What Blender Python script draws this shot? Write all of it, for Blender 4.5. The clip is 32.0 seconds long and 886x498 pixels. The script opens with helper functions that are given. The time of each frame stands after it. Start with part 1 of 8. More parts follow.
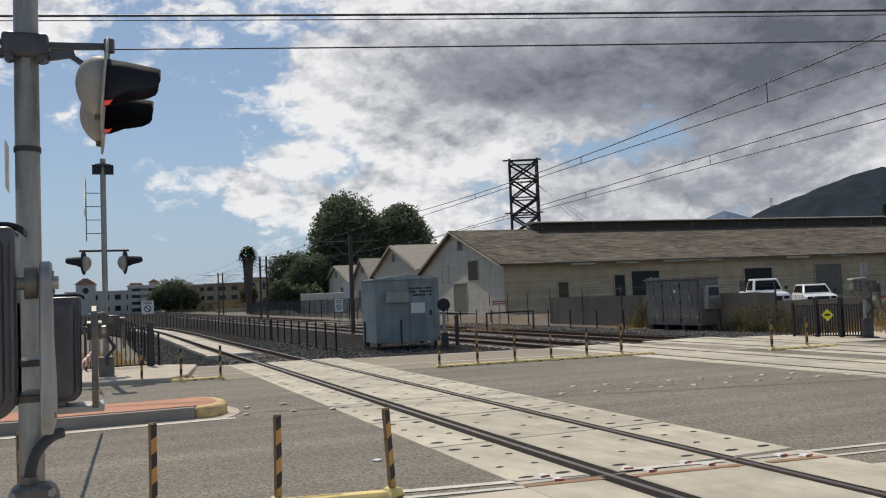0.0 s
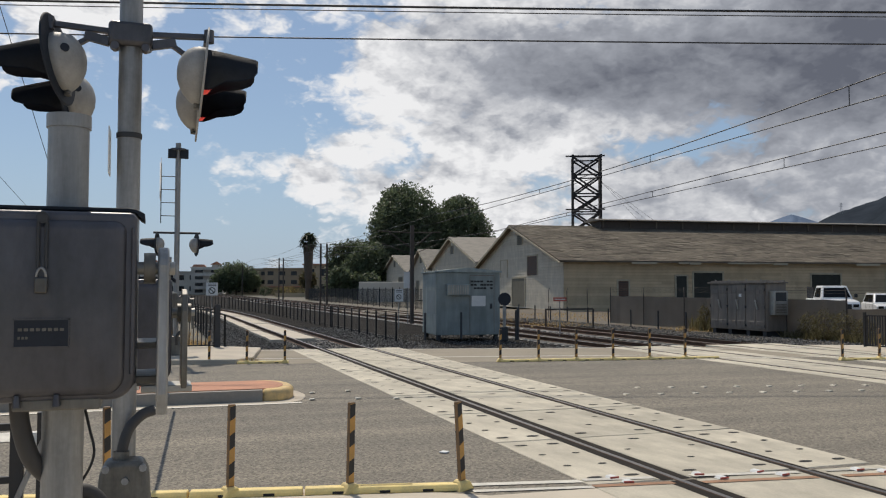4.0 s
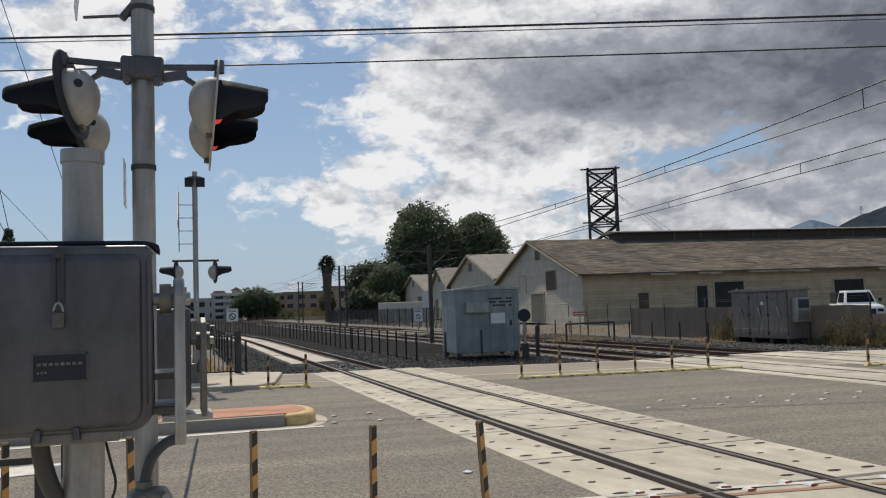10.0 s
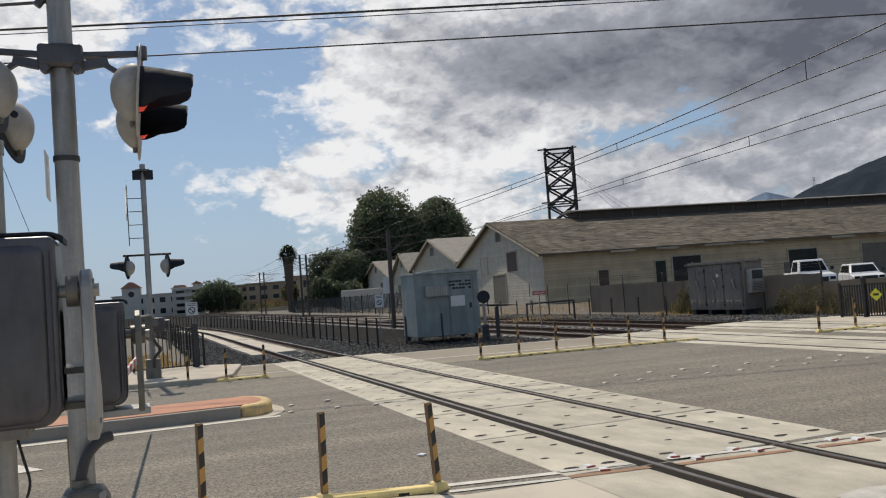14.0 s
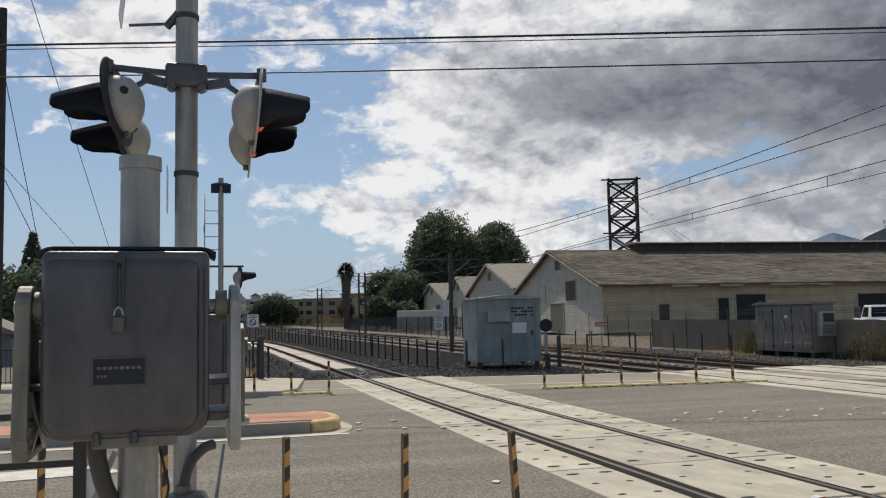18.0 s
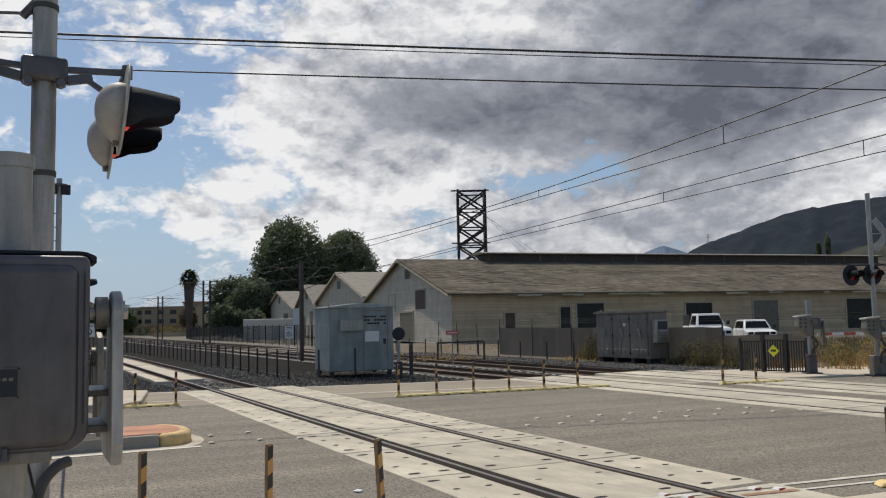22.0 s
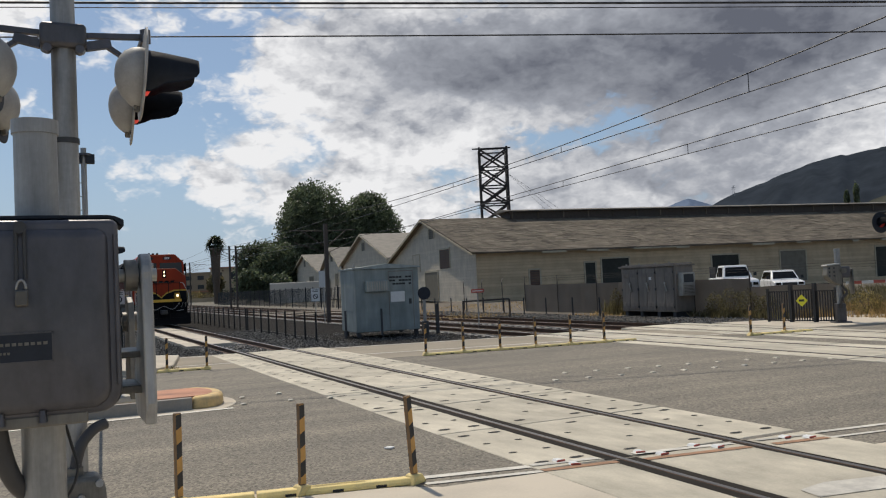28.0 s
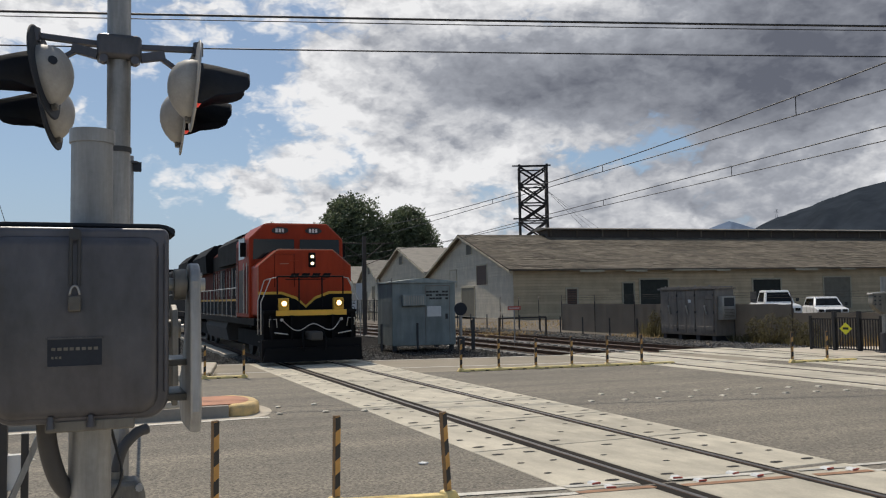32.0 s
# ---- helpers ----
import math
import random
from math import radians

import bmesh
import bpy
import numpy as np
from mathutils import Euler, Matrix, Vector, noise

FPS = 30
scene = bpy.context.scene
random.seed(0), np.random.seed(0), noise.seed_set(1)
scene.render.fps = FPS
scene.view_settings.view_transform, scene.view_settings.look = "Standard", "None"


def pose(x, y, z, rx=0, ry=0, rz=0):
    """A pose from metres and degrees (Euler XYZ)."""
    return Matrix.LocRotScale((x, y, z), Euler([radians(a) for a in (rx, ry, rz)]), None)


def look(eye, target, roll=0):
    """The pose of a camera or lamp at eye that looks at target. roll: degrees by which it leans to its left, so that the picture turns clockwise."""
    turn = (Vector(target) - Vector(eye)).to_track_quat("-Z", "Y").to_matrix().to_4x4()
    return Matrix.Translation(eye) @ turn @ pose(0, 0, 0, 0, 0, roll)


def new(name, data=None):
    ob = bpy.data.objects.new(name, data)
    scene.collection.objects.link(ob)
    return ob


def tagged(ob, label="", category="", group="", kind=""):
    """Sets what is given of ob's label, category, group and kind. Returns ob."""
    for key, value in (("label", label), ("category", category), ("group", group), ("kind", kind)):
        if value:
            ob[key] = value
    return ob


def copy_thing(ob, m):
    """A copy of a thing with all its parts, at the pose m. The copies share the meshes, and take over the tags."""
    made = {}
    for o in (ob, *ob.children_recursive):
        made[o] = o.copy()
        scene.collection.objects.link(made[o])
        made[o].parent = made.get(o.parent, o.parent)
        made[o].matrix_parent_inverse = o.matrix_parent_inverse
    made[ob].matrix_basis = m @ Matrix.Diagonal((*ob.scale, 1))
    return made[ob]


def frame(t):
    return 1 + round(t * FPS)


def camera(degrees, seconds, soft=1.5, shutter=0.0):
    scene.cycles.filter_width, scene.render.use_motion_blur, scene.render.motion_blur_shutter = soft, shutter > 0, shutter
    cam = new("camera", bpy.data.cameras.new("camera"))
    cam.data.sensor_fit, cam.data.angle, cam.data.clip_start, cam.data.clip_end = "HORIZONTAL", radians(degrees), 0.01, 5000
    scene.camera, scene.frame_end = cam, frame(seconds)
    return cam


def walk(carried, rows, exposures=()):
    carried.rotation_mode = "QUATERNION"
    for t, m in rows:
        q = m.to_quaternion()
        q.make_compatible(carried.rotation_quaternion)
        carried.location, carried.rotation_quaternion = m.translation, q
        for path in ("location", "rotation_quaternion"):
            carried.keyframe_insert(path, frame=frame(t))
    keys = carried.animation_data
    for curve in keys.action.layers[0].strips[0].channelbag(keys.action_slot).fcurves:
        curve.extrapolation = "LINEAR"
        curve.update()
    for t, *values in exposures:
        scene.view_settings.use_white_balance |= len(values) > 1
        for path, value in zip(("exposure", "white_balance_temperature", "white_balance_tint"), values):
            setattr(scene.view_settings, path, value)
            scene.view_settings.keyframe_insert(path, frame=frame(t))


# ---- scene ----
cam = camera(54.7, 32.0, 1.15)
PATH = [
    (0, (-4.728, -0.223, 1.856), (-3.966, 1.624, 1.963), -2.3),
    (0.5, (-4.72, -0.221, 1.856), (-3.952, 1.622, 1.969), -1.9),
    (1, (-4.758, -0.216, 1.869), (-4.001, 1.633, 1.958), -1.5),
    (1.5, (-4.81, -0.207, 1.879), (-4.097, 1.66, 1.954), -0.6),
    (2, (-4.874, -0.197, 1.885), (-4.224, 1.693, 1.959), -0.1),
    (2.5, (-4.89, -0.183, 1.884), (-4.266, 1.715, 1.962), -0.3),
    (3, (-4.908, -0.183, 1.886), (-4.281, 1.715, 1.967), 0.1),
    (3.5, (-4.922, -0.19, 1.886), (-4.286, 1.704, 1.97), 0.1),
    (5.5, (-4.912, -0.19, 1.881), (-4.292, 1.708, 1.996), -0.1),
    (6, (-4.909, -0.187, 1.888), (-4.304, 1.716, 1.992), -0.2),
    (6.5, (-4.912, -0.168, 1.884), (-4.32, 1.741, 1.956), -0.5),
    (7, (-4.92, -0.172, 1.888), (-4.337, 1.74, 1.957), -1.1),
    (7.5, (-4.918, -0.177, 1.891), (-4.334, 1.733, 1.984), -1.3),
    (8, (-4.909, -0.187, 1.891), (-4.322, 1.723, 1.99), -1.4),
    (8.5, (-4.913, -0.197, 1.891), (-4.327, 1.712, 2.004), -1.4),
    (9, (-4.916, -0.2, 1.893), (-4.335, 1.709, 2.024), -1.4),
    (9.5, (-4.905, -0.197, 1.894), (-4.313, 1.709, 2.036), -1.5),
    (10, (-4.901, -0.202, 1.896), (-4.305, 1.702, 2.031), -1.9),
    (10.5, (-4.878, -0.201, 1.886), (-4.26, 1.698, 1.999), -2.0),
    (11, (-4.847, -0.204, 1.883), (-4.21, 1.689, 1.992), -2.1),
    (11.5, (-4.821, -0.207, 1.88), (-4.185, 1.686, 1.999), -2.3),
    (12, (-4.792, -0.21, 1.873), (-4.148, 1.681, 1.981), -2.9),
    (12.5, (-4.737, -0.203, 1.868), (-4.065, 1.679, 1.956), -3.6),
    (13, (-4.704, -0.201, 1.857), (-4.019, 1.676, 1.94), -4.2),
    (13.5, (-4.705, -0.203, 1.863), (-4.029, 1.677, 1.952), -4.4),
    (15.5, (-4.741, -0.216, 1.865), (-4.087, 1.671, 1.979), -2.0),
    (16, (-4.795, -0.197, 1.875), (-4.206, 1.711, 1.993), -1.6),
    (16.5, (-4.816, -0.192, 1.886), (-4.281, 1.73, 2.018), -1.8),
    (17, (-4.874, -0.208, 1.892), (-4.344, 1.713, 2.062), -1.6),
    (17.5, (-4.96, -0.187, 1.901), (-4.416, 1.729, 2.087), -1.5),
    (18, (-5.044, -0.173, 1.903), (-4.489, 1.742, 2.059), -1.1),
    (18.5, (-5.121, -0.16, 1.902), (-4.531, 1.746, 2.039), -1.0),
    (19, (-5.125, -0.16, 1.901), (-4.556, 1.752, 2.051), -0.7),
    (19.5, (-5.093, -0.156, 1.904), (-4.566, 1.77, 2.022), 0.2),
    (20, (-5.119, -0.133, 1.898), (-4.524, 1.773, 2.018), -0.4),
    (20.5, (-5.185, -0.142, 1.898), (-4.5, 1.733, 2.023), -1.2),
    (21, (-5.2, -0.119, 1.894), (-4.411, 1.714, 2.013), -0.9),
    (21.5, (-5.217, -0.13, 1.893), (-4.367, 1.675, 2.03), -1.2),
    (22, (-5.226, -0.128, 1.903), (-4.343, 1.659, 2.072), -1.2),
    (22.5, (-5.229, -0.143, 1.903), (-4.319, 1.629, 2.088), -1.4),
    (23, (-5.224, -0.205, 1.898), (-4.292, 1.559, 2.044), -1.7),
    (23.5, (-5.22, -0.118, 1.891), (-4.28, 1.643, 2.013), -1.8),
    (24, (-5.218, -0.09, 1.887), (-4.265, 1.664, 2.008), -1.9),
    (24.5, (-5.223, -0.082, 1.888), (-4.264, 1.669, 2.018), -2.0),
    (25, (-5.231, -0.103, 1.891), (-4.295, 1.659, 2.037), -2.0),
    (25.5, (-5.254, -0.131, 1.892), (-4.377, 1.661, 2.032), -1.8),
    (26, (-5.267, -0.146, 1.886), (-4.439, 1.671, 1.987), -1.9),
    (26.5, (-5.265, -0.154, 1.886), (-4.448, 1.671, 1.961), -2.4),
    (28.5, (-5.22, -0.098, 1.882), (-4.384, 1.717, 1.964), -2.7),
    (29, (-5.228, -0.096, 1.882), (-4.399, 1.721, 1.992), -2.6),
    (29.5, (-5.227, -0.093, 1.88), (-4.427, 1.737, 1.989), -2.4),
    (30, (-5.246, -0.108, 1.89), (-4.472, 1.733, 2.002), -1.9),
    (30.5, (-5.252, -0.101, 1.886), (-4.489, 1.745, 1.995), -1.3),
    (31, (-5.26, -0.098, 1.891), (-4.517, 1.756, 2.0), -1.1),
    (31.5, (-5.253, -0.076, 1.887), (-4.509, 1.777, 1.997), -1.1),
    (32, (-5.259, -0.104, 1.893), (-4.505, 1.745, 2.008), -0.9),
]
walk(cam, [(t, look(eye, target, roll)) for t, eye, target, roll in PATH])

# ---- world, sun ----
def build_world():
    w = bpy.data.worlds.new("sky")
    scene.world = w
    w.use_nodes = True
    n, l = w.node_tree.nodes, w.node_tree.links
    bg = n["Background"]
    sky = n.new("ShaderNodeTexSky")
    sky.sky_type, sky.sun_disc = "NISHITA", False
    sky.sun_elevation, sky.sun_rotation = radians(SUN_EL), radians(SUN_AZ)
    sky.air_density, sky.dust_density, sky.ozone_density = 1.0, 0.6, 1.5

    def math_node(op, a, b=None, c=None):
        m = n.new("ShaderNodeMath"); m.operation = op
        for k, v in enumerate((a, b, c)):
            if v is None:
                continue
            if isinstance(v, (int, float)):
                m.inputs[k].default_value = v
            else:
                l.new(v, m.inputs[k])
        return m.outputs[0]

    tc = n.new("ShaderNodeTexCoord")
    sep = n.new("ShaderNodeSeparateXYZ")
    l.new(tc.outputs["Generated"], sep.inputs[0])
    x, y, z = sep.outputs

    def ramp_range(v, a, b, lo, hi):
        r = n.new("ShaderNodeMapRange"); r.interpolation_type = "SMOOTHSTEP"
        for k, q in enumerate((a, b, lo, hi)):
            r.inputs[k + 1].default_value = q
        l.new(v, r.inputs[0])
        return r.outputs[0]

    # azimuth clockwise from +y and height above the horizon
    az = math_node("MULTIPLY", math_node("ARCTAN2", x, y), 57.2958)
    stretch = n.new("ShaderNodeCombineXYZ")
    l.new(x, stretch.inputs[0]); l.new(y, stretch.inputs[1]); l.new(math_node("MULTIPLY", z, 1.7), stretch.inputs[2])

    def cloud_noise(scale, detail, rough, at, distort=0.0):
        mp = n.new("ShaderNodeMapping"); mp.inputs["Location"].default_value = at
        t = n.new("ShaderNodeTexNoise")
        t.inputs["Scale"].default_value, t.inputs["Detail"].default_value = scale, detail
        t.inputs["Roughness"].default_value, t.inputs["Distortion"].default_value = rough, distort
        l.new(stretch.outputs[0], mp.inputs[0]); l.new(mp.outputs[0], t.inputs["Vector"])
        return t.outputs["Fac"]

    def puffs(scale, at):
        mp = n.new("ShaderNodeMapping"); mp.inputs["Location"].default_value = at
        t = n.new("ShaderNodeTexVoronoi"); t.feature = "SMOOTH_F1"
        t.inputs["Scale"].default_value, t.inputs["Detail"].default_value, t.inputs["Roughness"].default_value = scale, 3.0, 0.55
        t.inputs["Smoothness"].default_value = 0.6
        wob = n.new("ShaderNodeTexNoise"); wob.inputs["Scale"].default_value, wob.inputs["Detail"].default_value = scale * 1.7, 3
        l.new(stretch.outputs[0], mp.inputs[0]); l.new(mp.outputs[0], wob.inputs["Vector"])
        mx = n.new("ShaderNodeMix"); mx.data_type, mx.blend_type = "RGBA", "LINEAR_LIGHT"
        mx.inputs["Factor"].default_value = 0.05
        l.new(mp.outputs[0], mx.inputs[6]); l.new(wob.outputs["Color"], mx.inputs[7]); l.new(mx.outputs[2], t.inputs["Vector"])
        return math_node("SUBTRACT", 0.75, t.outputs["Distance"])

    def body(up):
        ox, oy, oz = CLOUD_AT
        f = cloud_noise(7.5, 9, 0.56, (ox + 0.006 * up, oy, oz - 0.03 * up), 0.15)
        return math_node("MULTIPLY_ADD", puffs(15.0, (ox + 2 + 0.006 * up, oy, oz - 0.03 * up)), 0.3, math_node("MULTIPLY", f, 0.85))

    def blob(a0, z0, ra, rz, amp):
        da = math_node("MULTIPLY", math_node("SUBTRACT", az, a0), 1.0 / ra)
        dz = math_node("MULTIPLY", math_node("SUBTRACT", z, z0), 1.0 / rz)
        r2 = math_node("ADD", math_node("MULTIPLY", da, da), math_node("MULTIPLY", dz, dz))
        return math_node("MULTIPLY", math_node("EXPONENT", math_node("MULTIPLY", r2, -1.0)), amp)

    def total(terms):
        out = terms[0]
        for q in terms[1:]:
            out = math_node("ADD", out, q)
        return out

    dens, above = body(0.0), body(1.0)
    # clear to the left of the tracks, a broad bank to the right whose edge leans, clear again behind the viewer
    edge = math_node("SUBTRACT", az, math_node("MULTIPLY_ADD", z, 30.0, 2.0))
    bank = ramp_range(edge, -6.0, 9.0, -0.13, 0.2)
    behind = ramp_range(math_node("ABSOLUTE", math_node("SUBTRACT", az, 30.0)), 50.0, 80.0, 0.0, -0.22)
    low = ramp_range(math_node("MULTIPLY_ADD", az, 0.0042, z), 0.09, 0.18, -0.2, 0.0)
    high = ramp_range(z, 0.42, 0.6, 0.0, -0.16)
    hearts = total([blob(*q) for q in CLOUD_HEARTS])
    over = math_node("SUBTRACT", total([dens, bank, behind, low, high, math_node("MULTIPLY", hearts, 0.22)] + [blob(*q) for q in CLOUD_PUFFS]), CLOUD_LEVEL)
    cover_v = ramp_range(over, -0.02, 0.17, 0.0, 1.0)
    # lit from above: top edges glow, thick hearts and undersides go grey
    slow = cloud_noise(5.0, 3, 0.5, (2.2, 6.1, 0.4))
    depth = total([math_node("MULTIPLY_ADD", slow, 0.9, -0.42), math_node("MULTIPLY", over, 0.1), hearts])
    lit = math_node("SUBTRACT", dens, above)
    bright = total([math_node("MULTIPLY_ADD", math_node("MAXIMUM", depth, 0.0), -1.0, 0.97), math_node("MULTIPLY", lit, ramp_range(depth, 0.0, 0.8, 1.5, 0.75))])
    col = n.new("ShaderNodeValToRGB")
    cr = col.color_ramp
    cr.elements[0].position, cr.elements[0].color = 0.0, (*CLOUD_DARK, 1)
    cr.elements[1].position, cr.elements[1].color = 1.0, (*CLOUD_BRIGHT, 1)
    e = cr.elements.new(0.5); e.color = (*CLOUD_MID, 1)
    l.new(bright, col.inputs[0])
    scale = n.new("ShaderNodeMix"); scale.data_type, scale.blend_type = "RGBA", "MULTIPLY"
    scale.inputs["Factor"].default_value = 1.0
    scale.inputs[7].default_value = (SKY_GAIN * 0.94, SKY_GAIN, SKY_GAIN * 1.05, 1)
    l.new(sky.outputs[0], scale.inputs[6])
    haze = n.new("ShaderNodeMix"); haze.data_type = "RGBA"
    l.new(ramp_range(z, 0.0, 0.2, 0.75, 0.3), haze.inputs["Factor"])
    l.new(scale.outputs[2], haze.inputs[6]); haze.inputs[7].default_value = (0.38, 0.5, 0.68, 1)
    mix = n.new("ShaderNodeMix"); mix.data_type = "RGBA"
    l.new(cover_v, mix.inputs["Factor"])
    l.new(haze.outputs[2], mix.inputs[6]); l.new(col.outputs[0], mix.inputs[7])
    l.new(mix.outputs[2], bg.inputs["Color"])
    bg.inputs["Strength"].default_value = 1.0


SUN_EL, SUN_AZ, SKY_GAIN = 55.0, -4.6, 0.085
CLOUD_BRIGHT, CLOUD_MID, CLOUD_DARK = (0.95, 0.95, 0.96), (0.4, 0.42, 0.47), (0.14, 0.152, 0.19)
CLOUD_AT, CLOUD_LEVEL = (0.9, 0.35, 0.2), 0.345
# azimuth, height, their spreads, and how much is added: loose clouds and gaps, then the thick grey hearts
CLOUD_PUFFS = ((-4.5, 0.3, 7, 0.06, 0.42), (8, 0.32, 3.5, 0.025, 0.12), (11, 0.24, 2.0, 0.02, -0.1), (34, 0.155, 3.5, 0.02, -0.2), (10, 0.14, 4, 0.03, 0.1), (4, 0.35, 8, 0.03, 0.2))
CLOUD_HEARTS = ((28, 0.235, 9, 0.048, 0.6), (46, 0.24, 13, 0.08, 0.85), (47, 0.36, 15, 0.08, 0.55), (13, 0.2, 5, 0.08, -0.15), (42, 0.1, 18, 0.045, 0.24))
build_world()
sun = new("sun", bpy.data.lights.new("sun", "SUN"))
sun.data.energy, sun.data.angle, sun.data.color = 3.7, radians(0.6), (1.0, 0.905, 0.765)
sun.matrix_world = look((-30 * math.sin(radians(4.6)), 30 * math.cos(radians(4.6)), 30 * math.tan(radians(SUN_EL))), (0, 0, 0))
scene.view_settings.exposure = -0.16

# ---- materials ----
def mat(name, color, rough=0.7, metal=0.0, var=0.25, scale=3.0, bump=0.15, fine=60.0, dark=None, spec=0.5):
    """A painted or mineral surface with variation at two scales and fine relief."""
    m = bpy.data.materials.new(name)
    m.use_nodes = True
    n, l = m.node_tree.nodes, m.node_tree.links
    b = n["Principled BSDF"]
    tc = n.new("ShaderNodeTexCoord")
    big, small = n.new("ShaderNodeTexNoise"), n.new("ShaderNodeTexNoise")
    big.inputs["Scale"].default_value, big.inputs["Detail"].default_value = scale, 6
    small.inputs["Scale"].default_value, small.inputs["Detail"].default_value = fine, 3
    l.new(tc.outputs["Object"], big.inputs["Vector"])
    l.new(tc.outputs["Object"], small.inputs["Vector"])
    info = n.new("ShaderNodeObjectInfo")
    add = n.new("ShaderNodeMath"); add.operation = "MULTIPLY_ADD"
    add.inputs[1].default_value, add.inputs[2].default_value = 0.25, 0.0
    l.new(info.outputs["Random"], add.inputs[0])
    mixf = n.new("ShaderNodeMath"); mixf.operation = "MULTIPLY_ADD"
    mixf.inputs[1].default_value = 0.35
    l.new(small.outputs["Fac"], mixf.inputs[0]); l.new(big.outputs["Fac"], mixf.inputs[2])
    tot = n.new("ShaderNodeMath"); tot.operation = "ADD"
    l.new(mixf.outputs[0], tot.inputs[0]); l.new(add.outputs[0], tot.inputs[1])
    ramp = n.new("ShaderNodeValToRGB")
    c = np.array(color[:3])
    d = np.array(dark[:3]) if dark else c * (1 - var)
    ramp.color_ramp.elements[0].position, ramp.color_ramp.elements[1].position = 0.45, 1.0
    ramp.color_ramp.elements[0].color = (*d, 1)
    ramp.color_ramp.elements[1].color = (*np.minimum(c * (1 + var * 0.6), 1), 1)
    l.new(tot.outputs[0], ramp.inputs[0])
    l.new(ramp.outputs[0], b.inputs["Base Color"])
    b.inputs["Metallic"].default_value = metal
    b.inputs["Specular IOR Level"].default_value = spec
    rr = n.new("ShaderNodeMapRange")
    rr.inputs[3].default_value, rr.inputs[4].default_value = max(rough - 0.12, 0.05), min(rough + 0.12, 1)
    l.new(big.outputs["Fac"], rr.inputs[0]); l.new(rr.outputs[0], b.inputs["Roughness"])
    if bump:
        bp = n.new("ShaderNodeBump")
        bp.inputs["Strength"].default_value, bp.inputs["Distance"].default_value = bump, 0.01
        l.new(small.outputs["Fac"], bp.inputs["Height"]); l.new(bp.outputs[0], b.inputs["Normal"])
    return m


def glow(name, color, strength):
    m = bpy.data.materials.new(name)
    m.use_nodes = True
    b = m.node_tree.nodes["Principled BSDF"]
    b.inputs["Base Color"].default_value = (*color, 1)
    b.inputs["Emission Color"].default_value = (*color, 1)
    b.inputs["Emission Strength"].default_value = strength
    return m


def glassy(name, color, rough=0.08):
    m = bpy.data.materials.new(name)
    m.use_nodes = True
    b = m.node_tree.nodes["Principled BSDF"]
    b.inputs["Base Color"].default_value = (*color, 1)
    b.inputs["Roughness"].default_value = rough
    b.inputs["Specular IOR Level"].default_value = 0.35
    return m


def asphalt_mat():
    m = mat("asphalt", (0.188, 0.17, 0.14), 0.9, var=0.2, scale=0.35, bump=0.5, fine=90)
    n, l = m.node_tree.nodes, m.node_tree.links
    b = n["Principled BSDF"]
    src = b.inputs["Base Color"].links[0].from_socket
    tc = n.new("ShaderNodeTexCoord")
    vor = n.new("ShaderNodeTexVoronoi"); vor.inputs["Scale"].default_value = 42
    l.new(tc.outputs["Object"], vor.inputs["Vector"])
    rp = n.new("ShaderNodeValToRGB")
    rp.color_ramp.elements[0].color, rp.color_ramp.elements[1].color = (0.25, 0.25, 0.26, 1), (2.0, 1.95, 1.84, 1)
    l.new(vor.outputs["Color"], rp.inputs[0])
    mx = n.new("ShaderNodeMix"); mx.data_type, mx.blend_type = "RGBA", "MULTIPLY"
    mx.inputs["Factor"].default_value = 0.75
    l.new(src, mx.inputs[6]); l.new(rp.outputs[0], mx.inputs[7])
    # wheel-worn streaks along the road
    mp = n.new("ShaderNodeMapping"); mp.inputs["Scale"].default_value = (0.05, 0.9, 1)
    st = n.new("ShaderNodeTexNoise"); st.inputs["Scale"].default_value = 1.6; st.inputs["Detail"].default_value = 5
    l.new(tc.outputs["Object"], mp.inputs["Vector"]); l.new(mp.outputs[0], st.inputs["Vector"])
    r2 = n.new("ShaderNodeValToRGB")
    r2.color_ramp.elements[0].position, r2.color_ramp.elements[1].position = 0.3, 0.75
    r2.color_ramp.elements[0].color, r2.color_ramp.elements[1].color = (0.78, 0.78, 0.79, 1), (1.2, 1.19, 1.16, 1)
    l.new(st.outputs["Fac"], r2.inputs[0])
    m2 = n.new("ShaderNodeMix"); m2.data_type, m2.blend_type = "RGBA", "MULTIPLY"
    m2.inputs["Factor"].default_value = 1.0
    l.new(mx.outputs[2], m2.inputs[6]); l.new(r2.outputs[0], m2.inputs[7])
    l.new(m2.outputs[2], b.inputs["Base Color"])
    return m


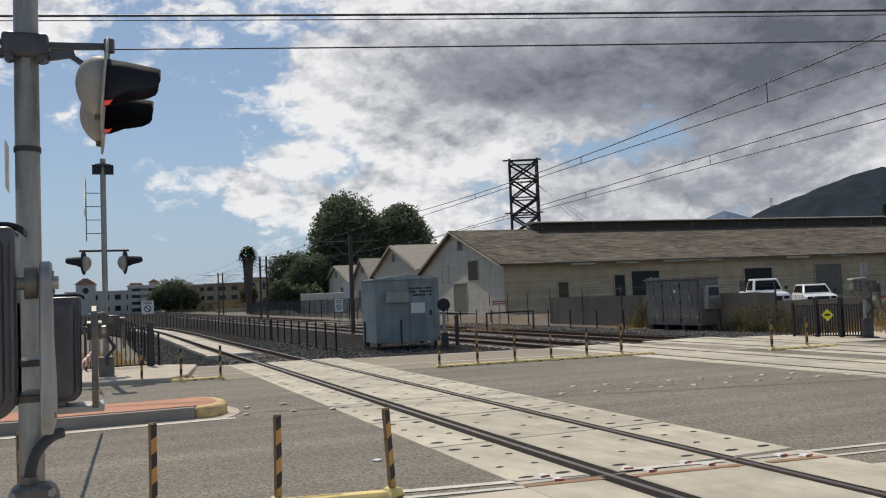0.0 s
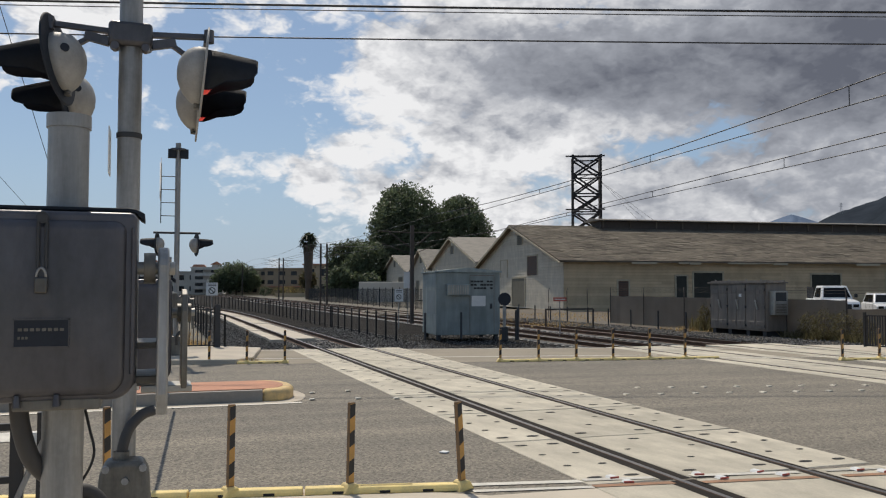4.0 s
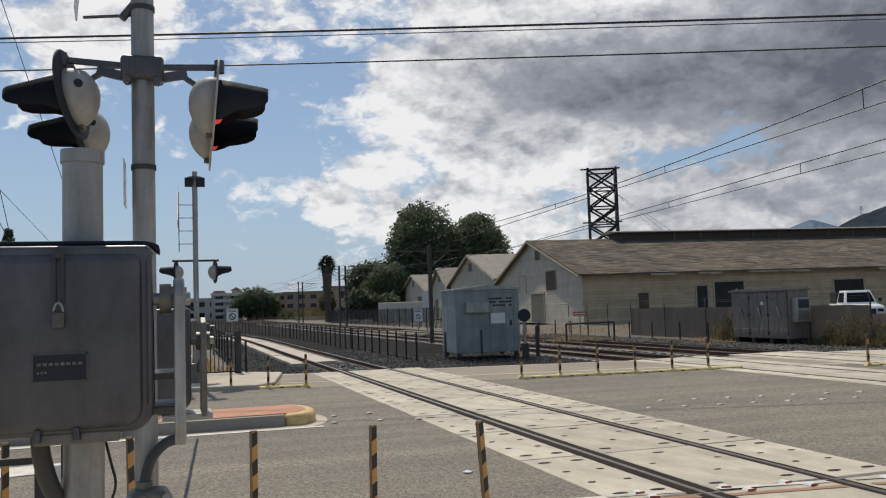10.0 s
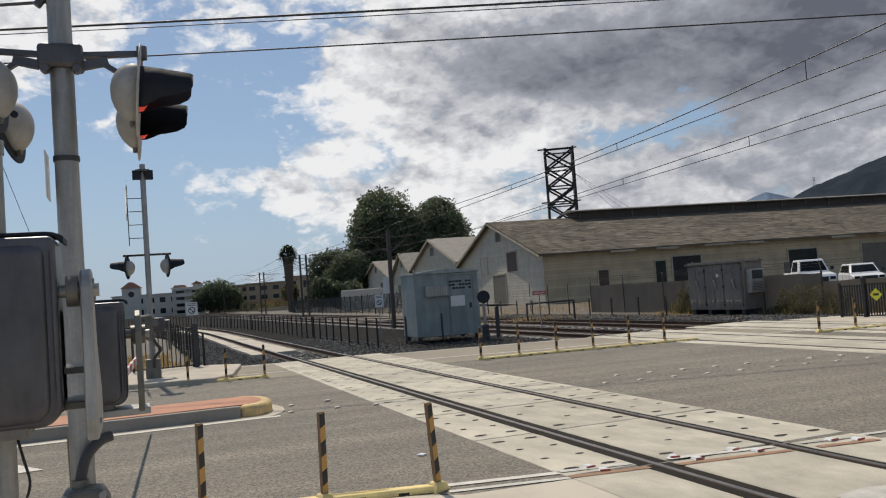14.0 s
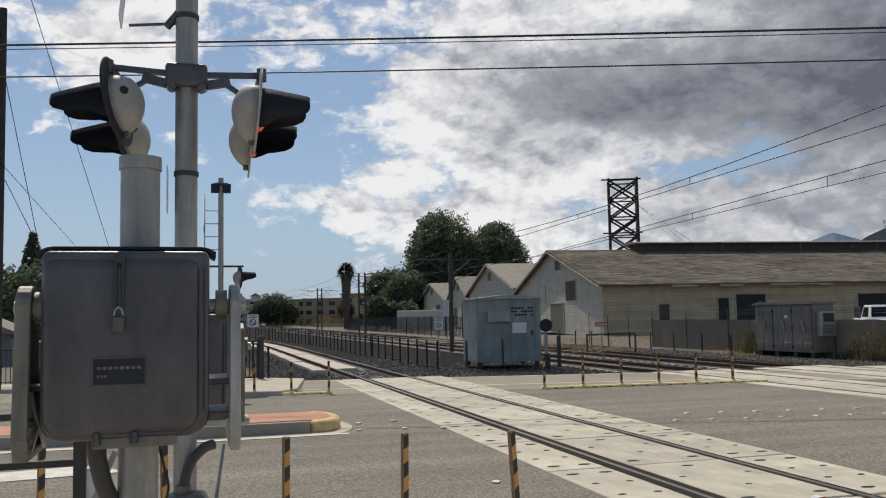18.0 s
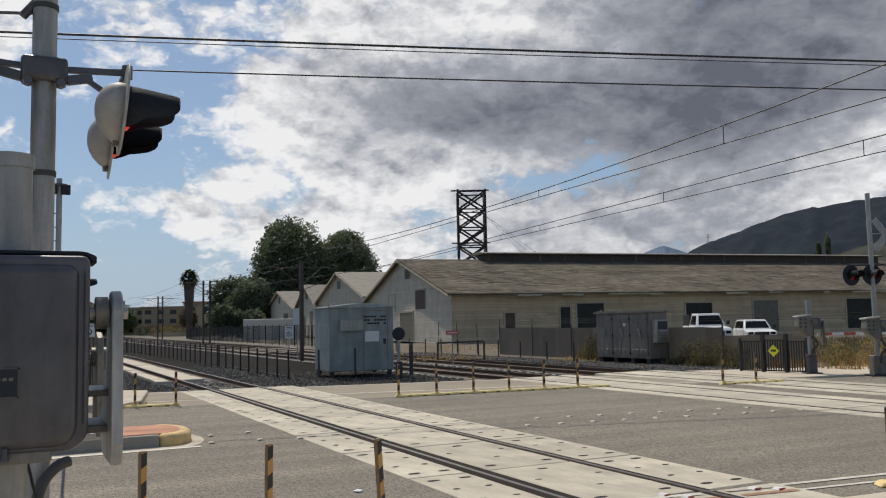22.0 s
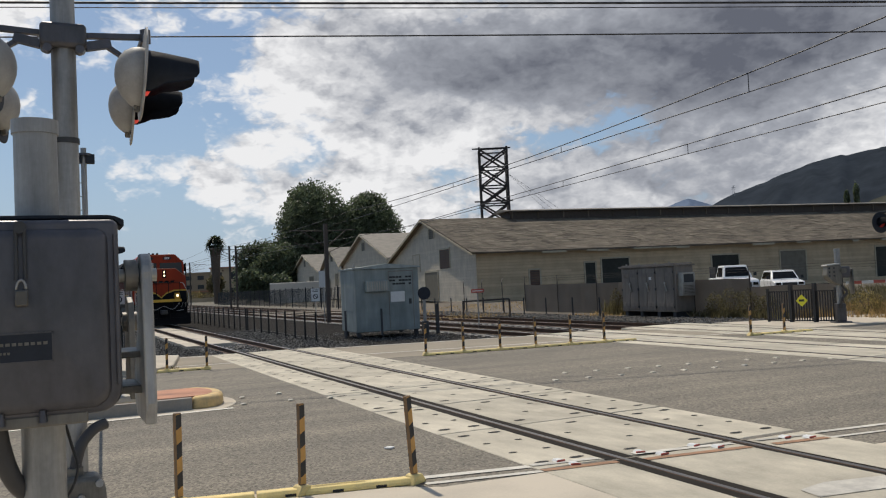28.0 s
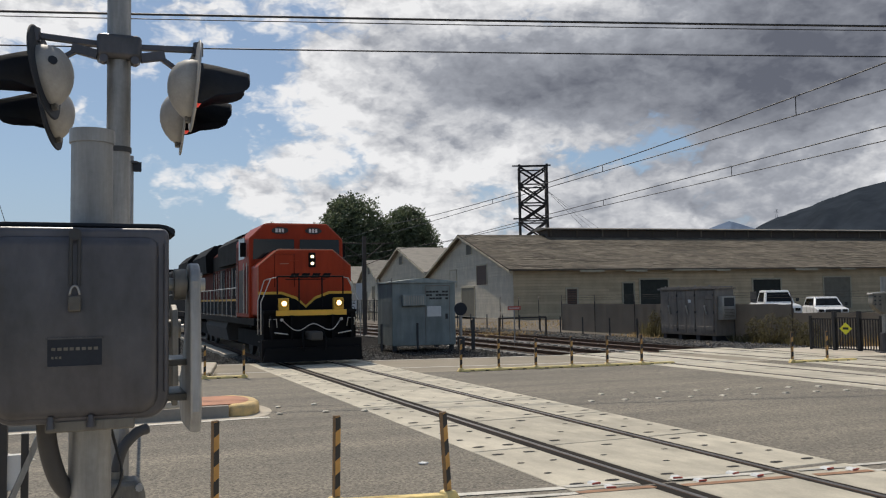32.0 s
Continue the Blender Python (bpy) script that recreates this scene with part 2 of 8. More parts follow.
def ballast_mat():
    # base tone sunk almost to black to stand in for shade between stones
    m = mat("ballast", (0.034, 0.032, 0.03), 1.0, spec=0.05, var=0.4, scale=0.8, bump=0.0, fine=30)
    n, l = m.node_tree.nodes, m.node_tree.links
    b = n["Principled BSDF"]
    src = b.inputs["Base Color"].links[0].from_socket
    tc = n.new("ShaderNodeTexCoord")
    vor = n.new("ShaderNodeTexVoronoi"); vor.inputs["Scale"].default_value = 16
    l.new(tc.outputs["Object"], vor.inputs["Vector"])
    rp = n.new("ShaderNodeValToRGB")
    rp.color_ramp.elements[0].color, rp.color_ramp.elements[1].color = (0.35, 0.35, 0.36, 1), (1.7, 1.65, 1.6, 1)
    l.new(vor.outputs["Color"], rp.inputs[0])
    mx = n.new("ShaderNodeMix"); mx.data_type, mx.blend_type = "RGBA", "MULTIPLY"
    mx.inputs["Factor"].default_value = 0.9
    l.new(src, mx.inputs[6]); l.new(rp.outputs[0], mx.inputs[7])
    l.new(mx.outputs[2], b.inputs["Base Color"])
    bp = n.new("ShaderNodeBump"); bp.inputs["Strength"].default_value = 1.0; bp.inputs["Distance"].default_value = 0.06
    bp.invert = True
    l.new(vor.outputs["Distance"], bp.inputs["Height"]); l.new(bp.outputs[0], b.inputs["Normal"])
    return m


def per_piece(m, lo, hi):
    """Every loose piece of a mesh takes its own tone."""
    n, l = m.node_tree.nodes, m.node_tree.links
    b = n["Principled BSDF"]
    src = b.inputs["Base Color"].links[0].from_socket
    g = n.new("ShaderNodeNewGeometry")
    rp = n.new("ShaderNodeMapRange"); rp.inputs[3].default_value, rp.inputs[4].default_value = lo, hi
    l.new(g.outputs["Random Per Island"], rp.inputs[0])
    mx = n.new("ShaderNodeMix"); mx.data_type, mx.blend_type = "RGBA", "MULTIPLY"
    mx.inputs["Factor"].default_value = 1.0
    cb = n.new("ShaderNodeCombineColor")
    for k in range(3):
        l.new(rp.outputs[0], cb.inputs[k])
    l.new(src, mx.inputs[6]); l.new(cb.outputs[0], mx.inputs[7])
    l.new(mx.outputs[2], b.inputs["Base Color"])
    return m


def streaked(m, share=0.6, scale=(7, 7, 0.7)):
    """Long weather streaks and smears down a metal face."""
    n, l = m.node_tree.nodes, m.node_tree.links
    b = n["Principled BSDF"]
    src = b.inputs["Base Color"].links[0].from_socket
    tc, mp, t = n.new("ShaderNodeTexCoord"), n.new("ShaderNodeMapping"), n.new("ShaderNodeTexNoise")
    mp.inputs["Scale"].default_value = scale
    t.inputs["Scale"].default_value, t.inputs["Detail"].default_value, t.inputs["Roughness"].default_value = 2.0, 7, 0.65
    l.new(tc.outputs["Object"], mp.inputs["Vector"]); l.new(mp.outputs[0], t.inputs["Vector"])
    rp = n.new("ShaderNodeValToRGB")
    rp.color_ramp.elements[0].position, rp.color_ramp.elements[1].position = 0.32, 0.72
    rp.color_ramp.elements[0].color, rp.color_ramp.elements[1].color = (0.5, 0.49, 0.47, 1), (1.45, 1.44, 1.42, 1)
    l.new(t.outputs["Fac"], rp.inputs[0])
    mx = n.new("ShaderNodeMix"); mx.data_type, mx.blend_type = "RGBA", "MULTIPLY"
    mx.inputs["Factor"].default_value = share
    l.new(src, mx.inputs[6]); l.new(rp.outputs[0], mx.inputs[7]); l.new(mx.outputs[2], b.inputs["Base Color"])
    return m


def leafy(m, share=0.45):
    """Thin leaves let part of the light through."""
    n, l = m.node_tree.nodes, m.node_tree.links
    b, out = n["Principled BSDF"], n["Material Output"]
    tr, mx = n.new("ShaderNodeBsdfTranslucent"), n.new("ShaderNodeMixShader")
    l.new(b.inputs["Base Color"].links[0].from_socket, tr.inputs["Color"])
    mx.inputs[0].default_value = share
    l.new(b.outputs[0], mx.inputs[1]); l.new(tr.outputs[0], mx.inputs[2]); l.new(mx.outputs[0], out.inputs["Surface"])
    return m


ASPHALT, BALLAST = asphalt_mat(), ballast_mat()
PALEASPHALT = mat("pale_worn_asphalt", (0.285, 0.25, 0.195), 0.92, var=0.25, scale=0.5, bump=0.4, fine=70, spec=0.2)
STUD = mat("stud_ceramic", (0.58, 0.53, 0.43), 0.5, var=0.25, scale=6)
CONCRETE = mat("concrete", (0.5, 0.44, 0.35), 0.85, var=0.22, scale=1.2, fine=45)
PANEL = streaked(mat("crossing_concrete", (0.51, 0.465, 0.37), 0.85, var=0.28, scale=0.9, fine=40), 0.5, (1.1, 0.5, 1))
SLOT = mat("slot_shade", (0.022, 0.02, 0.018), 0.9, var=0.3)
RUBBER = mat("flange_rubber", (0.03, 0.026, 0.022), 0.95, spec=0.1, var=0.4, scale=2)
RAILTOP = mat("rail_steel", (0.22, 0.2, 0.185), 0.35, 0.9, var=0.2, scale=4)
RUST = mat("rusted_rail", (0.1, 0.06, 0.04), 0.85, 0.2, var=0.4, scale=6)
TIE = mat("concrete_tie", (0.33, 0.31, 0.28), 0.9, var=0.3, scale=2)
KERBGREY = mat("kerb_grey", (0.27, 0.245, 0.21), 0.85, var=0.25, scale=2, fine=30)
WHITELINE = mat("white_road_paint", (0.56, 0.53, 0.46), 0.7, var=0.3, scale=3.5, fine=25, dark=(0.36, 0.34, 0.3))
POSTBROWN = mat("post_brown", (0.22, 0.14, 0.075), 0.7, var=0.35, scale=8)
RUSTEDGE = mat("rusty_edge", (0.3, 0.17, 0.1), 0.9, var=0.5, scale=5)
YELLOW = mat("kerb_yellow_paint", (0.72, 0.56, 0.14), 0.65, var=0.3, scale=4, dark=(0.4, 0.34, 0.18))
PALEYELLOW = mat("faded_yellow", (0.8, 0.62, 0.24), 0.7, var=0.3, scale=4, dark=(0.52, 0.41, 0.2))
NOSEYELLOW = mat("faded_nose_yellow", (0.72, 0.5, 0.2), 0.75, var=0.3, scale=5, dark=(0.38, 0.28, 0.16))
ORANGE = mat("reflective_orange", (0.5, 0.27, 0.07), 0.45, var=0.15, scale=12)
BLACK = mat("black_paint", (0.025, 0.024, 0.024), 0.55, var=0.3, scale=8)
BRICKRED = mat("stamped_brick_red", (0.52, 0.25, 0.15), 0.85, var=0.25, scale=2.5, fine=30)
GALV = streaked(mat("galvanised_steel", (0.31, 0.31, 0.305), 0.5, 0.55, var=0.2, scale=5, fine=40, bump=0.08), 0.55)
ALU = streaked(mat("cast_aluminium", (0.08, 0.077, 0.085), 0.36, 0.4, var=0.3, scale=3.5, fine=35, bump=0.1, dark=(0.075, 0.073, 0.075)), 0.6, (3.0, 3.0, 1.3))
ALULIGHT = mat("bright_aluminium", (0.36, 0.345, 0.31), 0.42, 0.5, var=0.2, scale=6, bump=0.06)
WHITEHOUSING = mat("white_housing", (0.33, 0.32, 0.3), 0.6, var=0.25, scale=8, bump=0.03)
PLASTICBLACK = mat("black_hood", (0.026, 0.03, 0.038), 0.65, spec=0.2, var=0.25, scale=10, bump=0.05)
DARKSTEEL = mat("dark_steel", (0.045, 0.047, 0.05), 0.6, 0.3, var=0.3, scale=5)
BROWNSTEEL = mat("brown_steel", (0.07, 0.055, 0.045), 0.7, 0.2, var=0.35, scale=3)
REDLENS = glow("red_lens", (0.7, 0.05, 0.035), 0.35)
STONE = per_piece(mat("crushed_stone", (0.15, 0.145, 0.135), 1.0, spec=0.15, var=0.3, scale=0.8, fine=20, bump=0), 0.3, 1.6)
CASTGREY = streaked(mat("cast_grey", (0.15, 0.14, 0.12), 0.5, 0.25, var=0.3, scale=5, fine=40, bump=0.12), 0.6)
HOSE = mat("grey_conduit", (0.045, 0.042, 0.04), 0.6, var=0.2, scale=9)
LOCK = mat("worn_brass", (0.12, 0.112, 0.1), 0.4, 0.7, var=0.2, scale=20)
HUTMETAL = streaked(mat("hut_grey_green", (0.27, 0.305, 0.295), 0.6, var=0.2, scale=1.4, dark=(0.18, 0.21, 0.205)), 0.4, (2, 2, 0.3))
HUTPATCH = mat("hut_patch_paint", (0.2, 0.235, 0.24), 0.6, var=0.2, scale=2)
CABMETAL = streaked(mat("cabinet_grey", (0.19, 0.165, 0.14), 0.6, var=0.22, scale=1.5), 0.5, (2.5, 2.5, 0.4))
SIDING = streaked(per_piece(mat("cream_siding", (0.5, 0.395, 0.255), 0.85, var=0.2, scale=0.7, fine=12), 0.82, 1.1), 0.2, (0.6, 0.6, 0.3))
SIDINGWHITE = streaked(per_piece(mat("pale_siding", (0.56, 0.5, 0.4), 0.85, var=0.16, scale=0.7, fine=12), 0.92, 1.04), 0.28, (1.2, 1.2, 0.4))
SHINGLE = per_piece(mat("weathered_shingle", (0.148, 0.126, 0.097), 0.95, var=0.5, scale=0.35, fine=5, bump=0.6, spec=0.15), 0.74, 1.22)
PALEROOF = mat("pale_roof", (0.205, 0.185, 0.155), 0.9, var=0.4, scale=1.1, fine=5, bump=0.5)
WOODDARK = mat("dark_brown_shutter", (0.11, 0.065, 0.045), 0.8, var=0.3, scale=5)
DARKDOOR = mat("dark_green_door", (0.045, 0.048, 0.042), 0.85, spec=0.1, var=0.25, scale=2)
GREYDOOR = mat("grey_green_door", (0.19, 0.175, 0.14), 0.9, spec=0.1, var=0.2, scale=2)
TRIM = mat("cream_trim", (0.42, 0.37, 0.27), 0.8, var=0.2, scale=3)
TOWERSTEEL = mat("tower_timber_dark", (0.035, 0.03, 0.028), 0.85, var=0.4, scale=2)
LEAF = leafy(per_piece(mat("leaf_dark_green", (0.1, 0.125, 0.068), 0.6, var=0.5, scale=0.5, fine=3, bump=0), 0.6, 1.5))
LEAF2 = leafy(per_piece(mat("leaf_palm", (0.06, 0.075, 0.035), 0.6, var=0.4, scale=1, fine=3, bump=0), 0.6, 1.5))
BUSH = leafy(per_piece(mat("dry_bush_green", (0.15, 0.13, 0.065), 0.8, var=0.5, scale=1.2, fine=5, bump=0), 0.6, 1.5))
DRYGRASS = leafy(per_piece(mat("dry_grass", (0.36, 0.25, 0.11), 0.9, var=0.35, scale=1.5, fine=8, bump=0), 0.6, 1.5))
DIRT = mat("dry_dirt", (0.125, 0.102, 0.074), 0.95, var=0.35, scale=0.5, fine=20, bump=0.5)
EARTH = mat("far_ground", (0.13, 0.115, 0.085), 0.95, var=0.4, scale=0.05, fine=2)
BARK = mat("bark", (0.1, 0.075, 0.055), 0.9, var=0.4, scale=4)
CARWHITE = mat("white_car_paint", (0.75, 0.75, 0.74), 0.3, var=0.05, scale=2, bump=0)
GLASSDARK = glassy("dark_glass", (0.012, 0.014, 0.016))
TYRE = mat("tyre", (0.02, 0.02, 0.02), 0.85, var=0.3)
LOCOORANGE = streaked(mat("loco_orange", (0.31, 0.034, 0.008), 0.5, spec=0.22, var=0.12, scale=1.3, fine=10, bump=0.03), 0.3, (3, 3, 0.5))
LOCOYELLOW = mat("loco_yellow", (0.7, 0.4, 0.04), 0.45, var=0.15, scale=3, bump=0.03)
# orange sunk to dark red: shade on the train's sides put into colour
LOCOSHADED = streaked(mat("loco_orange_shaded", (0.1, 0.016, 0.008), 0.7, spec=0.15, var=0.4, scale=2, bump=0.03), 0.8, (6, 6, 0.4))
LOCOBLACK = mat("loco_black", (0.008, 0.008, 0.009), 0.75, spec=0.12, var=0.3, scale=2, bump=0.05)
LOCOGREY = mat("loco_grime", (0.07, 0.065, 0.06), 0.8, var=0.4, scale=2)
RAILWHITE = mat("handrail_pale", (0.5, 0.48, 0.44), 0.5, var=0.15, scale=5, bump=0)
HEADLAMP = glow("headlamp_glow", (1.0, 0.8, 0.5), 2.6)
SIGNALRED = glow("flasher_red", (0.3, 0.012, 0.01), 0.06)
SIGNWHITE = mat("sign_white", (0.7, 0.7, 0.68), 0.5, var=0.1, scale=6, bump=0)
SIGNYELLOW = mat("sign_yellow", (0.72, 0.68, 0.04), 0.5, var=0.1, scale=6, bump=0)
SIGNRED = mat("sign_red", (0.45, 0.1, 0.07), 0.6, var=0.2, scale=6, bump=0)
# MOUNTAIN and MOUNTAINFAR carry blue distance haze in their base colour
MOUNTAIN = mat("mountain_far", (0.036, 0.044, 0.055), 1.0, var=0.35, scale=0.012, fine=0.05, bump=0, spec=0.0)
HILL = mat("scrub_hill", (0.058, 0.06, 0.05), 1.0, var=0.45, scale=0.04, fine=0.2, bump=0, spec=0.0)
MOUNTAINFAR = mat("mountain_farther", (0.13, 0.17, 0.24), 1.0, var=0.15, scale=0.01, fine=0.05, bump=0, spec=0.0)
STUCCO = mat("tan_stucco", (0.33, 0.26, 0.175), 0.85, var=0.12, scale=0.4, fine=6)
STUCCOWHITE = mat("white_stucco", (0.62, 0.57, 0.49), 0.85, var=0.1, scale=0.4, fine=6)
TANSTUCCO = mat("pale_tan_stucco", (0.46, 0.36, 0.24), 0.85, var=0.14, scale=0.4, fine=6)
ROOFRED = mat("tile_roof", (0.4, 0.2, 0.13), 0.85, var=0.25, scale=1, fine=8)
GREYHOUSE = mat("grey_house_wall", (0.17, 0.18, 0.19), 0.85, var=0.12, scale=1, fine=8)
MESH = leafy(mat("screen_mesh", (0.28, 0.25, 0.215), 0.9, var=0.25, scale=0.6, fine=30), 0.4)

# ---- mesh helpers ----
def box(bm, x0, x1, y0, y1, z0, z1, m=None):
    vs = [bm.verts.new(c) for c in ((x0, y0, z0), (x1, y0, z0), (x1, y1, z0), (x0, y1, z0), (x0, y0, z1), (x1, y0, z1), (x1, y1, z1), (x0, y1, z1))]
    for f in ((3, 2, 1, 0), (4, 5, 6, 7), (0, 1, 5, 4), (1, 2, 6, 5), (2, 3, 7, 6), (3, 0, 4, 7)):
        bm.faces.new([vs[i] for i in f])
    if m is not None:
        bmesh.ops.transform(bm, matrix=m, verts=vs)
    return vs


def rod(bm, a, b, r0, r1=None, n=10, caps=True):
    """A round bar from a to b."""
    a, b = Vector(a), Vector(b)
    r1 = r0 if r1 is None else r1
    q = (b - a).to_track_quat("Z", "Y")
    rings = []
    for p, r in ((a, r0), (b, r1)):
        rings.append([bm.verts.new(p + q @ Vector((r * math.cos(2 * math.pi * i / n), r * math.sin(2 * math.pi * i / n), 0))) for i in range(n)])
    for i in range(n):
        f = bm.faces.new((rings[0][i], rings[0][(i + 1) % n], rings[1][(i + 1) % n], rings[1][i]))
        f.smooth = True
    if caps:
        for f in (bm.faces.new(rings[0][::-1]), bm.faces.new(rings[1])):
            for e in f.edges:
                e.smooth = False


def bar(bm, a, b, w, h=None):
    """A square bar from a to b."""
    a, b = Vector(a), Vector(b)
    h = w if h is None else h
    q = (b - a).to_track_quat("Z", "Y").to_matrix().to_4x4()
    box(bm, -w / 2, w / 2, -h / 2, h / 2, 0, (b - a).length, Matrix.Translation(a) @ q)


def tube(bm, pts, r, n=8):
    """A bent hose through points."""
    pts = [Vector(p) for p in pts]
    rings = []
    for i, p in enumerate(pts):
        d = (pts[min(i + 1, len(pts) - 1)] - pts[max(i - 1, 0)]).normalized()
        q = d.to_track_quat("Z", "Y")
        rings.append([bm.verts.new(p + q @ Vector((r * math.cos(2 * math.pi * k / n), r * math.sin(2 * math.pi * k / n), 0))) for k in range(n)])
    for a, b in zip(rings, rings[1:]):
        for k in range(n):
            f = bm.faces.new((a[k], a[(k + 1) % n], b[(k + 1) % n], b[k])); f.smooth = True
    bm.faces.new(rings[0][::-1]); bm.faces.new(rings[-1])


def curve_pts(pts, k=6):
    """A smooth run of points through a few given ones."""
    p = [Vector(v) for v in pts]
    out = []
    for i in range(len(p) - 1):
        a, b, c, d = p[max(i - 1, 0)], p[i], p[i + 1], p[min(i + 2, len(p) - 1)]
        for j in range(k):
            t = j / k
            out.append(0.5 * ((2 * b) + (c - a) * t + (2 * a - 5 * b + 4 * c - d) * t * t + (3 * b - a - 3 * c + d) * t ** 3))
    return out + [p[-1]]


def prism(bm, pts, y0, y1, plane="xz"):
    """An outline in the x-z plane, pushed from y0 to y1 (or in x-y, from z0 to z1; or in y-z, from x0 to x1)."""
    put = {"xz": lambda a, b, c: (a, c, b), "xy": lambda a, b, c: (a, b, c), "yz": lambda a, b, c: (c, a, b)}[plane]
    lo = [bm.verts.new(put(a, b, y0)) for a, b in pts]
    hi = [bm.verts.new(put(a, b, y1)) for a, b in pts]
    k = len(pts)
    bm.faces.new(lo); bm.faces.new(hi[::-1])
    for i in range(k):
        bm.faces.new((lo[i], hi[i], hi[(i + 1) % k], lo[(i + 1) % k]))
    return lo + hi


def soften(bm, width=0.01, segments=2):
    bmesh.ops.recalc_face_normals(bm, faces=bm.faces)
    sharp = [e for e in bm.edges if len(e.link_faces) == 2 and e.calc_face_angle(0) > 0.6]
    made = bmesh.ops.bevel(bm, geom=sharp, offset=width, segments=segments, affect="EDGES", profile=0.5)
    if segments > 1:
        for f in made["faces"]:
            f.smooth = True


def mesh_of(name, bm, material):
    bmesh.ops.recalc_face_normals(bm, faces=bm.faces)
    me = bpy.data.meshes.new(name)
    bm.to_mesh(me); bm.free()
    me.materials.append(material)
    return me


def part(name, bm, material, parent=None, label="", m=None, kind=""):
    ob = new(name, bm if isinstance(bm, bpy.types.Mesh) else mesh_of(name, bm, material))
    if parent is not None:
        ob.parent = parent
    if m is not None:
        ob.matrix_basis = m
    return tagged(ob, label=label, kind=kind)


def thing(name, label, category, group="", kind="", m=None):
    ob = new(name)
    ob.empty_display_size = 0.1
    if m is not None:
        ob.matrix_basis = m
    return tagged(ob, label, category, group, kind)


def solid(name, bm, material, label, category, group="", kind="", m=None):
    return tagged(part(name, bm, material, None, "", m), label, category, group, kind)


def B():
    return bmesh.new()


def row_y(x):
    """The far edge of the road, which crosses the tracks a little askew."""
    return 21.1 - 0.2 * x

# ---- ground, road, tracks ----
def flat(bm, pts, z):
    return bm.faces.new([bm.verts.new((x, y, z)) for x, y in pts])


def slab(name, pts, z0, z1, material, label, category="ground", kind="structure"):
    bm = B()
    prism(bm, pts, z0, z1, "xy")
    return solid(name, bm, material, label, category, kind=kind)


def ground_sheet():
    bm = B()
    flat(bm, [(-4000, -4000), (4000, -4000), (4000, 4000), (-4000, 4000)], -0.26)
    solid("ground", bm, EARTH, "dry earth and scrub spreading to the horizon", "ground", kind="structure")


def road_and_walks():
    far = lambda x: row_y(x)
    slab("road", [(-90, 7.9), (-2.6, 7.9), (-2.6, 6.9), (2.3, 5.6), (90, -2.0), (90, far(90)), (-90, far(-90))], -0.3, 0.0, ASPHALT, "worn grey asphalt road crossing the tracks", "road")
    slab("pavement", [(-90, far(-90) + 0.0), (16, far(16)), (16, 22.6), (-0.8, 26.4), (-90, 44.5)], -0.3, 0.002, PALEASPHALT, "pale worn asphalt footway band between painted white lines", "pavement")
    # near concrete walk on which the camera stands, and the strip before its kerb
    slab("pavement", [(-60, -14), (-0.95, -14), (-0.95, 7.1), (-2.0, 7.15), (-2.75, 7.62), (-2.95, 7.86), (-60, 13.5)], -0.3, 0.004, CONCRETE, "pale concrete footway at the roadside", "pavement")
    slab("pavement", [(2.3, -14), (60, -14), (60, 2.0), (2.3, 6.2)], -0.3, 0.003, CONCRETE, "pale concrete footway beyond the track", "pavement")
    # raised walk before the side gate, with a kerb edge
    bm = B()
    prism(bm, [(-12, 26.6), (-8.6, 25.7), (-5.4, 22.3), (-4.6, 22.0), (-3.0, 21.7), (-2.5, 22.4), (-1.9, 25.9), (-3.0, 26.9), (-12, 28.5)], -0.05, 0.12, "xy")
    soften(bm, 0.03)
    solid("pavement", bm, CONCRETE, "raised pale concrete footway with rounded kerb", "pavement", kind="structure")
    # right-hand walk before the pedestrian gate
    slab("pavement", [(15.2, 18.6), (60, 9.5), (60, 13.5), (19, 21.8), (15.6, 23.2)], -0.3, 0.02, CONCRETE, "pale concrete footway at the pedestrian gate", "pavement")
    slab("track_bed", [(-2.2, 26.4), (3.6, 25.6), (3.6, 600), (-140, 600), (-70, 240), (-14, 120), (-4.0, 78), (-2.5, 60)], -0.3, -0.165, BALLAST, "grey crushed stone ballast under the track", "ballast")
    slab("track_bed", [(3.6, 25.6), (16.0, 23.2), (17.2, 30.0), (17.2, 600), (3.6, 600)], -0.3, -0.16, BALLAST, "grey crushed stone ballast under the twin tracks", "ballast")
    slab("track_bed", [(-2.2, -60), (3.4, -60), (3.4, -14), (-2.2, -14)], -0.3, -0.165, BALLAST, "grey crushed stone ballast under the track", "ballast")
    slab("track_bed", [(7.5, -60), (17.2, -60), (17.2, -14), (7.5, -14)], -0.3, -0.16, BALLAST, "grey crushed stone ballast under the twin tracks", "ballast")
    slab("verge", [(15.9, 23.2), (70, 14), (70, 60), (15.9, 64)], -0.3, -0.03, DIRT, "dry dirt verge with gravel", "ground")
    slab("yard", [(10, 60), (140, 46), (140, 68), (10, 74)], -0.3, -0.05, DIRT, "dusty yard before the warehouses", "ground")


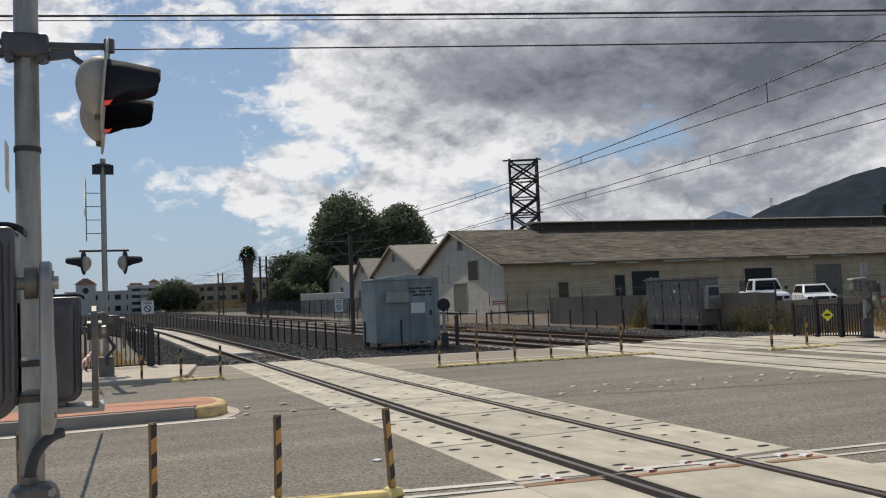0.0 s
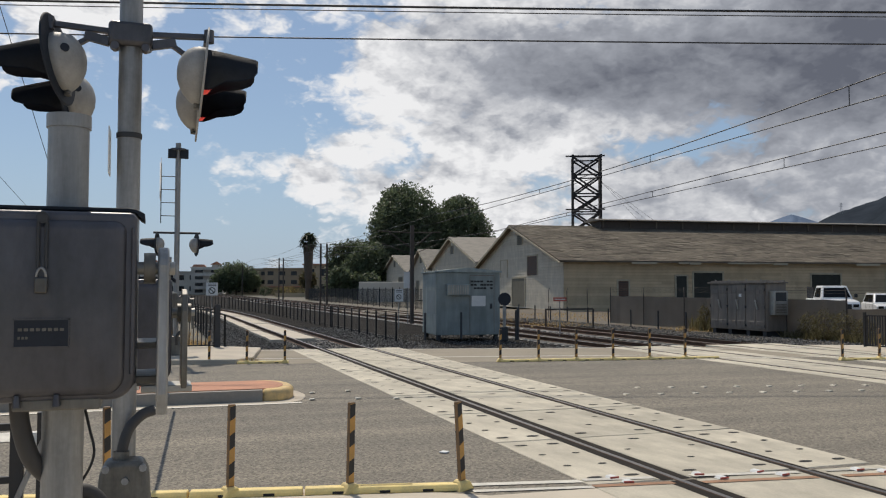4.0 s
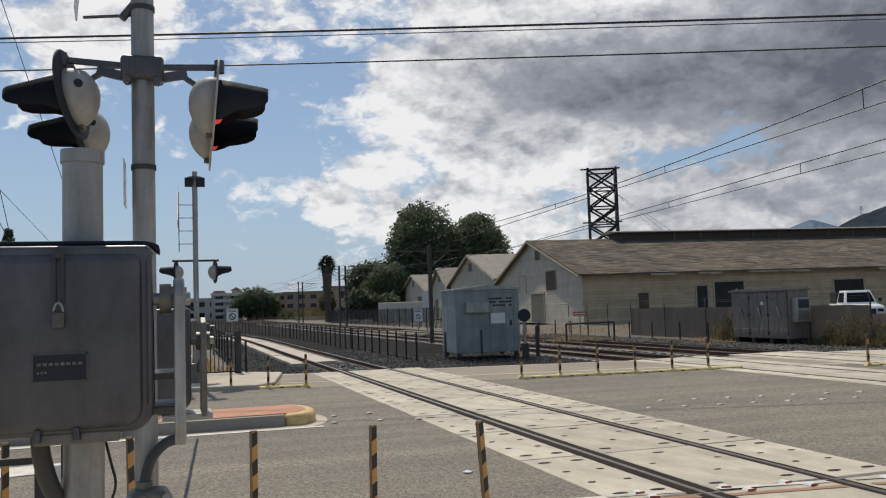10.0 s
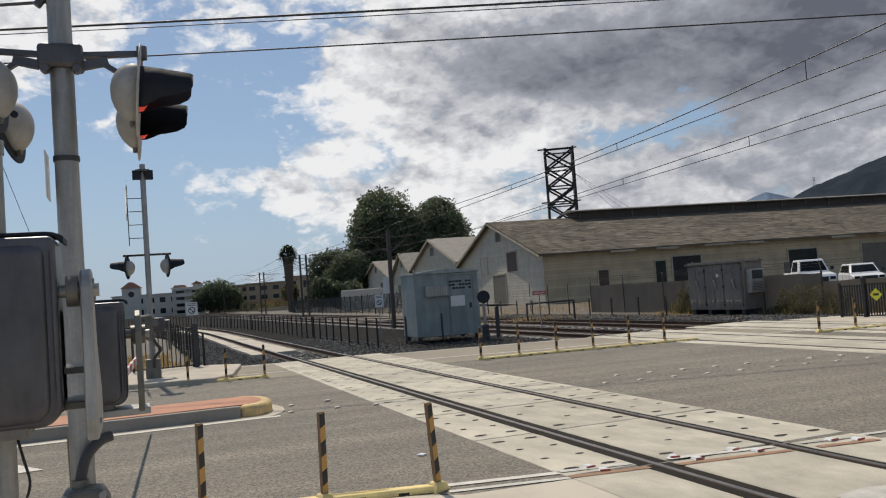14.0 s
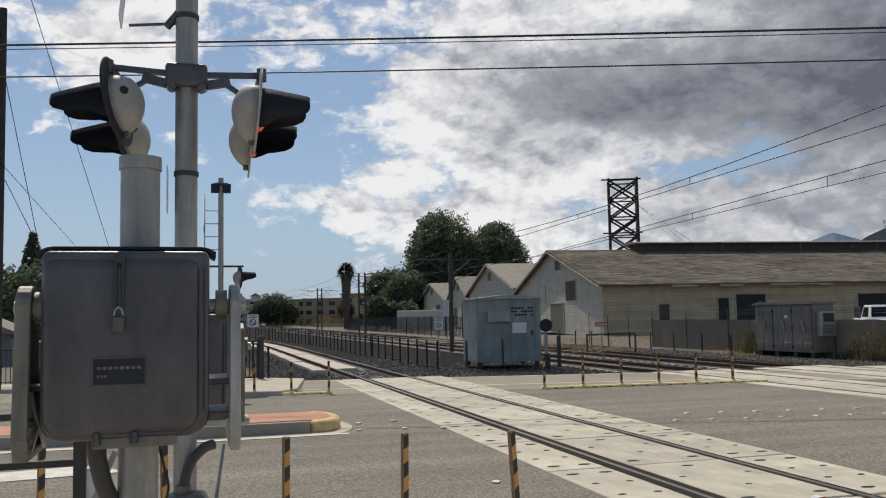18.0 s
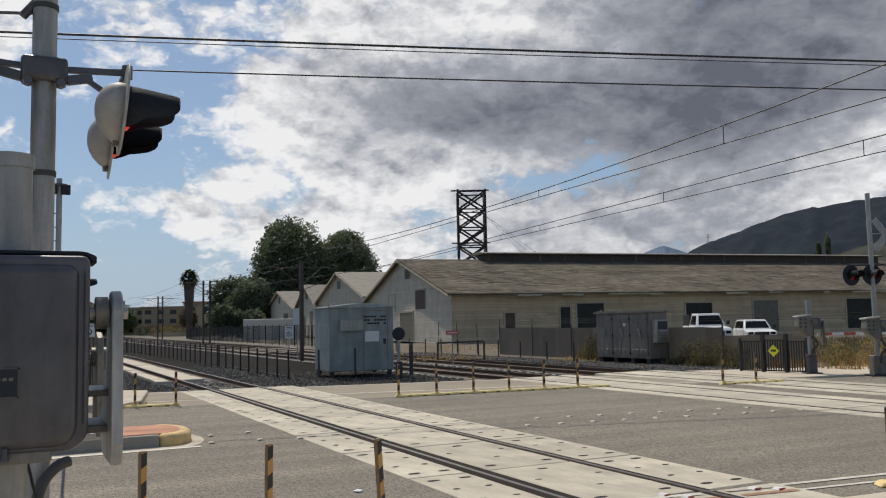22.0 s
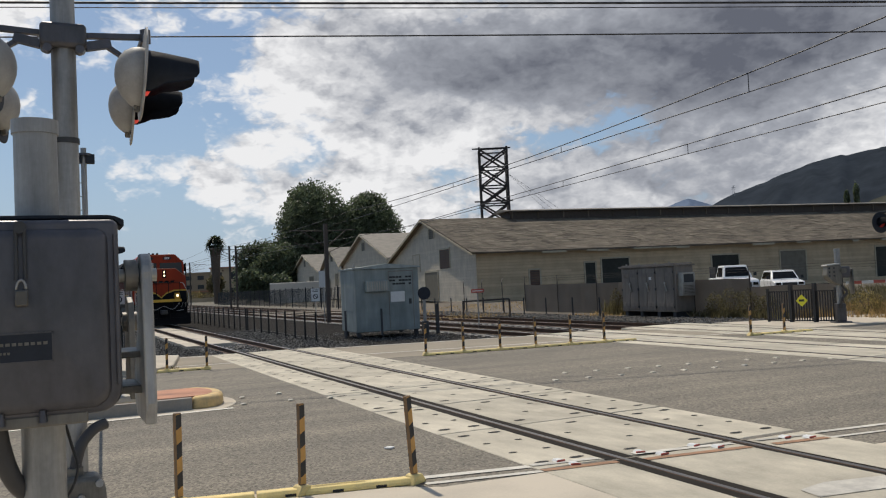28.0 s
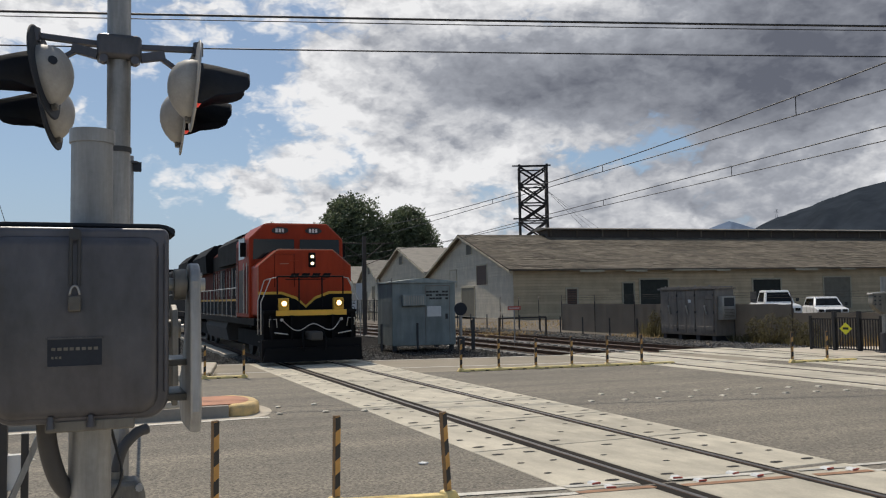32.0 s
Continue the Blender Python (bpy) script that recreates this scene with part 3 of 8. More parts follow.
def painted_lines():
    def line(pts, material=WHITELINE, z=0.0085, label="worn white painted line on the asphalt"):
        bm = B()
        flat(bm, pts, z)
        solid("road_line", bm, material, label, "road marking", kind="structure")
    def stripe(x0, y0, x1, y1, w, **k):
        line([(x0, y0), (x1, y1), (x1, y1 + w), (x0, y0 + w)], **k)
    stripe(-2.1, 7.55, -0.95, 7.34, 0.12)
    stripe(-2.1, 7.30, -0.95, 7.1, 0.09)
    stripe(-0.93, 7.36, -0.2, 7.24, 0.1, z=0.016)
    stripe(0.2, 7.2, 1.35, 7.0, 0.1, z=0.016)
    stripe(1.66, 6.98, 2.3, 6.88, 0.06, z=0.016)
    stripe(2.4, 6.95, 14, 5.6, 0.09)
    stripe(2.4, 6.65, 14, 5.3, 0.07)
    stripe(-20, 26.9, -0.75, 22.75, 0.14)
    stripe(2.25, 22.2, 8.6, 20.9, 0.14)
    stripe(-20, 29.8, -0.75, 25.95, 0.14)
    stripe(2.25, 25.35, 8.6, 24.0, 0.14)
    stripe(8.9, 23.1, 15.8, 21.9, 0.14, z=0.016)
    stripe(8.9, 19.55, 15.0, 18.35, 0.14, z=0.016)
    stripe(-60, 14.0, -2.6, 13.95, 0.14)
    line([(-7.6, 11.4), (-5.9, 11.6), (-6.3, 12.3), (-7.9, 12.1)])
    bm = B()
    flat(bm, [(0.35, 5.0), (1.3, 4.85), (1.35, 5.2), (0.75, 5.32), (0.4, 5.25)], 0.014)
    solid("road_line", bm, WHITELINE, "worn white paint patch on the concrete slab", "road marking", kind="structure")
    # rust-stained edge where the cast panels end
    for x0, x1, y0 in ((-0.95, -0.14, 7.1), (0.14, 1.37, 6.92), (1.66, 2.35, 6.72)):
        line([(x0, y0), (x1, y0 - 0.13 * (x1 - x0)), (x1, y0 + 0.1 - 0.13 * (x1 - x0)), (x0, y0 + 0.1)], RUSTEDGE, 0.014, "rusty steel edge between cast panels")


R_CURVE, Y_CURVE = 260.0, 58.0


def bend(y):
    """How far the freight line has swung to the side at y, and its heading there in degrees."""
    d = max(0.0, y - Y_CURVE)
    return -d * d / (2 * R_CURVE), math.degrees(math.atan(d / R_CURVE))


def sweep(bm, prof, x, y0, y1, curved):
    ys = [y0, Y_CURVE] + list(np.arange(Y_CURVE + 4, y1, 4.0)) if curved else [y0, y1]
    rings = []
    for y in ys:
        dx = bend(y)[0] if curved else 0.0
        rings.append([bm.verts.new((x + a + dx, y, b)) for a, b in prof])
    k = len(prof)
    for p, q in zip(rings, rings[1:]):
        for i in range(k):
            bm.faces.new((p[i], q[i], q[(i + 1) % k], p[(i + 1) % k]))
    bm.faces.new(rings[0]); bm.faces.new(rings[-1][::-1])


def rail_profile(w=0.07, h=0.15):
    return [(-0.07, 0), (0.07, 0), (0.07, 0.012), (0.012, 0.03), (0.012, h - 0.04), (w / 2, h - 0.03), (w / 2, h - 0.004), (w / 2 - 0.006, h), (-w / 2 + 0.006, h), (-w / 2, h - 0.004), (-w / 2, h - 0.03), (-0.012, h - 0.04), (-0.012, 0.03), (-0.07, 0.012)]


def track(xc, y0, y1, top, label, curved=False):
    """Two rails on ties; over the crossing only their heads show."""
    root = thing("railway_track", label, "railway track", kind="structure")
    for x in (xc - 0.7525, xc + 0.7525):
        bm = B()
        sweep(bm, [(a, top - 0.15 + b) for a, b in rail_profile()], x, y0, y1, curved)
        part("rail", bm, RUST, root, "brown rusted steel rail")
        bm = B()
        sweep(bm, [(-0.028, top), (0.028, top), (0.028, top + 0.003), (-0.028, top + 0.003)], x, y0, y1, curved)
        part("rail_head", bm, RAILTOP, root, "polished running surface")
    return root


def ties(root, xc, y0, y1, top, curved=False):
    me = None
    k = int((y1 - y0) / 0.61)
    far = B()
    for i in range(k):
        y = y0 + i * 0.61
        dx, turn = bend(y) if curved else (0.0, 0.0)
        if i < 70:
            if me is None:
                bm = B()
                prism(bm, [(-1.28, 0), (1.28, 0), (1.28, 0.06), (1.22, 0.1), (-1.22, 0.1), (-1.28, 0.06)], -0.12, 0.12)
                me = mesh_of("tie", bm, TIE)
            part("tie", me, TIE, root, m=pose(xc + dx, y, top - 0.245 + random.uniform(-0.006, 0.004), 0, 0, turn + random.uniform(-0.4, 0.4)))
        else:
            box(far, xc + dx - 1.28, xc + dx + 1.28, y - 0.12, y + 0.12, top - 0.2, top - 0.145)
    if k > 70:
        part("tie_rows", far, TIE, root, "concrete ties", kind="stuff")
    else:
        far.free()


def crossing_panels(x_left, y0, y1, length, xc, root, slots=True, z=0.009, gap=0.16, gap_r=0.105):
    """Cast concrete panels: one between the rails, one on either side, each with its own edges."""
    spans = [(x_left, xc - 0.7525 - gap), (xc - 0.7525 + gap, xc + 0.7525 - gap_r), (xc + 0.7525 + gap_r, 2 * xc - x_left)]
    slot = B()
    k = max(1, round((y1 - y0) / length))
    step = (y1 - y0) / k
    for a, b in spans:
        bm = B()
        box(bm, a + 0.006, b - 0.006, 0.022, step - 0.022, -0.12, 0)
        soften(bm, 0.008, 1)
        me = mesh_of("concrete_panel", bm, PANEL)
        for i in range(k):
            part("concrete_panel", me, PANEL, root, m=pose(0, y0 + i * step, z + random.uniform(-0.002, 0.002)))
            if slots:
                w = b - a
                cols = (0.15, 0.5, 0.85) if w > 0.9 else (0.25, 0.78)
                for ci, c in enumerate(cols):
                    for ri, r in enumerate((0.12, 0.37, 0.63, 0.88)):
                        if len(cols) == 3 and (ci + ri) % 2:
                            continue
                        sx, sy, big = a + w * c, y0 + i * step + r * step, (0.042, 0.088) if ri in (0, 3) else (0.03, 0.05)
                        # flat dark oval in place of the shade inside a slot
                        flat(slot, [(sx + big[1] * math.cos(q), sy + big[0] * math.sin(q)) for q in np.linspace(0, 2 * math.pi, 8, endpoint=False)], z + 0.004)
    if slots:
        part("lifting_slots", slot, SLOT, root, "dark lifting slots in the panels", kind="stuff")
    else:
        slot.free()
    for x, gap in ((xc - 0.7525, gap), (xc + 0.7525, gap_r)):
        for a, b in ((x - gap, x - 0.034), (x + 0.034, x + gap)):
            bm = B()
            box(bm, a, b, y0, y1, -0.1, 0.0035)
            part("flangeway_filler", bm, RUBBER, root, "dark rubber flangeway filler")


ground_sheet()
road_and_walks()
painted_lines()
freight = track(0.7525, -60, 330, 0.008, "single freight track with worn steel rails, curving away", True)
ties(freight, 0.7525, 26.7, 200, 0.008, True)
crossing_panels(-0.95, 7.2, 26.3, 2.38, 0.7525, freight)
crossing_panels(-0.95, -4.9, 7.14, 6.0, 0.7525, freight, slots=False)
for cx, nm in ((10.2, "light rail track nearer the hut with steel rails"), (13.95, "light rail track beside the cabinets with steel rails")):
    t_ob = track(cx, -60, 600, 0.012, nm)
    ties(t_ob, cx, 24.6, 160, 0.012)
    crossing_panels(cx - 1.4, -3.0, 24.3, 2.4, cx, t_ob, slots=False, z=0.012, gap=0.1, gap_r=0.1)


def track_slabs():
    """Pale slabs between and beside the rails beyond the crossing, each its own piece."""
    for nm, x0, x1, ya, n in (("laid between the rails", 0.14, 0.95, 32.6, 20), ("laid beside the rail", -0.82, -0.34, 32.2, 20)):
        root = thing("track_walkway", "pale concrete slabs " + nm, "slab", kind="structure")
        bm = B(); box(bm, x0, x1, 0, 2.36, -0.18, 0); soften(bm, 0.01, 1)
        me = mesh_of("concrete_slab", bm, CONCRETE)
        for i in range(n):
            dx, turn = bend(ya + 2.4 * i + 1.2)
            part("concrete_slab", me, None, root, m=pose(dx, ya + 2.4 * i, -0.03 + random.uniform(-0.012, 0.012), random.uniform(-0.3, 0.3), 0, turn + random.uniform(-0.8, 0.8)))


track_slabs()


def median_island():
    root = thing("median_island", "raised traffic island with red stamped top and yellow nose", "traffic island", kind="structure")
    bm = B()
    prism(bm, [(-60, 14.35), (-3.2, 14.35), (-3.2, 15.95), (-60, 15.95)], -0.05, 0.19, "xy")
    part("kerb", bm, KERBGREY, root, "grey concrete kerb")
    bm = B()
    cap = [(-3.1 + 0.34 * math.cos(a), 15.15 + 0.62 * math.sin(a)) for a in np.linspace(-math.pi / 2, math.pi / 2, 12)]
    prism(bm, [(-60, 14.5), (-3.2, 14.5)] + cap + [(-3.2, 15.8), (-60, 15.8)], 0.1, 0.204, "xy")
    part("top", bm, BRICKRED, root, "brick-red stamped concrete")
    bm = B()
    nose = [(-3.0 + 0.42 * math.cos(a), 15.15 + 0.8 * math.sin(a)) for a in np.linspace(-math.pi / 2, math.pi / 2, 12)]
    prism(bm, [(-3.2, 14.35)] + nose + [(-3.2, 15.95)], -0.05, 0.2, "xy")
    soften(bm, 0.085, 4)
    part("nose", bm, NOSEYELLOW, root, "faded yellow painted nose")
    bm = B()
    ap = [(-3.0 + 0.62 * math.cos(a), 15.15 + 1.12 * math.sin(a)) for a in np.linspace(-math.pi / 2, math.pi / 2, 16)]
    prism(bm, [(-60, 14.03)] + ap + [(-60, 16.27)], -0.05, 0.006, "xy")
    part("apron", bm, CONCRETE, root, "pale concrete gutter apron")


median_island()


def crushed_stones():
    """Loose ballast stones, eight-sided and uneven, over the bed beside the crossing."""
    rnd = random.Random(21)
    verts, faces = [], []
    def scatter(x0, x1, y0, y1, z, per_m2, s0=0.022, s1=0.046):
        for _ in range(int((x1 - x0) * (y1 - y0) * per_m2)):
            x, y = rnd.uniform(x0, x1), y0 + (y1 - y0) * rnd.random() ** 1.3
            if -0.2 * x + 26.45 > y:
                continue
            k, s, a = len(verts), rnd.uniform(s0, s1), rnd.uniform(0, 6.28)
            h = s * rnd.uniform(0.5, 0.95)
            zz = z + rnd.uniform(0, 0.03)
            ring = [(x + s * rnd.uniform(0.7, 1.25) * math.cos(a + q * 1.571), y + s * rnd.uniform(0.7, 1.25) * math.sin(a + q * 1.571), zz + h * rnd.uniform(-0.3, 0.3)) for q in range(4)]
            verts.extend(ring + [(x + rnd.uniform(-0.4, 0.4) * s, y + rnd.uniform(-0.4, 0.4) * s, zz + h), (x, y, zz - h)])
            for q in range(4):
                faces.append((k + q, k + (q + 1) % 4, k + 4)); faces.append((k + (q + 1) % 4, k + q, k + 5))
    scatter(-2.9, -0.12, 26.3, 50, -0.15, 95)
    scatter(0.1, 1.4, 26.3, 33, -0.15, 95)
    scatter(1.62, 4.4, 25.0, 44, -0.15, 80)
    scatter(4.4, 8.8, 25.0, 36, -0.155, 50, 0.018, 0.036)
    scatter(15.3, 17.9, 23.0, 50, -0.03, 70)
    scatter(17.8, 19.2, 21.8, 28, -0.02, 60)
    me = bpy.data.meshes.new("crushed_stones")
    me.from_pydata(verts, [], faces)
    me.materials.append(STONE)
    tagged(new("crushed_stones", me), "loose angular grey ballast stones beside the tracks", "ballast", kind="stuff")


crushed_stones()

# ---- roadside posts ----
H_POST = 0.83


def striped_faces(root, w, z0, z1, y, mats, names, step=0.13, slope=0.6):
    """Slanting bands on a flat face, each its own piece."""
    z, k = z0 - 0.2, 0
    while z < z1:
        pts = []
        for (x, zz) in ((-w / 2, z), (w / 2, z + slope * w), (w / 2, z + slope * w + step), (-w / 2, z + step)):
            pts.append((x, min(max(zz, z0), z1)))
        if len({round(q[1], 4) for q in pts}) > 1:
            bm = B()
            prism(bm, pts, y - 0.0008, y + 0.0008)
            part(names[k % 2], bm, mats[k % 2], root)
        z += step; k += 1


def make_post():
    """A slim delineator post with striped sheeting, on a moulded yellow foot."""
    root = thing("delineator_post", "slim black and orange striped delineator post on a yellow kerb foot", "bollard", "striped roadside posts")
    bm = B()
    box(bm, -0.03, 0.03, -0.022, 0.022, 0.02, H_POST)
    soften(bm, 0.006, 1)
    part("post", bm, POSTBROWN, root, "brown post body")
    for y in (-0.0235, 0.0235):
        striped_faces(root, 0.055, 0.1, H_POST - 0.01, y, (BLACK, ORANGE), ("black_band", "orange_band"))
    bm = B()
    prism(bm, [(-0.1, 0), (0.1, 0), (0.07, 0.05), (0.045, 0.09), (-0.045, 0.09), (-0.07, 0.05)], -0.07, 0.07)
    soften(bm, 0.01, 1)
    part("foot", bm, PALEYELLOW, root, "yellow moulded foot")
    bm = B()
    rod(bm, (-0.02, -0.02, H_POST - 0.05), (-0.02, 0.02, H_POST - 0.05), 0.008, n=6)
    part("bolt", bm, GALV, root)
    return root


def make_kerb(length):
    """A moulded yellow kerb length with dark drain notches."""
    root = thing("kerb_separator", "faded yellow moulded kerb separator lying on the road", "kerb", "yellow kerb separators")
    bm = B()
    prism(bm, [(-0.085, 0), (0.085, 0), (0.075, 0.03), (0.05, 0.06), (-0.05, 0.06), (-0.075, 0.03)], 0.0, length)
    bmesh.ops.transform(bm, matrix=pose(0, 0, 0, 0, 0, -90), verts=bm.verts)
    soften(bm, 0.008, 1)
    part("body", bm, PALEYELLOW, root)
    for i in range(2):
        bm = B()
        c = length * (0.3 + 0.4 * i)
        # no real recess: a dark block painted as the notch's shade
        prism(bm, [(-0.0885, 0.006), (-0.06, 0.006), (-0.056, 0.036), (-0.081, 0.026)], c - 0.05, c + 0.05, "yz")
        part("drain_notch", bm, SLOT, root, "dark notch")
    return root


def post_row(points):
    for x, y, rz, lean in points:
        copy_thing(post_model, pose(x, y, 0, 0, lean, rz))


def kerb_row(x0, x1, slope, y0):
    ang = math.degrees(math.atan(slope))
    x = x0
    while x < x1 - 0.05:
        ln = min(1.02, x1 - x)
        copy_thing(kerb_model, pose(x, y0 + slope * (x - x0), 0.004, 0, 0, ang))
        x += 1.02 * math.cos(radians(ang))


post_model = make_post()
post_model.matrix_basis = pose(-2.16, 7.46, 0, 0, -4, 24)
kerb_model = make_kerb(1.0)
kerb_model.matrix_basis = pose(-3.17, 7.66, 0.004, 0, 0, -11)
post_row([(-3.19, 7.66, 20, 1.0), (-4.25, 7.86, 26, 0.5), (-5.3, 8.06, 22, -1), (-6.36, 8.26, 25, 0.5), (-7.4, 8.46, 20, 0)])
kerb_row(-8.6, -3.2, -0.19, 8.7)
post_row([(-3.62, 21.95, -10, 0), (-2.72, 21.8, -10, 0.5), (-1.8, 21.6, -10, 0)])
kerb_row(-4.7, -1.75, -0.16, 22.1)
post_row([(3.52 + 1.02 * i, 20.32 - 0.13 * i, -8 + 3 * (i % 3), random.uniform(-1, 1)) for i in range(6)])
kerb_row(3.5, 8.7, -0.13, 20.3)
post_row([(12.3, 17.98, -9, 0), (13.42, 17.86, -9, 0.6), (18.05, 17.0, -5, 0), (19.0, 16.9, -5, 0)])
kerb_row(12.3, 13.4, -0.11, 17.95)
kerb_row(3.75, 7.0, -0.13, 6.2)


def striped_panel_post():
    root = thing("object_marker", "wide yellow and black striped marker post on a yellow kerb foot", "marker", m=pose(3.42, 6.3, 0, 0, 0, -30))
    bm = B(); box(bm, -0.06, 0.06, -0.012, 0.012, 0.03, 0.86); soften(bm, 0.004, 1)
    part("post", bm, BLACK, root)
    striped_faces(root, 0.116, 0.1, 0.85, -0.0135, (BLACK, LOCOYELLOW), ("black_band", "yellow_band"), 0.14, -0.9)
    bm = B(); prism(bm, [(-0.2, 0), (0.2, 0), (0.14, 0.06), (-0.14, 0.06)], -0.1, 0.1); soften(bm, 0.015, 1)
    part("foot", bm, PALEYELLOW, root)


striped_panel_post()


def road_studs():
    """Small domed markers stuck on the road in two rows."""
    bm = B()
    prism(bm, [(-0.05, 0), (0.05, 0), (0.035, 0.016), (-0.035, 0.016)], -0.05, 0.05)
    me = mesh_of("road_stud", bm, STUD)
    for i in range(10):
        for x, y in ((3.05 + 0.64 * i, 13.3 - 0.115 * i), (3.8 + 0.64 * i, 14.15 - 0.14 * i)):
            tagged(part("road_stud", me, None, None, m=pose(x, y, 0.002, 0, 0, random.uniform(-20, 20))), "small pale domed road stud on the asphalt", "road stud", "road studs")
    for x, y in ((-2.22, 15.22), (-2.38, 14.3), (-1.55, 15.3), (-1.61, 14.2), (-0.99, 14.0)):
        tagged(part("road_stud", me, None, None, m=pose(x, y, 0.01)), "small pale domed road stud on the asphalt", "road stud", "road studs")
    bm = B()
    prism(bm, [(-0.05, 0), (0.05, 0), (0.03, 0.022), (-0.03, 0.022)], -0.045, 0.045)
    me2 = mesh_of("reflector", bm, SIGNWHITE)
    bm = B()
    box(bm, -0.05, 0.05, -0.055, -0.046, 0.004, 0.02)
    red = mesh_of("red_face", bm, SIGNRED)
    for x, y in ((-0.6, 7.42), (-0.55, 7.2), (0.3, 7.28), (0.42, 7.06), (0.95, 7.2), (1.1, 7.0), (2.0, 6.95), (2.2, 6.8)):
        t = thing("lane_reflector", "white raised lane reflector with red face", "reflector", "stop line reflectors", m=pose(x, y, 0.012, 0, 0, random.uniform(-15, 15)))
        part("reflector", me2, None, t); part("red_face", red, None, t)


road_studs()


# ---- crossing signals ----
def flasher(root, at, yaw, side):
    """A pair of back-to-back flashing lights: round backplate, white rear housing, long hood, red lens."""
    x, y, z = at
    m = pose(x, y, z, 10 if side < 0 else 5, 0, yaw)
    unit = part("flasher_head", disc_mesh if side < 0 else pale_disc, None, root, "black round backplate" if side < 0 else "grey round backplate", m)
    part("housing", housing_mesh, None, unit, "pale rear housing")
    part("hood", hood_mesh, None, unit, "long black visor hood", None if side < 0 else Matrix.Diagonal((1.06, 0.85, 1.06, 1)))
    part("lens", lens_mesh, None, unit, "deep red lens")
    part("housing_bolt", knob_mesh, None, unit, "small dark cap")
    part("latch", latch_mesh, None, unit, "grey spring latch")
    return unit


def lathe(bm, prof, n=24, axis="y"):
    """Turn a profile of (distance along, radius) round the y axis."""
    rings = []
    for d, r in prof:
        rings.append([bm.verts.new((r * math.cos(2 * math.pi * i / n), d, r * math.sin(2 * math.pi * i / n))) for i in range(n)])
    for a, b in zip(rings, rings[1:]):
        for i in range(n):
            f = bm.faces.new((a[i], a[(i + 1) % n], b[(i + 1) % n], b[i])); f.smooth = True
    for f in (bm.faces.new(rings[0][::-1]), bm.faces.new(rings[-1])):
        for e in f.edges:
            e.smooth = False


def flasher_meshes():
    global disc_mesh, pale_disc, housing_mesh, hood_mesh, lens_mesh, knob_mesh, latch_mesh
    bm = B(); lathe(bm, [(-0.004, 0.312), (0.0, 0.32), (0.006, 0.32), (0.01, 0.312)], 48)
    disc_mesh = mesh_of("backplate", bm, PLASTICBLACK)
    pale_disc = disc_mesh.copy(); pale_disc.materials[0] = WHITEHOUSING
    # rear housing: a deep rounded shell, flattened above, drawn to a point below
    bm = B(); lathe(bm, [(0.01, 0.195), (0.03, 0.2), (0.055, 0.197), (0.09, 0.178), (0.13, 0.145), (0.16, 0.105), (0.18, 0.06), (0.186, 0.02)], 28)
    for v in bm.verts:
        if v.co.z > 0.15:
            v.co.z = 0.15 + (v.co.z - 0.15) * 0.35
        elif v.co.z < 0:
            v.co.z *= 1.16
    housing_mesh = mesh_of("housing", bm, WHITEHOUSING)
    # hood: a tube round the lens, cut away below towards the tip, with a thick rim
    bm = B()
    n, rows = 36, []
    prof = ((-0.004, 0.158, 1.62), (-0.05, 0.157, 1.6), (-0.12, 0.155, 1.42), (-0.17, 0.153, 1.3), (-0.22, 0.15, 1.27), (-0.33, 0.144, 1.16), (-0.395, 0.139, 1.02), (-0.415, 0.134, 0.88))
    for d, r, share in prof:
        span = math.pi * share
        rows.append([bm.verts.new((r * math.sin(-span / 2 + span * i / n), d, r * math.cos(-span / 2 + span * i / n))) for i in range(n + 1)])
    for a, b in zip(rows, rows[1:]):
        for i in range(n):
            f = bm.faces.new((a[i], a[i + 1], b[i + 1], b[i])); f.smooth = True
    bmesh.ops.solidify(bm, geom=bm.faces[:], thickness=0.007)
    hood_mesh = mesh_of("hood", bm, PLASTICBLACK)
    bm = B(); lathe(bm, [(-0.006, 0.15), (-0.035, 0.14), (-0.06, 0.095), (-0.072, 0.02)], 24)
    lens_mesh = mesh_of("lens", bm, REDLENS)
    bm = B(); rod(bm, (0.135, 0.09, 0.02), (0.168, 0.11, 0.026), 0.03, n=16)
    knob_mesh = mesh_of("knob", bm, PLASTICBLACK)
    bm = B(); box(bm, -0.025, 0.025, 0.012, 0.05, -0.262, -0.205); rod(bm, (-0.035, 0.04, -0.235), (0.035, 0.04, -0.235), 0.014, n=10); soften(bm, 0.004, 1)
    latch_mesh = mesh_of("latch", bm, CASTGREY)


flasher_meshes()
MAST = (-5.11, 6.17)


def gate_arm(root, p0, p1):
    a, b = Vector(p0), Vector(p1)
    bm = B(); bar(bm, a, b, 0.03, 0.09)
    arm = part("gate_arm", bm, SIGNWHITE, root, "lowered gate arm with red bands")
    L = (b - a).length
    for i in range(int(L / 0.8)):
        bm = B(); bar(bm, a + (b - a) * ((i * 0.8 + 0.1) / L), a + (b - a) * ((i * 0.8 + 0.5) / L), 0.034, 0.094)
        part("red_band", bm, SIGNRED, arm)


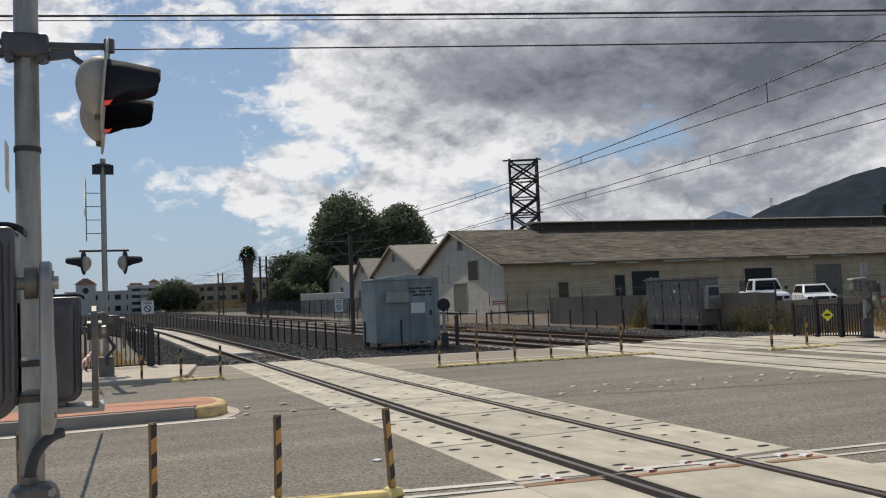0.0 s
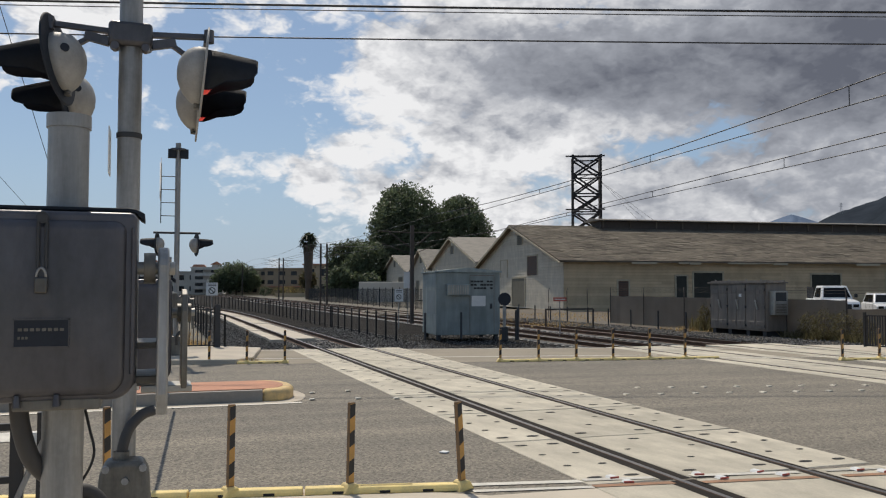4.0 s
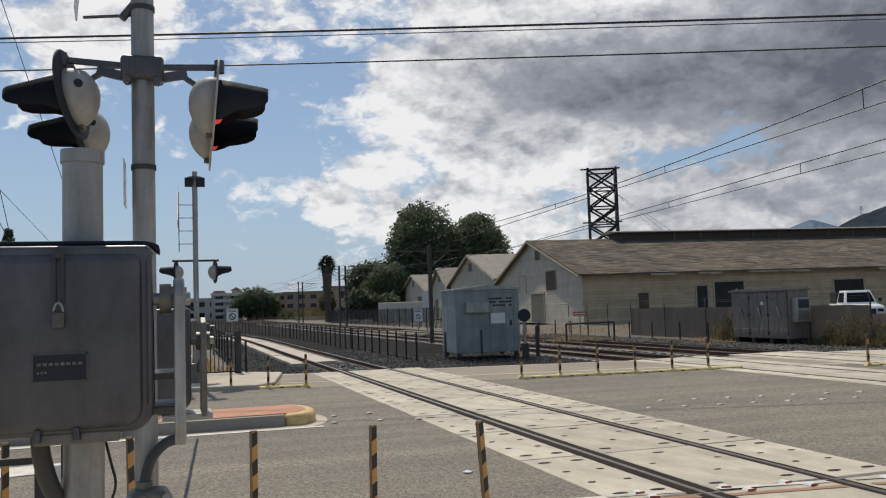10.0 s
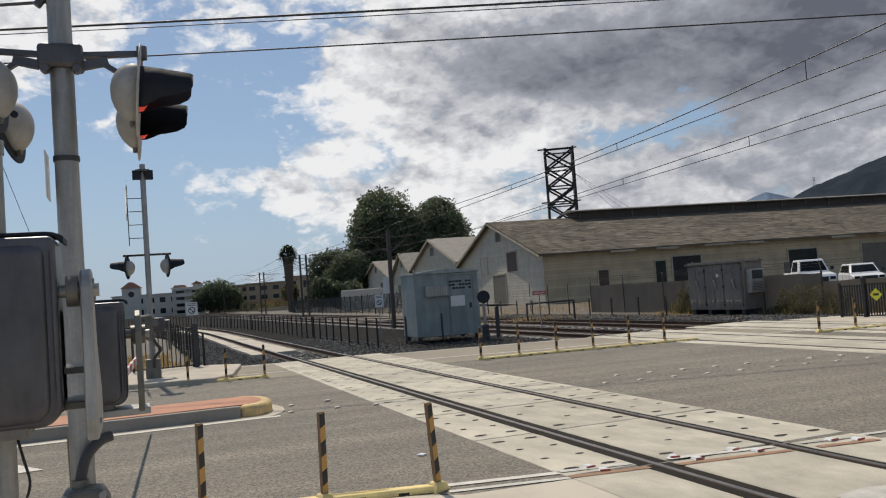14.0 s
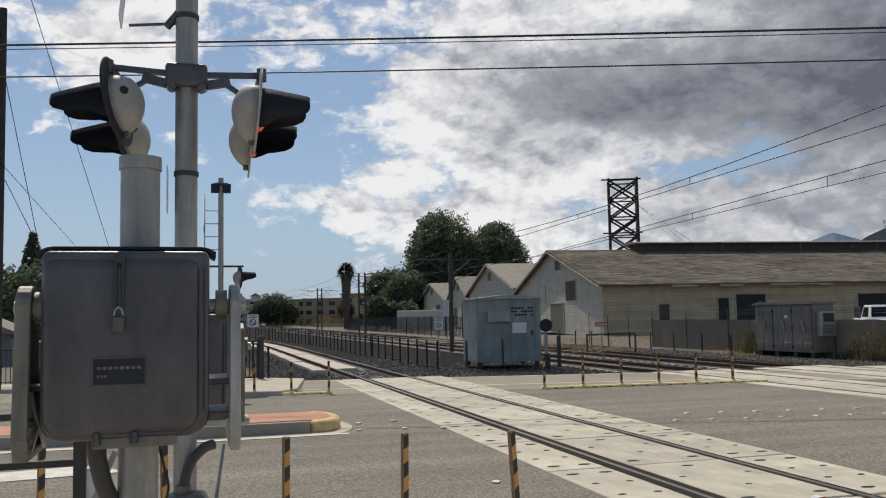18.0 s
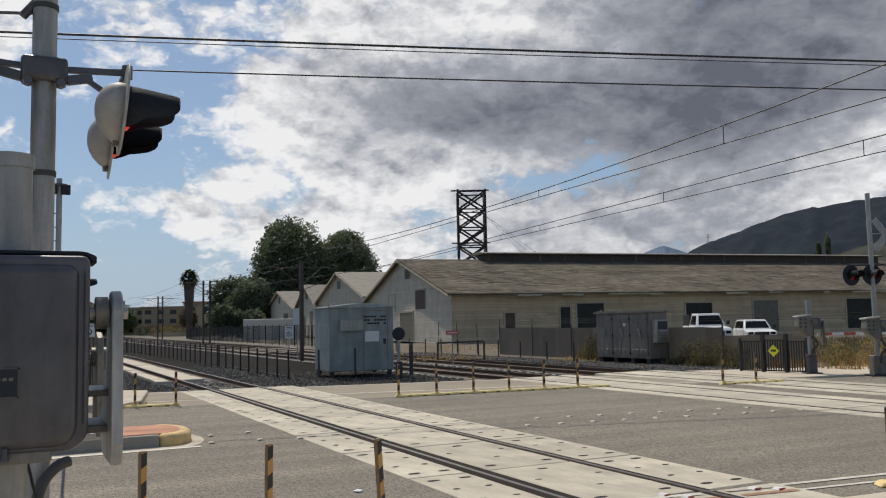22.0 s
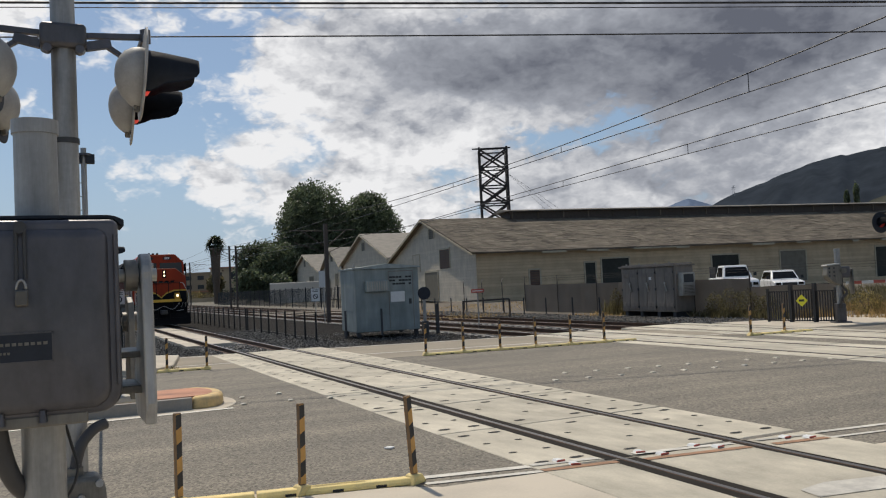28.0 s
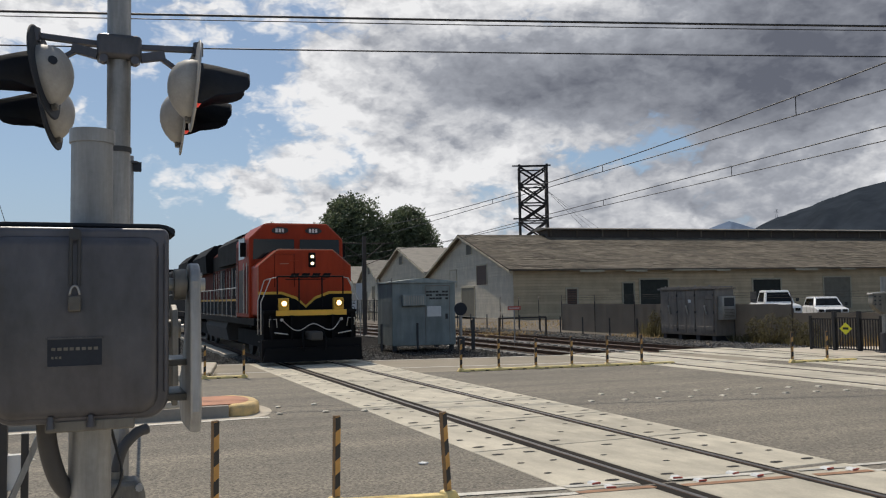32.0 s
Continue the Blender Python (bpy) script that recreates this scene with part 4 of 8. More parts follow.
def cushion(bm, x0, x1, z0, z1, y_back, y_front, top, low, roll):
    """A pressed cover: corners rounded by top and low, its front edge rolled over by roll; y_front is nearer the viewer."""
    def ring(inset, y):
        out = []
        for cx, cz, r, a0 in ((x1, z1, top, 0), (x0, z1, top, 90), (x0, z0, low, 180), (x1, z0, low, 270)):
            sx, sz = (-1 if cx == x1 else 1), (-1 if cz == z1 else 1)
            for k in range(7):
                a = radians(a0 + 15 * k)
                q = max(r - inset, 0.004)
                out.append(bm.verts.new((cx + sx * r + q * math.cos(a), y, cz + sz * r + q * math.sin(a))))
        return out
    rings = [ring(0, y_back)] + [ring(roll * (1 - math.cos(radians(15 * k))), y_front + roll * (1 - math.sin(radians(15 * k)))) for k in range(7)]
    for a, b in zip(rings, rings[1:]):
        for i in range(28):
            f = bm.faces.new((a[i], a[(i + 1) % 28], b[(i + 1) % 28], b[i])); f.smooth = True
    bm.faces.new(rings[0][::-1])
    f = bm.faces.new(rings[-1]); f.smooth = True


def gate_mechanism(root, x, y, z0, z1, w, d):
    """A cast gate-drive case with a pressed door, a drooping lid rim, hinge lugs and a mounting foot."""
    bm = B()
    cushion(bm, x - w / 2, x + w / 2, z0, z1, y + d / 2, y - d / 2, 0.03, 0.085, 0.02)
    case = part("case", bm, ALU, root, "dull grey cast aluminium case")
    bm = B()
    lip = [(x + (w / 2 + 0.026) * math.sin(radians(q * 7.5)) / math.sin(radians(75)), z1 + 0.002 + 0.02 * min(1.0, (10 - abs(q)) / 2.5)) for q in range(-10, 11)]
    prism(bm, lip + [(u, v - 0.015 - (0.012 if abs(u - x) > w / 2 else 0)) for u, v in lip[::-1]], y - d / 2 + 0.062, y + d / 2 + 0.03)
    soften(bm, 0.004, 2)
    part("lid", bm, PLASTICBLACK, case, "dark overhanging lid rim")
    bm = B()
    cushion(bm, x - w / 2 + 0.004, x + w / 2 - 0.034, z0 + 0.016, z1 - 0.03, y - d / 2 + 0.05, y - d / 2 - 0.022, 0.05, 0.08, 0.042)
    part("door_panel", bm, ALU, case, "raised door face with rolled edges")
    bm = B(); rod(bm, (x + w / 2 - 0.012, y - d / 2 - 0.006, z0 + 0.1), (x + w / 2 - 0.012, y - d / 2 - 0.006, z1 - 0.06), 0.009, n=10)
    part("hinge_bead", bm, ALU, case)
    for a in (-0.17, 0.05):
        bm = B(); rod(bm, (x + a * w, y - d / 2 - 0.012, z0 - 0.014), (x + a * w, y - d / 2 - 0.012, z0 + 0.03), 0.016, 0.01, 10)
        part("lug", bm, ALU, case)
    bm = B(); box(bm, x - 0.2 * w, x + 0.3 * w, y - d / 2 + 0.0, y + d / 2 - 0.03, z0 - 0.032, z0 + 0.012); soften(bm, 0.006, 1)
    part("foot_plate", bm, CASTGREY, case, "grey foot plate")
    return case


def near_gate():
    """The nearest gate unit: drive case on a thick pipe, weights on both sides."""
    px, py = -5.27, 3.65
    root = thing("crossing_gate", "grey railway crossing gate drive on a thick galvanised post", "crossing gate")
    bm = B(); rod(bm, (px, py, 0), (px, py, 2.58), 0.08, n=32)
    part("post", bm, GALV, root, "thick galvanised pipe")
    bm = B()
    rod(bm, (px, py, 2.545), (px, py, 2.6), 0.087, n=32)
    part("post_cap", bm, GALV, root, "banded pipe cap")
    bm = B(); rod(bm, (px, py, 0), (px, py, 0.05), 0.2, n=24); 
    part("base_plate", bm, GALV, root)
    case = gate_mechanism(root, -5.298, 3.49, 1.455, 2.18, 0.616, 0.26)
    fy = 3.49 - 0.13 - 0.022
    # hasp, padlock
    bm = B()
    for dx in (-0.014, 0.014):
        rod(bm, (-5.325 + dx, fy - 0.012, 1.96), (-5.325 + dx, fy - 0.012, 2.14), 0.007, n=8)
    rod(bm, (-5.325, fy - 0.004, 2.15), (-5.325, fy - 0.024, 2.15), 0.022, n=14)
    part("hasp", bm, DARKSTEEL, case, "rusted hasp rods")
    bm = B(); box(bm, -5.347, -5.303, fy - 0.035, fy - 0.01, 1.865, 1.925); soften(bm, 0.006, 2)
    part("padlock", bm, LOCK, case, "worn brass padlock")
    bm = B(); tube(bm, [(-5.341 + 0.032 * (0.5 - 0.5 * math.cos(a)), fy - 0.022, 1.925 + 0.035 * math.sin(a)) for a in np.linspace(0, math.pi, 9)], 0.005, 6)
    part("shackle", bm, GALV, case)
    # maker's plate with unreadable bars
    bm = B(); box(bm, -5.415, -5.23, fy - 0.005, fy + 0.004, 1.667, 1.765)
    pl = part("name_plate", bm, PLASTICBLACK, case, "small dark plate with pale lettering bars")
    for a in range(8):
        bm = B(); box(bm, -5.402 + a * 0.0205, -5.402 + a * 0.0205 + 0.014, fy - 0.0075, fy - 0.004, 1.724, 1.735); part("lettering_bar", bm, CASTGREY, pl)
    for a in range(3):
        bm = B(); box(bm, -5.402 + a * 0.013, -5.402 + a * 0.013 + 0.008, fy - 0.0075, fy - 0.004, 1.694, 1.703); part("lettering_bar", bm, CASTGREY, pl)
    bm = B()
    for (a, b, c, d) in ((-5.42, -5.225, 1.765, 1.77), (-5.42, -5.225, 1.662, 1.667), (-5.42, -5.415, 1.662, 1.77), (-5.23, -5.225, 1.662, 1.77)):
        box(bm, a, b, fy - 0.006, fy + 0.004, c, d)
    part("plate_frame", bm, ALU, pl)
    # counterweight plates hung on the drive shaft
    for sx, nm in ((-4.89, 1), (-5.67, -1)):
        bm = B()
        ring = [(3.47 + 0.085 * math.cos(a), 1.965 + 0.085 * math.sin(a)) for a in np.linspace(-0.2, math.pi + 0.2, 12)]
        low = [(3.47 - 0.12, 1.47), (3.47 - 0.08, 1.385), (3.47 + 0.26, 1.385), (3.47 + 0.36, 1.45), (3.47 + 0.34, 1.56), (3.47 + 0.14, 1.75)]
        line = ring + low
        if nm > 0:
            prism(bm, line, sx - 0.022, sx + 0.022, "yz")
            soften(bm, 0.01, 3)
        else:
            # a ribbed channel: a raised rim round a thin recessed web
            cy, cz = 3.52, 1.66
            inner = [(cy + (q - cy) * 0.8, cz + (v - cz) * 0.9) for q, v in line]
            quads = [[bm.verts.new((sx + e, q, v)) for q, v in pts] for e, pts in ((-0.03, line), (0.026, line), (0.026, inner), (-0.012, inner))]
            k = len(line)
            for a, b in zip(quads, quads[1:]):
                for i in range(k):
                    bm.faces.new((a[i], a[(i + 1) % k], b[(i + 1) % k], b[i]))
            bm.faces.new(quads[0]); bm.faces.new(quads[-1])
            soften(bm, 0.006, 2)
        # paler metal on the right arm stands in for light reflected off it
        w = part("counterweight_arm", bm, GALV if nm > 0 else CASTGREY, root, "cast counterweight arm, paler for a reflection" if nm > 0 else "ribbed grey cast counterweight arm")
        bm = B(); rod(bm, (sx - 0.03 * nm, 3.47, 1.965), (sx - 0.075 * nm, 3.47, 1.965), 0.062, n=20)
        part("pivot_boss", bm, CASTGREY, w, "cast pivot boss")
        bm = B(); box(bm, sx - 0.12 * nm - 0.02, sx - 0.12 * nm + 0.02, 3.42, 3.6, 1.5, 1.9); soften(bm, 0.01, 2)
        part("side_cover", bm, ALU, root, "dull side cover")
        bm = B(); box(bm, min(sx, sx - 0.14 * nm), max(sx, sx - 0.14 * nm), 3.5, 3.82, 1.5, 1.53); box(bm, min(sx, sx - 0.14 * nm), max(sx, sx - 0.14 * nm), 3.5, 3.82, 1.64, 1.665); soften(bm, 0.004, 1)
        part("support_bracket", bm, CASTGREY, root, "pale support brackets")
        bm = B(); rod(bm, (sx + 0.045 * nm, 3.47, 1.965), (sx - 0.11 * nm, 3.47, 1.965), 0.026, n=16)
        part("shaft", bm, ALULIGHT, root, "bright drive shaft")
        for (yy, zz) in ((3.43, 2.0), (3.51, 1.93), (3.47, 1.45)):
            bm = B(); rod(bm, (sx - 0.02 * nm, yy, zz), (sx + 0.03 * nm, yy, zz), 0.012, n=6)
            part("bolt", bm, GALV, w)
        if nm < 0:
            bm = B(); bar(bm, (sx + 0.03, 3.42, 1.62), (sx + 0.06, 3.54, 1.42), 0.012)
            bar(bm, (sx + 0.03, 3.42, 1.42), (sx + 0.06, 3.54, 1.6), 0.012)
            part("brace", bm, ALULIGHT, w)
    # conduit
    bm = B(); tube(bm, curve_pts([(-5.43, 3.6, 1.46), (-5.42, 3.6, 1.34), (-5.38, 3.62, 1.2), (-5.31, 3.68, 1.1), (-5.27, 3.74, 1.0), (-5.27, 3.76, 0.4), (-5.27, 3.76, 0.0)]), 0.036, 14)
    part("conduit", bm, HOSE, root, "dark grey flexible conduit")
    bm = B(); tube(bm, curve_pts([(-5.25, 3.74, 1.04), (-5.17, 3.76, 1.02), (-5.12, 3.78, 0.95), (-5.13, 3.8, 0.8), (-5.18, 3.82, 0.4), (-5.18, 3.82, 0.0)]), 0.032, 12)
    part("conduit", bm, HOSE, root, "dark grey flexible conduit")
    bm = B(); tube(bm, curve_pts([(-5.2, 3.7, 1.42), (-5.17, 3.68, 1.3), (-5.15, 3.66, 1.2), (-5.19, 3.66, 1.1), (-5.25, 3.68, 1.05)]), 0.006, 6)
    part("cable", bm, BLACK, root, "thin black cable")


near_gate()


def signal_mast():
    x, y = MAST
    root = thing("crossing_signal", "galvanised crossing signal mast with two hooded flasher pairs", "railway signal")
    bm = B(); rod(bm, (x, y, 0.0), (x, y, 6.2), 0.078, n=28)
    part("mast", bm, GALV, root, "galvanised steel mast")
    bm = B(); box(bm, x - 0.145, x + 0.145, y - 0.12, y + 0.12, 3.57, 3.735); soften(bm, 0.03, 3)
    part("crossarm_hub", bm, ALU, root, "cast crossarm hub")
    for s in (-1, 1):
        bm = B()
        bar(bm, (x + s * 0.12, y, 3.68), (x + s * 0.5, y + 0.02, 3.705), 0.05, 0.035); rod(bm, (x + s * 0.52, y - 0.05, 3.71), (x + s * 0.52, y + (0.95 if s > 0 else 1.25), 3.7), 0.02, n=10)
        bar(bm, (x + s * 0.14, y - 0.02, 3.6), (x + s * 0.3, y, 3.64), 0.05, 0.06); bar(bm, (x + s * 0.26, y, 3.63), (x + s * 0.42, y + 0.02, 3.53), 0.04, 0.03)
        rod(bm, (x + s * 0.53, y - 0.02, 3.655), (x + s * 0.53, y - 0.02, 3.745), 0.036, n=14); rod(bm, (x + s * 0.53, y + (0.85 if s > 0 else 1.15), 3.6), (x + s * 0.53, y + (0.85 if s > 0 else 1.15), 3.74), 0.04, n=14)
        rod(bm, (x + s * 0.1, y - 0.05, 3.555), (x + s * 0.1, y - 0.13, 3.555), 0.028, n=10)
        part("crossarm", bm, ALU, root, "cast arm")
    # a nearer and a farther head on each side, facing the road both ways
    flasher(root, (-4.615, 6.0, 3.395), 89, 1)
    flasher(root, (-4.6, 6.95, 3.385), 88, 1)
    flasher(root, (-5.585, 6.2, 3.46), -103, -1)
    flasher(root, (-5.6, 7.35, 3.44), -102, -1)
    # bands, small sign edge-on
    for z in (2.95, 4.1):
        bm = B(); rod(bm, (x, y, z - 0.018), (x, y, z + 0.018), 0.086, n=24)
        part("band", bm, DARKSTEEL, root)
    bm = B(); box(bm, x - 0.132, x - 0.126, y - 0.1, y + 0.18, 2.68, 3.0)
    part("side_sign", bm, SIGNWHITE, root, "small sign seen from its edge")
    bm = B(); rod(bm, (x, y, 4.06), (x - 0.4, y + 0.08, 4.04), 0.012, n=8); rod(bm, (x - 0.14, y, 4.02), (x - 0.05, y, 4.14), 0.03, n=8)
    part("sign_bracket", bm, ALU, root)
    bm = B()
    for s in (1, -1):
        bar(bm, (x - 0.42 - s * 0.1, y + 0.1 + s * 0.45, 5.0), (x - 0.4 + s * 0.1, y + 0.1 - s * 0.45, 4.22), 0.012, 0.2)
    part("crossbuck", bm, SIGNWHITE, root, "white crossbuck boards seen from the side")
    # base casting with junction box
    bm = B()
    box(bm, x - 0.17, x + 0.17, y - 0.2, y + 0.17, 0.0, 0.28); soften(bm, 0.04, 2)
    part("base", bm, ALU, root, "cast base")
    bm = B(); prism(bm, [(x - 0.18, 0.26), (x + 0.2, 0.26), (x + 0.17, 0.66), (x + 0.13, 0.74), (x - 0.1, 0.74), (x - 0.14, 0.66)], y - 0.3, y - 0.06); soften(bm, 0.03, 3)
    part("junction_box", bm, CASTGREY, root, "cast junction box")
    bm = B(); tube(bm, curve_pts([(x - 0.01, y - 0.16, 0.7), (x, y - 0.16, 0.82), (x + 0.04, y - 0.14, 0.94), (x + 0.12, y - 0.1, 1.02), (x + 0.19, y - 0.06, 1.04)]), 0.036, 14)
    part("conduit", bm, HOSE, root, "ribbed grey conduit")
    for dx, dz in ((-0.1, 0.7), (0.13, 0.7), (0.02, 0.62)):
        bm = B(); rod(bm, (x + dx, y - 0.33, dz), (x + dx, y - 0.28, dz), 0.024, n=8); part("bolt", bm, GALV, root)
    bm = B(); rod(bm, (x - 0.01, y - 0.16, 0.73), (x - 0.01, y - 0.16, 0.79), 0.052, n=12); part("conduit_nut", bm, CASTGREY, root, "cast conduit nut")
    # the road gate's drive on the same mast
    gate_mechanism(root, x + 0.06, y + 0.5, 1.2, 1.95, 0.5, 0.36)
    for sx in (x + 0.4, x - 0.34):
        bm = B()
        prism(bm, [(y + 0.25, 1.72), (y + 0.3, 1.84), (y + 0.42, 1.88), (y + 0.54, 1.82), (y + 0.62, 1.6), (y + 0.66, 1.14), (y + 0.3, 1.14), (y + 0.24, 1.3)], sx - 0.022, sx + 0.022, "yz"); soften(bm, 0.008, 2)
        part("counterweight_arm", bm, CASTGREY, root, "grey cast arm plate")
        bm = B(); rod(bm, (sx - 0.05, y + 0.42, 1.7), (sx + 0.05, y + 0.42, 1.7), 0.07, n=16); part("pivot_boss", bm, CASTGREY, root)
    bm = B(); box(bm, x + 0.1, x + 0.46, y + 0.3, y + 0.6, 1.12, 1.17); soften(bm, 0.01, 2)
    part("foot_bracket", bm, ALULIGHT, root, "bright foot bracket")
    gate_arm(root, (x + 0.06, y + 0.9, 1.12), (x + 0.43, y + 8.3, 1.2))
    bm = B(); rod(bm, (x - 0.36, y + 0.5, 1.7), (x + 0.48, y + 0.5, 1.7), 0.03, n=14)
    part("shaft", bm, ALULIGHT, root, "bright drive shaft")


signal_mast()

# ---- hut, cabinet, fences ----
def equipment_hut():
    """A steel relay hut on low feet."""
    root = thing("equipment_hut", "grey-green steel trackside equipment hut with louvre and white notice", "hut", m=pose(5.25, 30.9, 0, 0, 0, -4))
    w, d, h = 2.55, 2.3, 2.5
    bm = B(); box(bm, 0, w, 0, d, 0.1, h); soften(bm, 0.02, 1)
    part("shell", bm, HUTMETAL, root)
    bm = B(); prism(bm, [(-0.06, h), (w + 0.06, h), (w + 0.06, h + 0.05), (w / 2, h + 0.19), (-0.06, h + 0.05)], -0.06, d + 0.06)
    part("roof", bm, HUTMETAL, root, "shallow pitched steel roof")
    for x in (0.05, w - 0.2):
        for y in (0.1, d - 0.25):
            bm = B(); box(bm, x, x + 0.15, y, y + 0.15, -0.1, 0.12); part("foot", bm, DARKSTEEL, root)
    bm = B(); box(bm, 1.32, 1.34, -0.012, 0, 0.2, 2.4); box(bm, 2.3, 2.32, -0.012, 0, 0.2, 2.4); box(bm, 1.34, 2.3, -0.012, 0, 2.37, 2.4)
    part("door_seam", bm, CABMETAL, root, "door outline")
    ac = B(); box(ac, 0.38, 1.3, -0.18, 0, 1.62, 2.05); soften(ac, 0.015, 1)
    unit = part("louvre_box", ac, HUTMETAL, root, "vented louvre box")
    for i in range(9):
        s = B(); box(s, 0.42 + i * 0.094, 0.47 + i * 0.094, -0.2, -0.18, 1.66, 2.01); part("louvre_slat", s, ALULIGHT, unit)
    bm = B(); box(bm, 1.4, 1.96, -0.015, 0, 1.2, 1.6); part("notice", bm, SIGNWHITE, root, "white notice")
    for r in range(3):
        for c in range(7):
            if (r * 3 + c) % 5:
                bm = B(); box(bm, 1.36 + c * 0.13, 1.47 + c * 0.13, -0.016, 0.0, 1.86 + r * 0.13, 1.93 + r * 0.13); part("stencil_bar", bm, BLACK, root, "dark unreadable stencilled bar")
    bm = B()
    box(bm, -0.008, 0, 0.25, 1.5, 0.9, 1.8); part("paint_patch", bm, HUTPATCH, root, "darker repainted patch")
    bm = B(); box(bm, 2.14, 2.22, -0.05, 0, 1.1, 1.3); part("door_handle", bm, DARKSTEEL, root)
    for x, y in ((0, 0), (0, d - 0.08)):
        bm = B(); rod(bm, (x, y, h), (x, y, h + 0.2), 0.035, n=8); part("lifting_eye", bm, ALULIGHT, root)


equipment_hut()


def hut_posts():
    for x, y, h in ((4.4, 29.6, 1.0), (5.9, 29.9, 1.0), (7.75, 28.9, 1.15), (7.55, 28.6, 1.1)):
        bm = B(); bar(bm, (x, y, 0), (x, y, h), 0.07); soften(bm, 0.01, 1)
        solid("guard_post", bm, DARKSTEEL, "short dark square steel post beside the hut", "post", "guard posts")
    root = thing("dwarf_signal", "round black signal disc on a pale post beside the track", "railway signal", m=pose(7.1, 28.6, 0, 0, 0, -14))
    bm = B(); lathe(bm, [(-0.03, 0.22), (-0.02, 0.235), (0.02, 0.235), (0.1, 0.12), (0.12, 0.02)], 24)
    part("disc", bm, PLASTICBLACK, root, "black disc", pose(0, 0, 1.5))
    bm = B(); rod(bm, (0, 0.05, 0), (0, 0.05, 1.35), 0.06, n=12); part("post", bm, GALV, root)
    bm = B(); box(bm, -0.12, 0.12, -0.1, 0.15, 0, 0.5); soften(bm, 0.02, 1); part("case", bm, DARKSTEEL, root)


hut_posts()


def metal_cabinet():
    """Three double doors with levers and pressed vents, a lid with lifting angles, a cooling unit on its end."""
    root = thing("equipment_cabinet", "large brown-grey three-bay steel power cabinet on a plinth", "cabinet", m=pose(17.95, 31.43, 0, 0, 0, -90))
    w, d, h = 3.6, 0.95, 2.1
    bm = B(); box(bm, 0, w, 0, d, 0.2, h); soften(bm, 0.02, 2); part("body", bm, CABMETAL, root)
    bm = B(); prism(bm, [(-0.06, h), (w + 0.06, h), (w + 0.06, h + 0.05), (-0.06, h + 0.07)], -0.1, d + 0.06); part("roof", bm, CABMETAL, root, "overhanging lid")
    bm = B(); box(bm, -0.02, w + 0.02, 0.04, 0.1, h + 0.06, h + 0.12); box(bm, -0.02, w + 0.02, d - 0.12, d - 0.06, h + 0.06, h + 0.12); part("lifting_angle", bm, CABMETAL, root)
    for x in (0.3, 1.2, 2.3, 3.2):
        bm = B(); rod(bm, (x, 0.07, h + 0.12), (x, 0.07, h + 0.17), 0.03, n=8); part("lifting_eye", bm, ALULIGHT, root)
    for x in (0.1, 1.15, 2.3, 3.3):
        bm = B(); box(bm, x, x + 0.2, 0.05, d - 0.05, -0.05, 0.22); part("plinth_foot", bm, DARKSTEEL, root)
    slot = B(); box(slot, 0, 0.2, -0.018, 0, 0, 0.16); soften(slot, 0.008, 1)
    slot_mesh = mesh_of("vent_hood", slot, CABMETAL)
    for i in range(3):
        for k in range(2):
            x0 = 0.05 + i * 1.18 + k * 0.57
            bm = B(); box(bm, x0, x0 + 0.55, -0.035, 0.0, 0.28, h - 0.06); soften(bm, 0.01, 2)
            dr = part("door", bm, CABMETAL, root)
            for zz in (0.42, h - 0.42):
                for q in (0.06, 0.3):
                    part("vent_hood", slot_mesh, None, dr, m=pose(x0 + q, -0.035, zz))
            for zz in (0.4, 1.15, 1.85):
                bm = B(); rod(bm, (x0 + (0.0 if not k else 0.55), -0.045, zz - 0.05), (x0 + (0.0 if not k else 0.55), -0.045, zz + 0.05), 0.016, n=8); part("hinge", bm, DARKSTEEL, dr)
            if k:
                bm = B(); bar(bm, (x0 + 0.05, -0.08, 1.4), (x0 + 0.16, -0.08, 1.06), 0.045); rod(bm, (x0 + 0.05, -0.1, 1.4), (x0 + 0.05, -0.02, 1.4), 0.05, n=10)
                part("handle", bm, ALULIGHT, dr, "pale lever handle")
    bm = B(); box(bm, 1.95, 2.12, -0.04, -0.036, 1.55, 1.68); part("notice", bm, SIGNWHITE, root, "small pale notice")
    bm = B(); box(bm, w, w + 0.3, 0.12, 0.78, 0.85, 1.8); soften(bm, 0.02, 2)
    ac = part("cooling_unit", bm, ALULIGHT, root, "pale end cooling unit")
    bm = B(); box(bm, w + 0.3, w + 0.306, 0.2, 0.7, 1.4, 1.74); part("grille", bm, DARKSTEEL, ac)
    for k in range(6):
        bm = B(); box(bm, w + 0.306, w + 0.316, 0.2, 0.7, 0.95 + k * 0.06, 0.98 + k * 0.06); part("louvre", bm, CABMETAL, ac)


metal_cabinet()


def picket_fence(name, p0, p1, h, gap, label, z=-0.02, w=0.06, rails=(0.12, 0.92), group=""):
    """A run of dark steel posts with rails."""
    root = thing(name, label, "fence", group)
    a, b = Vector((*p0, z)), Vector((*p1, z))
    L = (b - a).length
    bm = B(); bar(bm, (0, 0, 0), (0, 0, h), w)
    me = mesh_of("post", bm, TYRE)
    for i in range(int(L / gap) + 1):
        p = a + (b - a) * min(1, i * gap / L)
        part("post", me, None, root, m=Matrix.Translation(p))
    for r in rails:
        bm = B(); bar(bm, a + Vector((0, 0, h * r)), b + Vector((0, 0, h * r)), 0.018); part("rail", bm, TYRE, root)
    return root


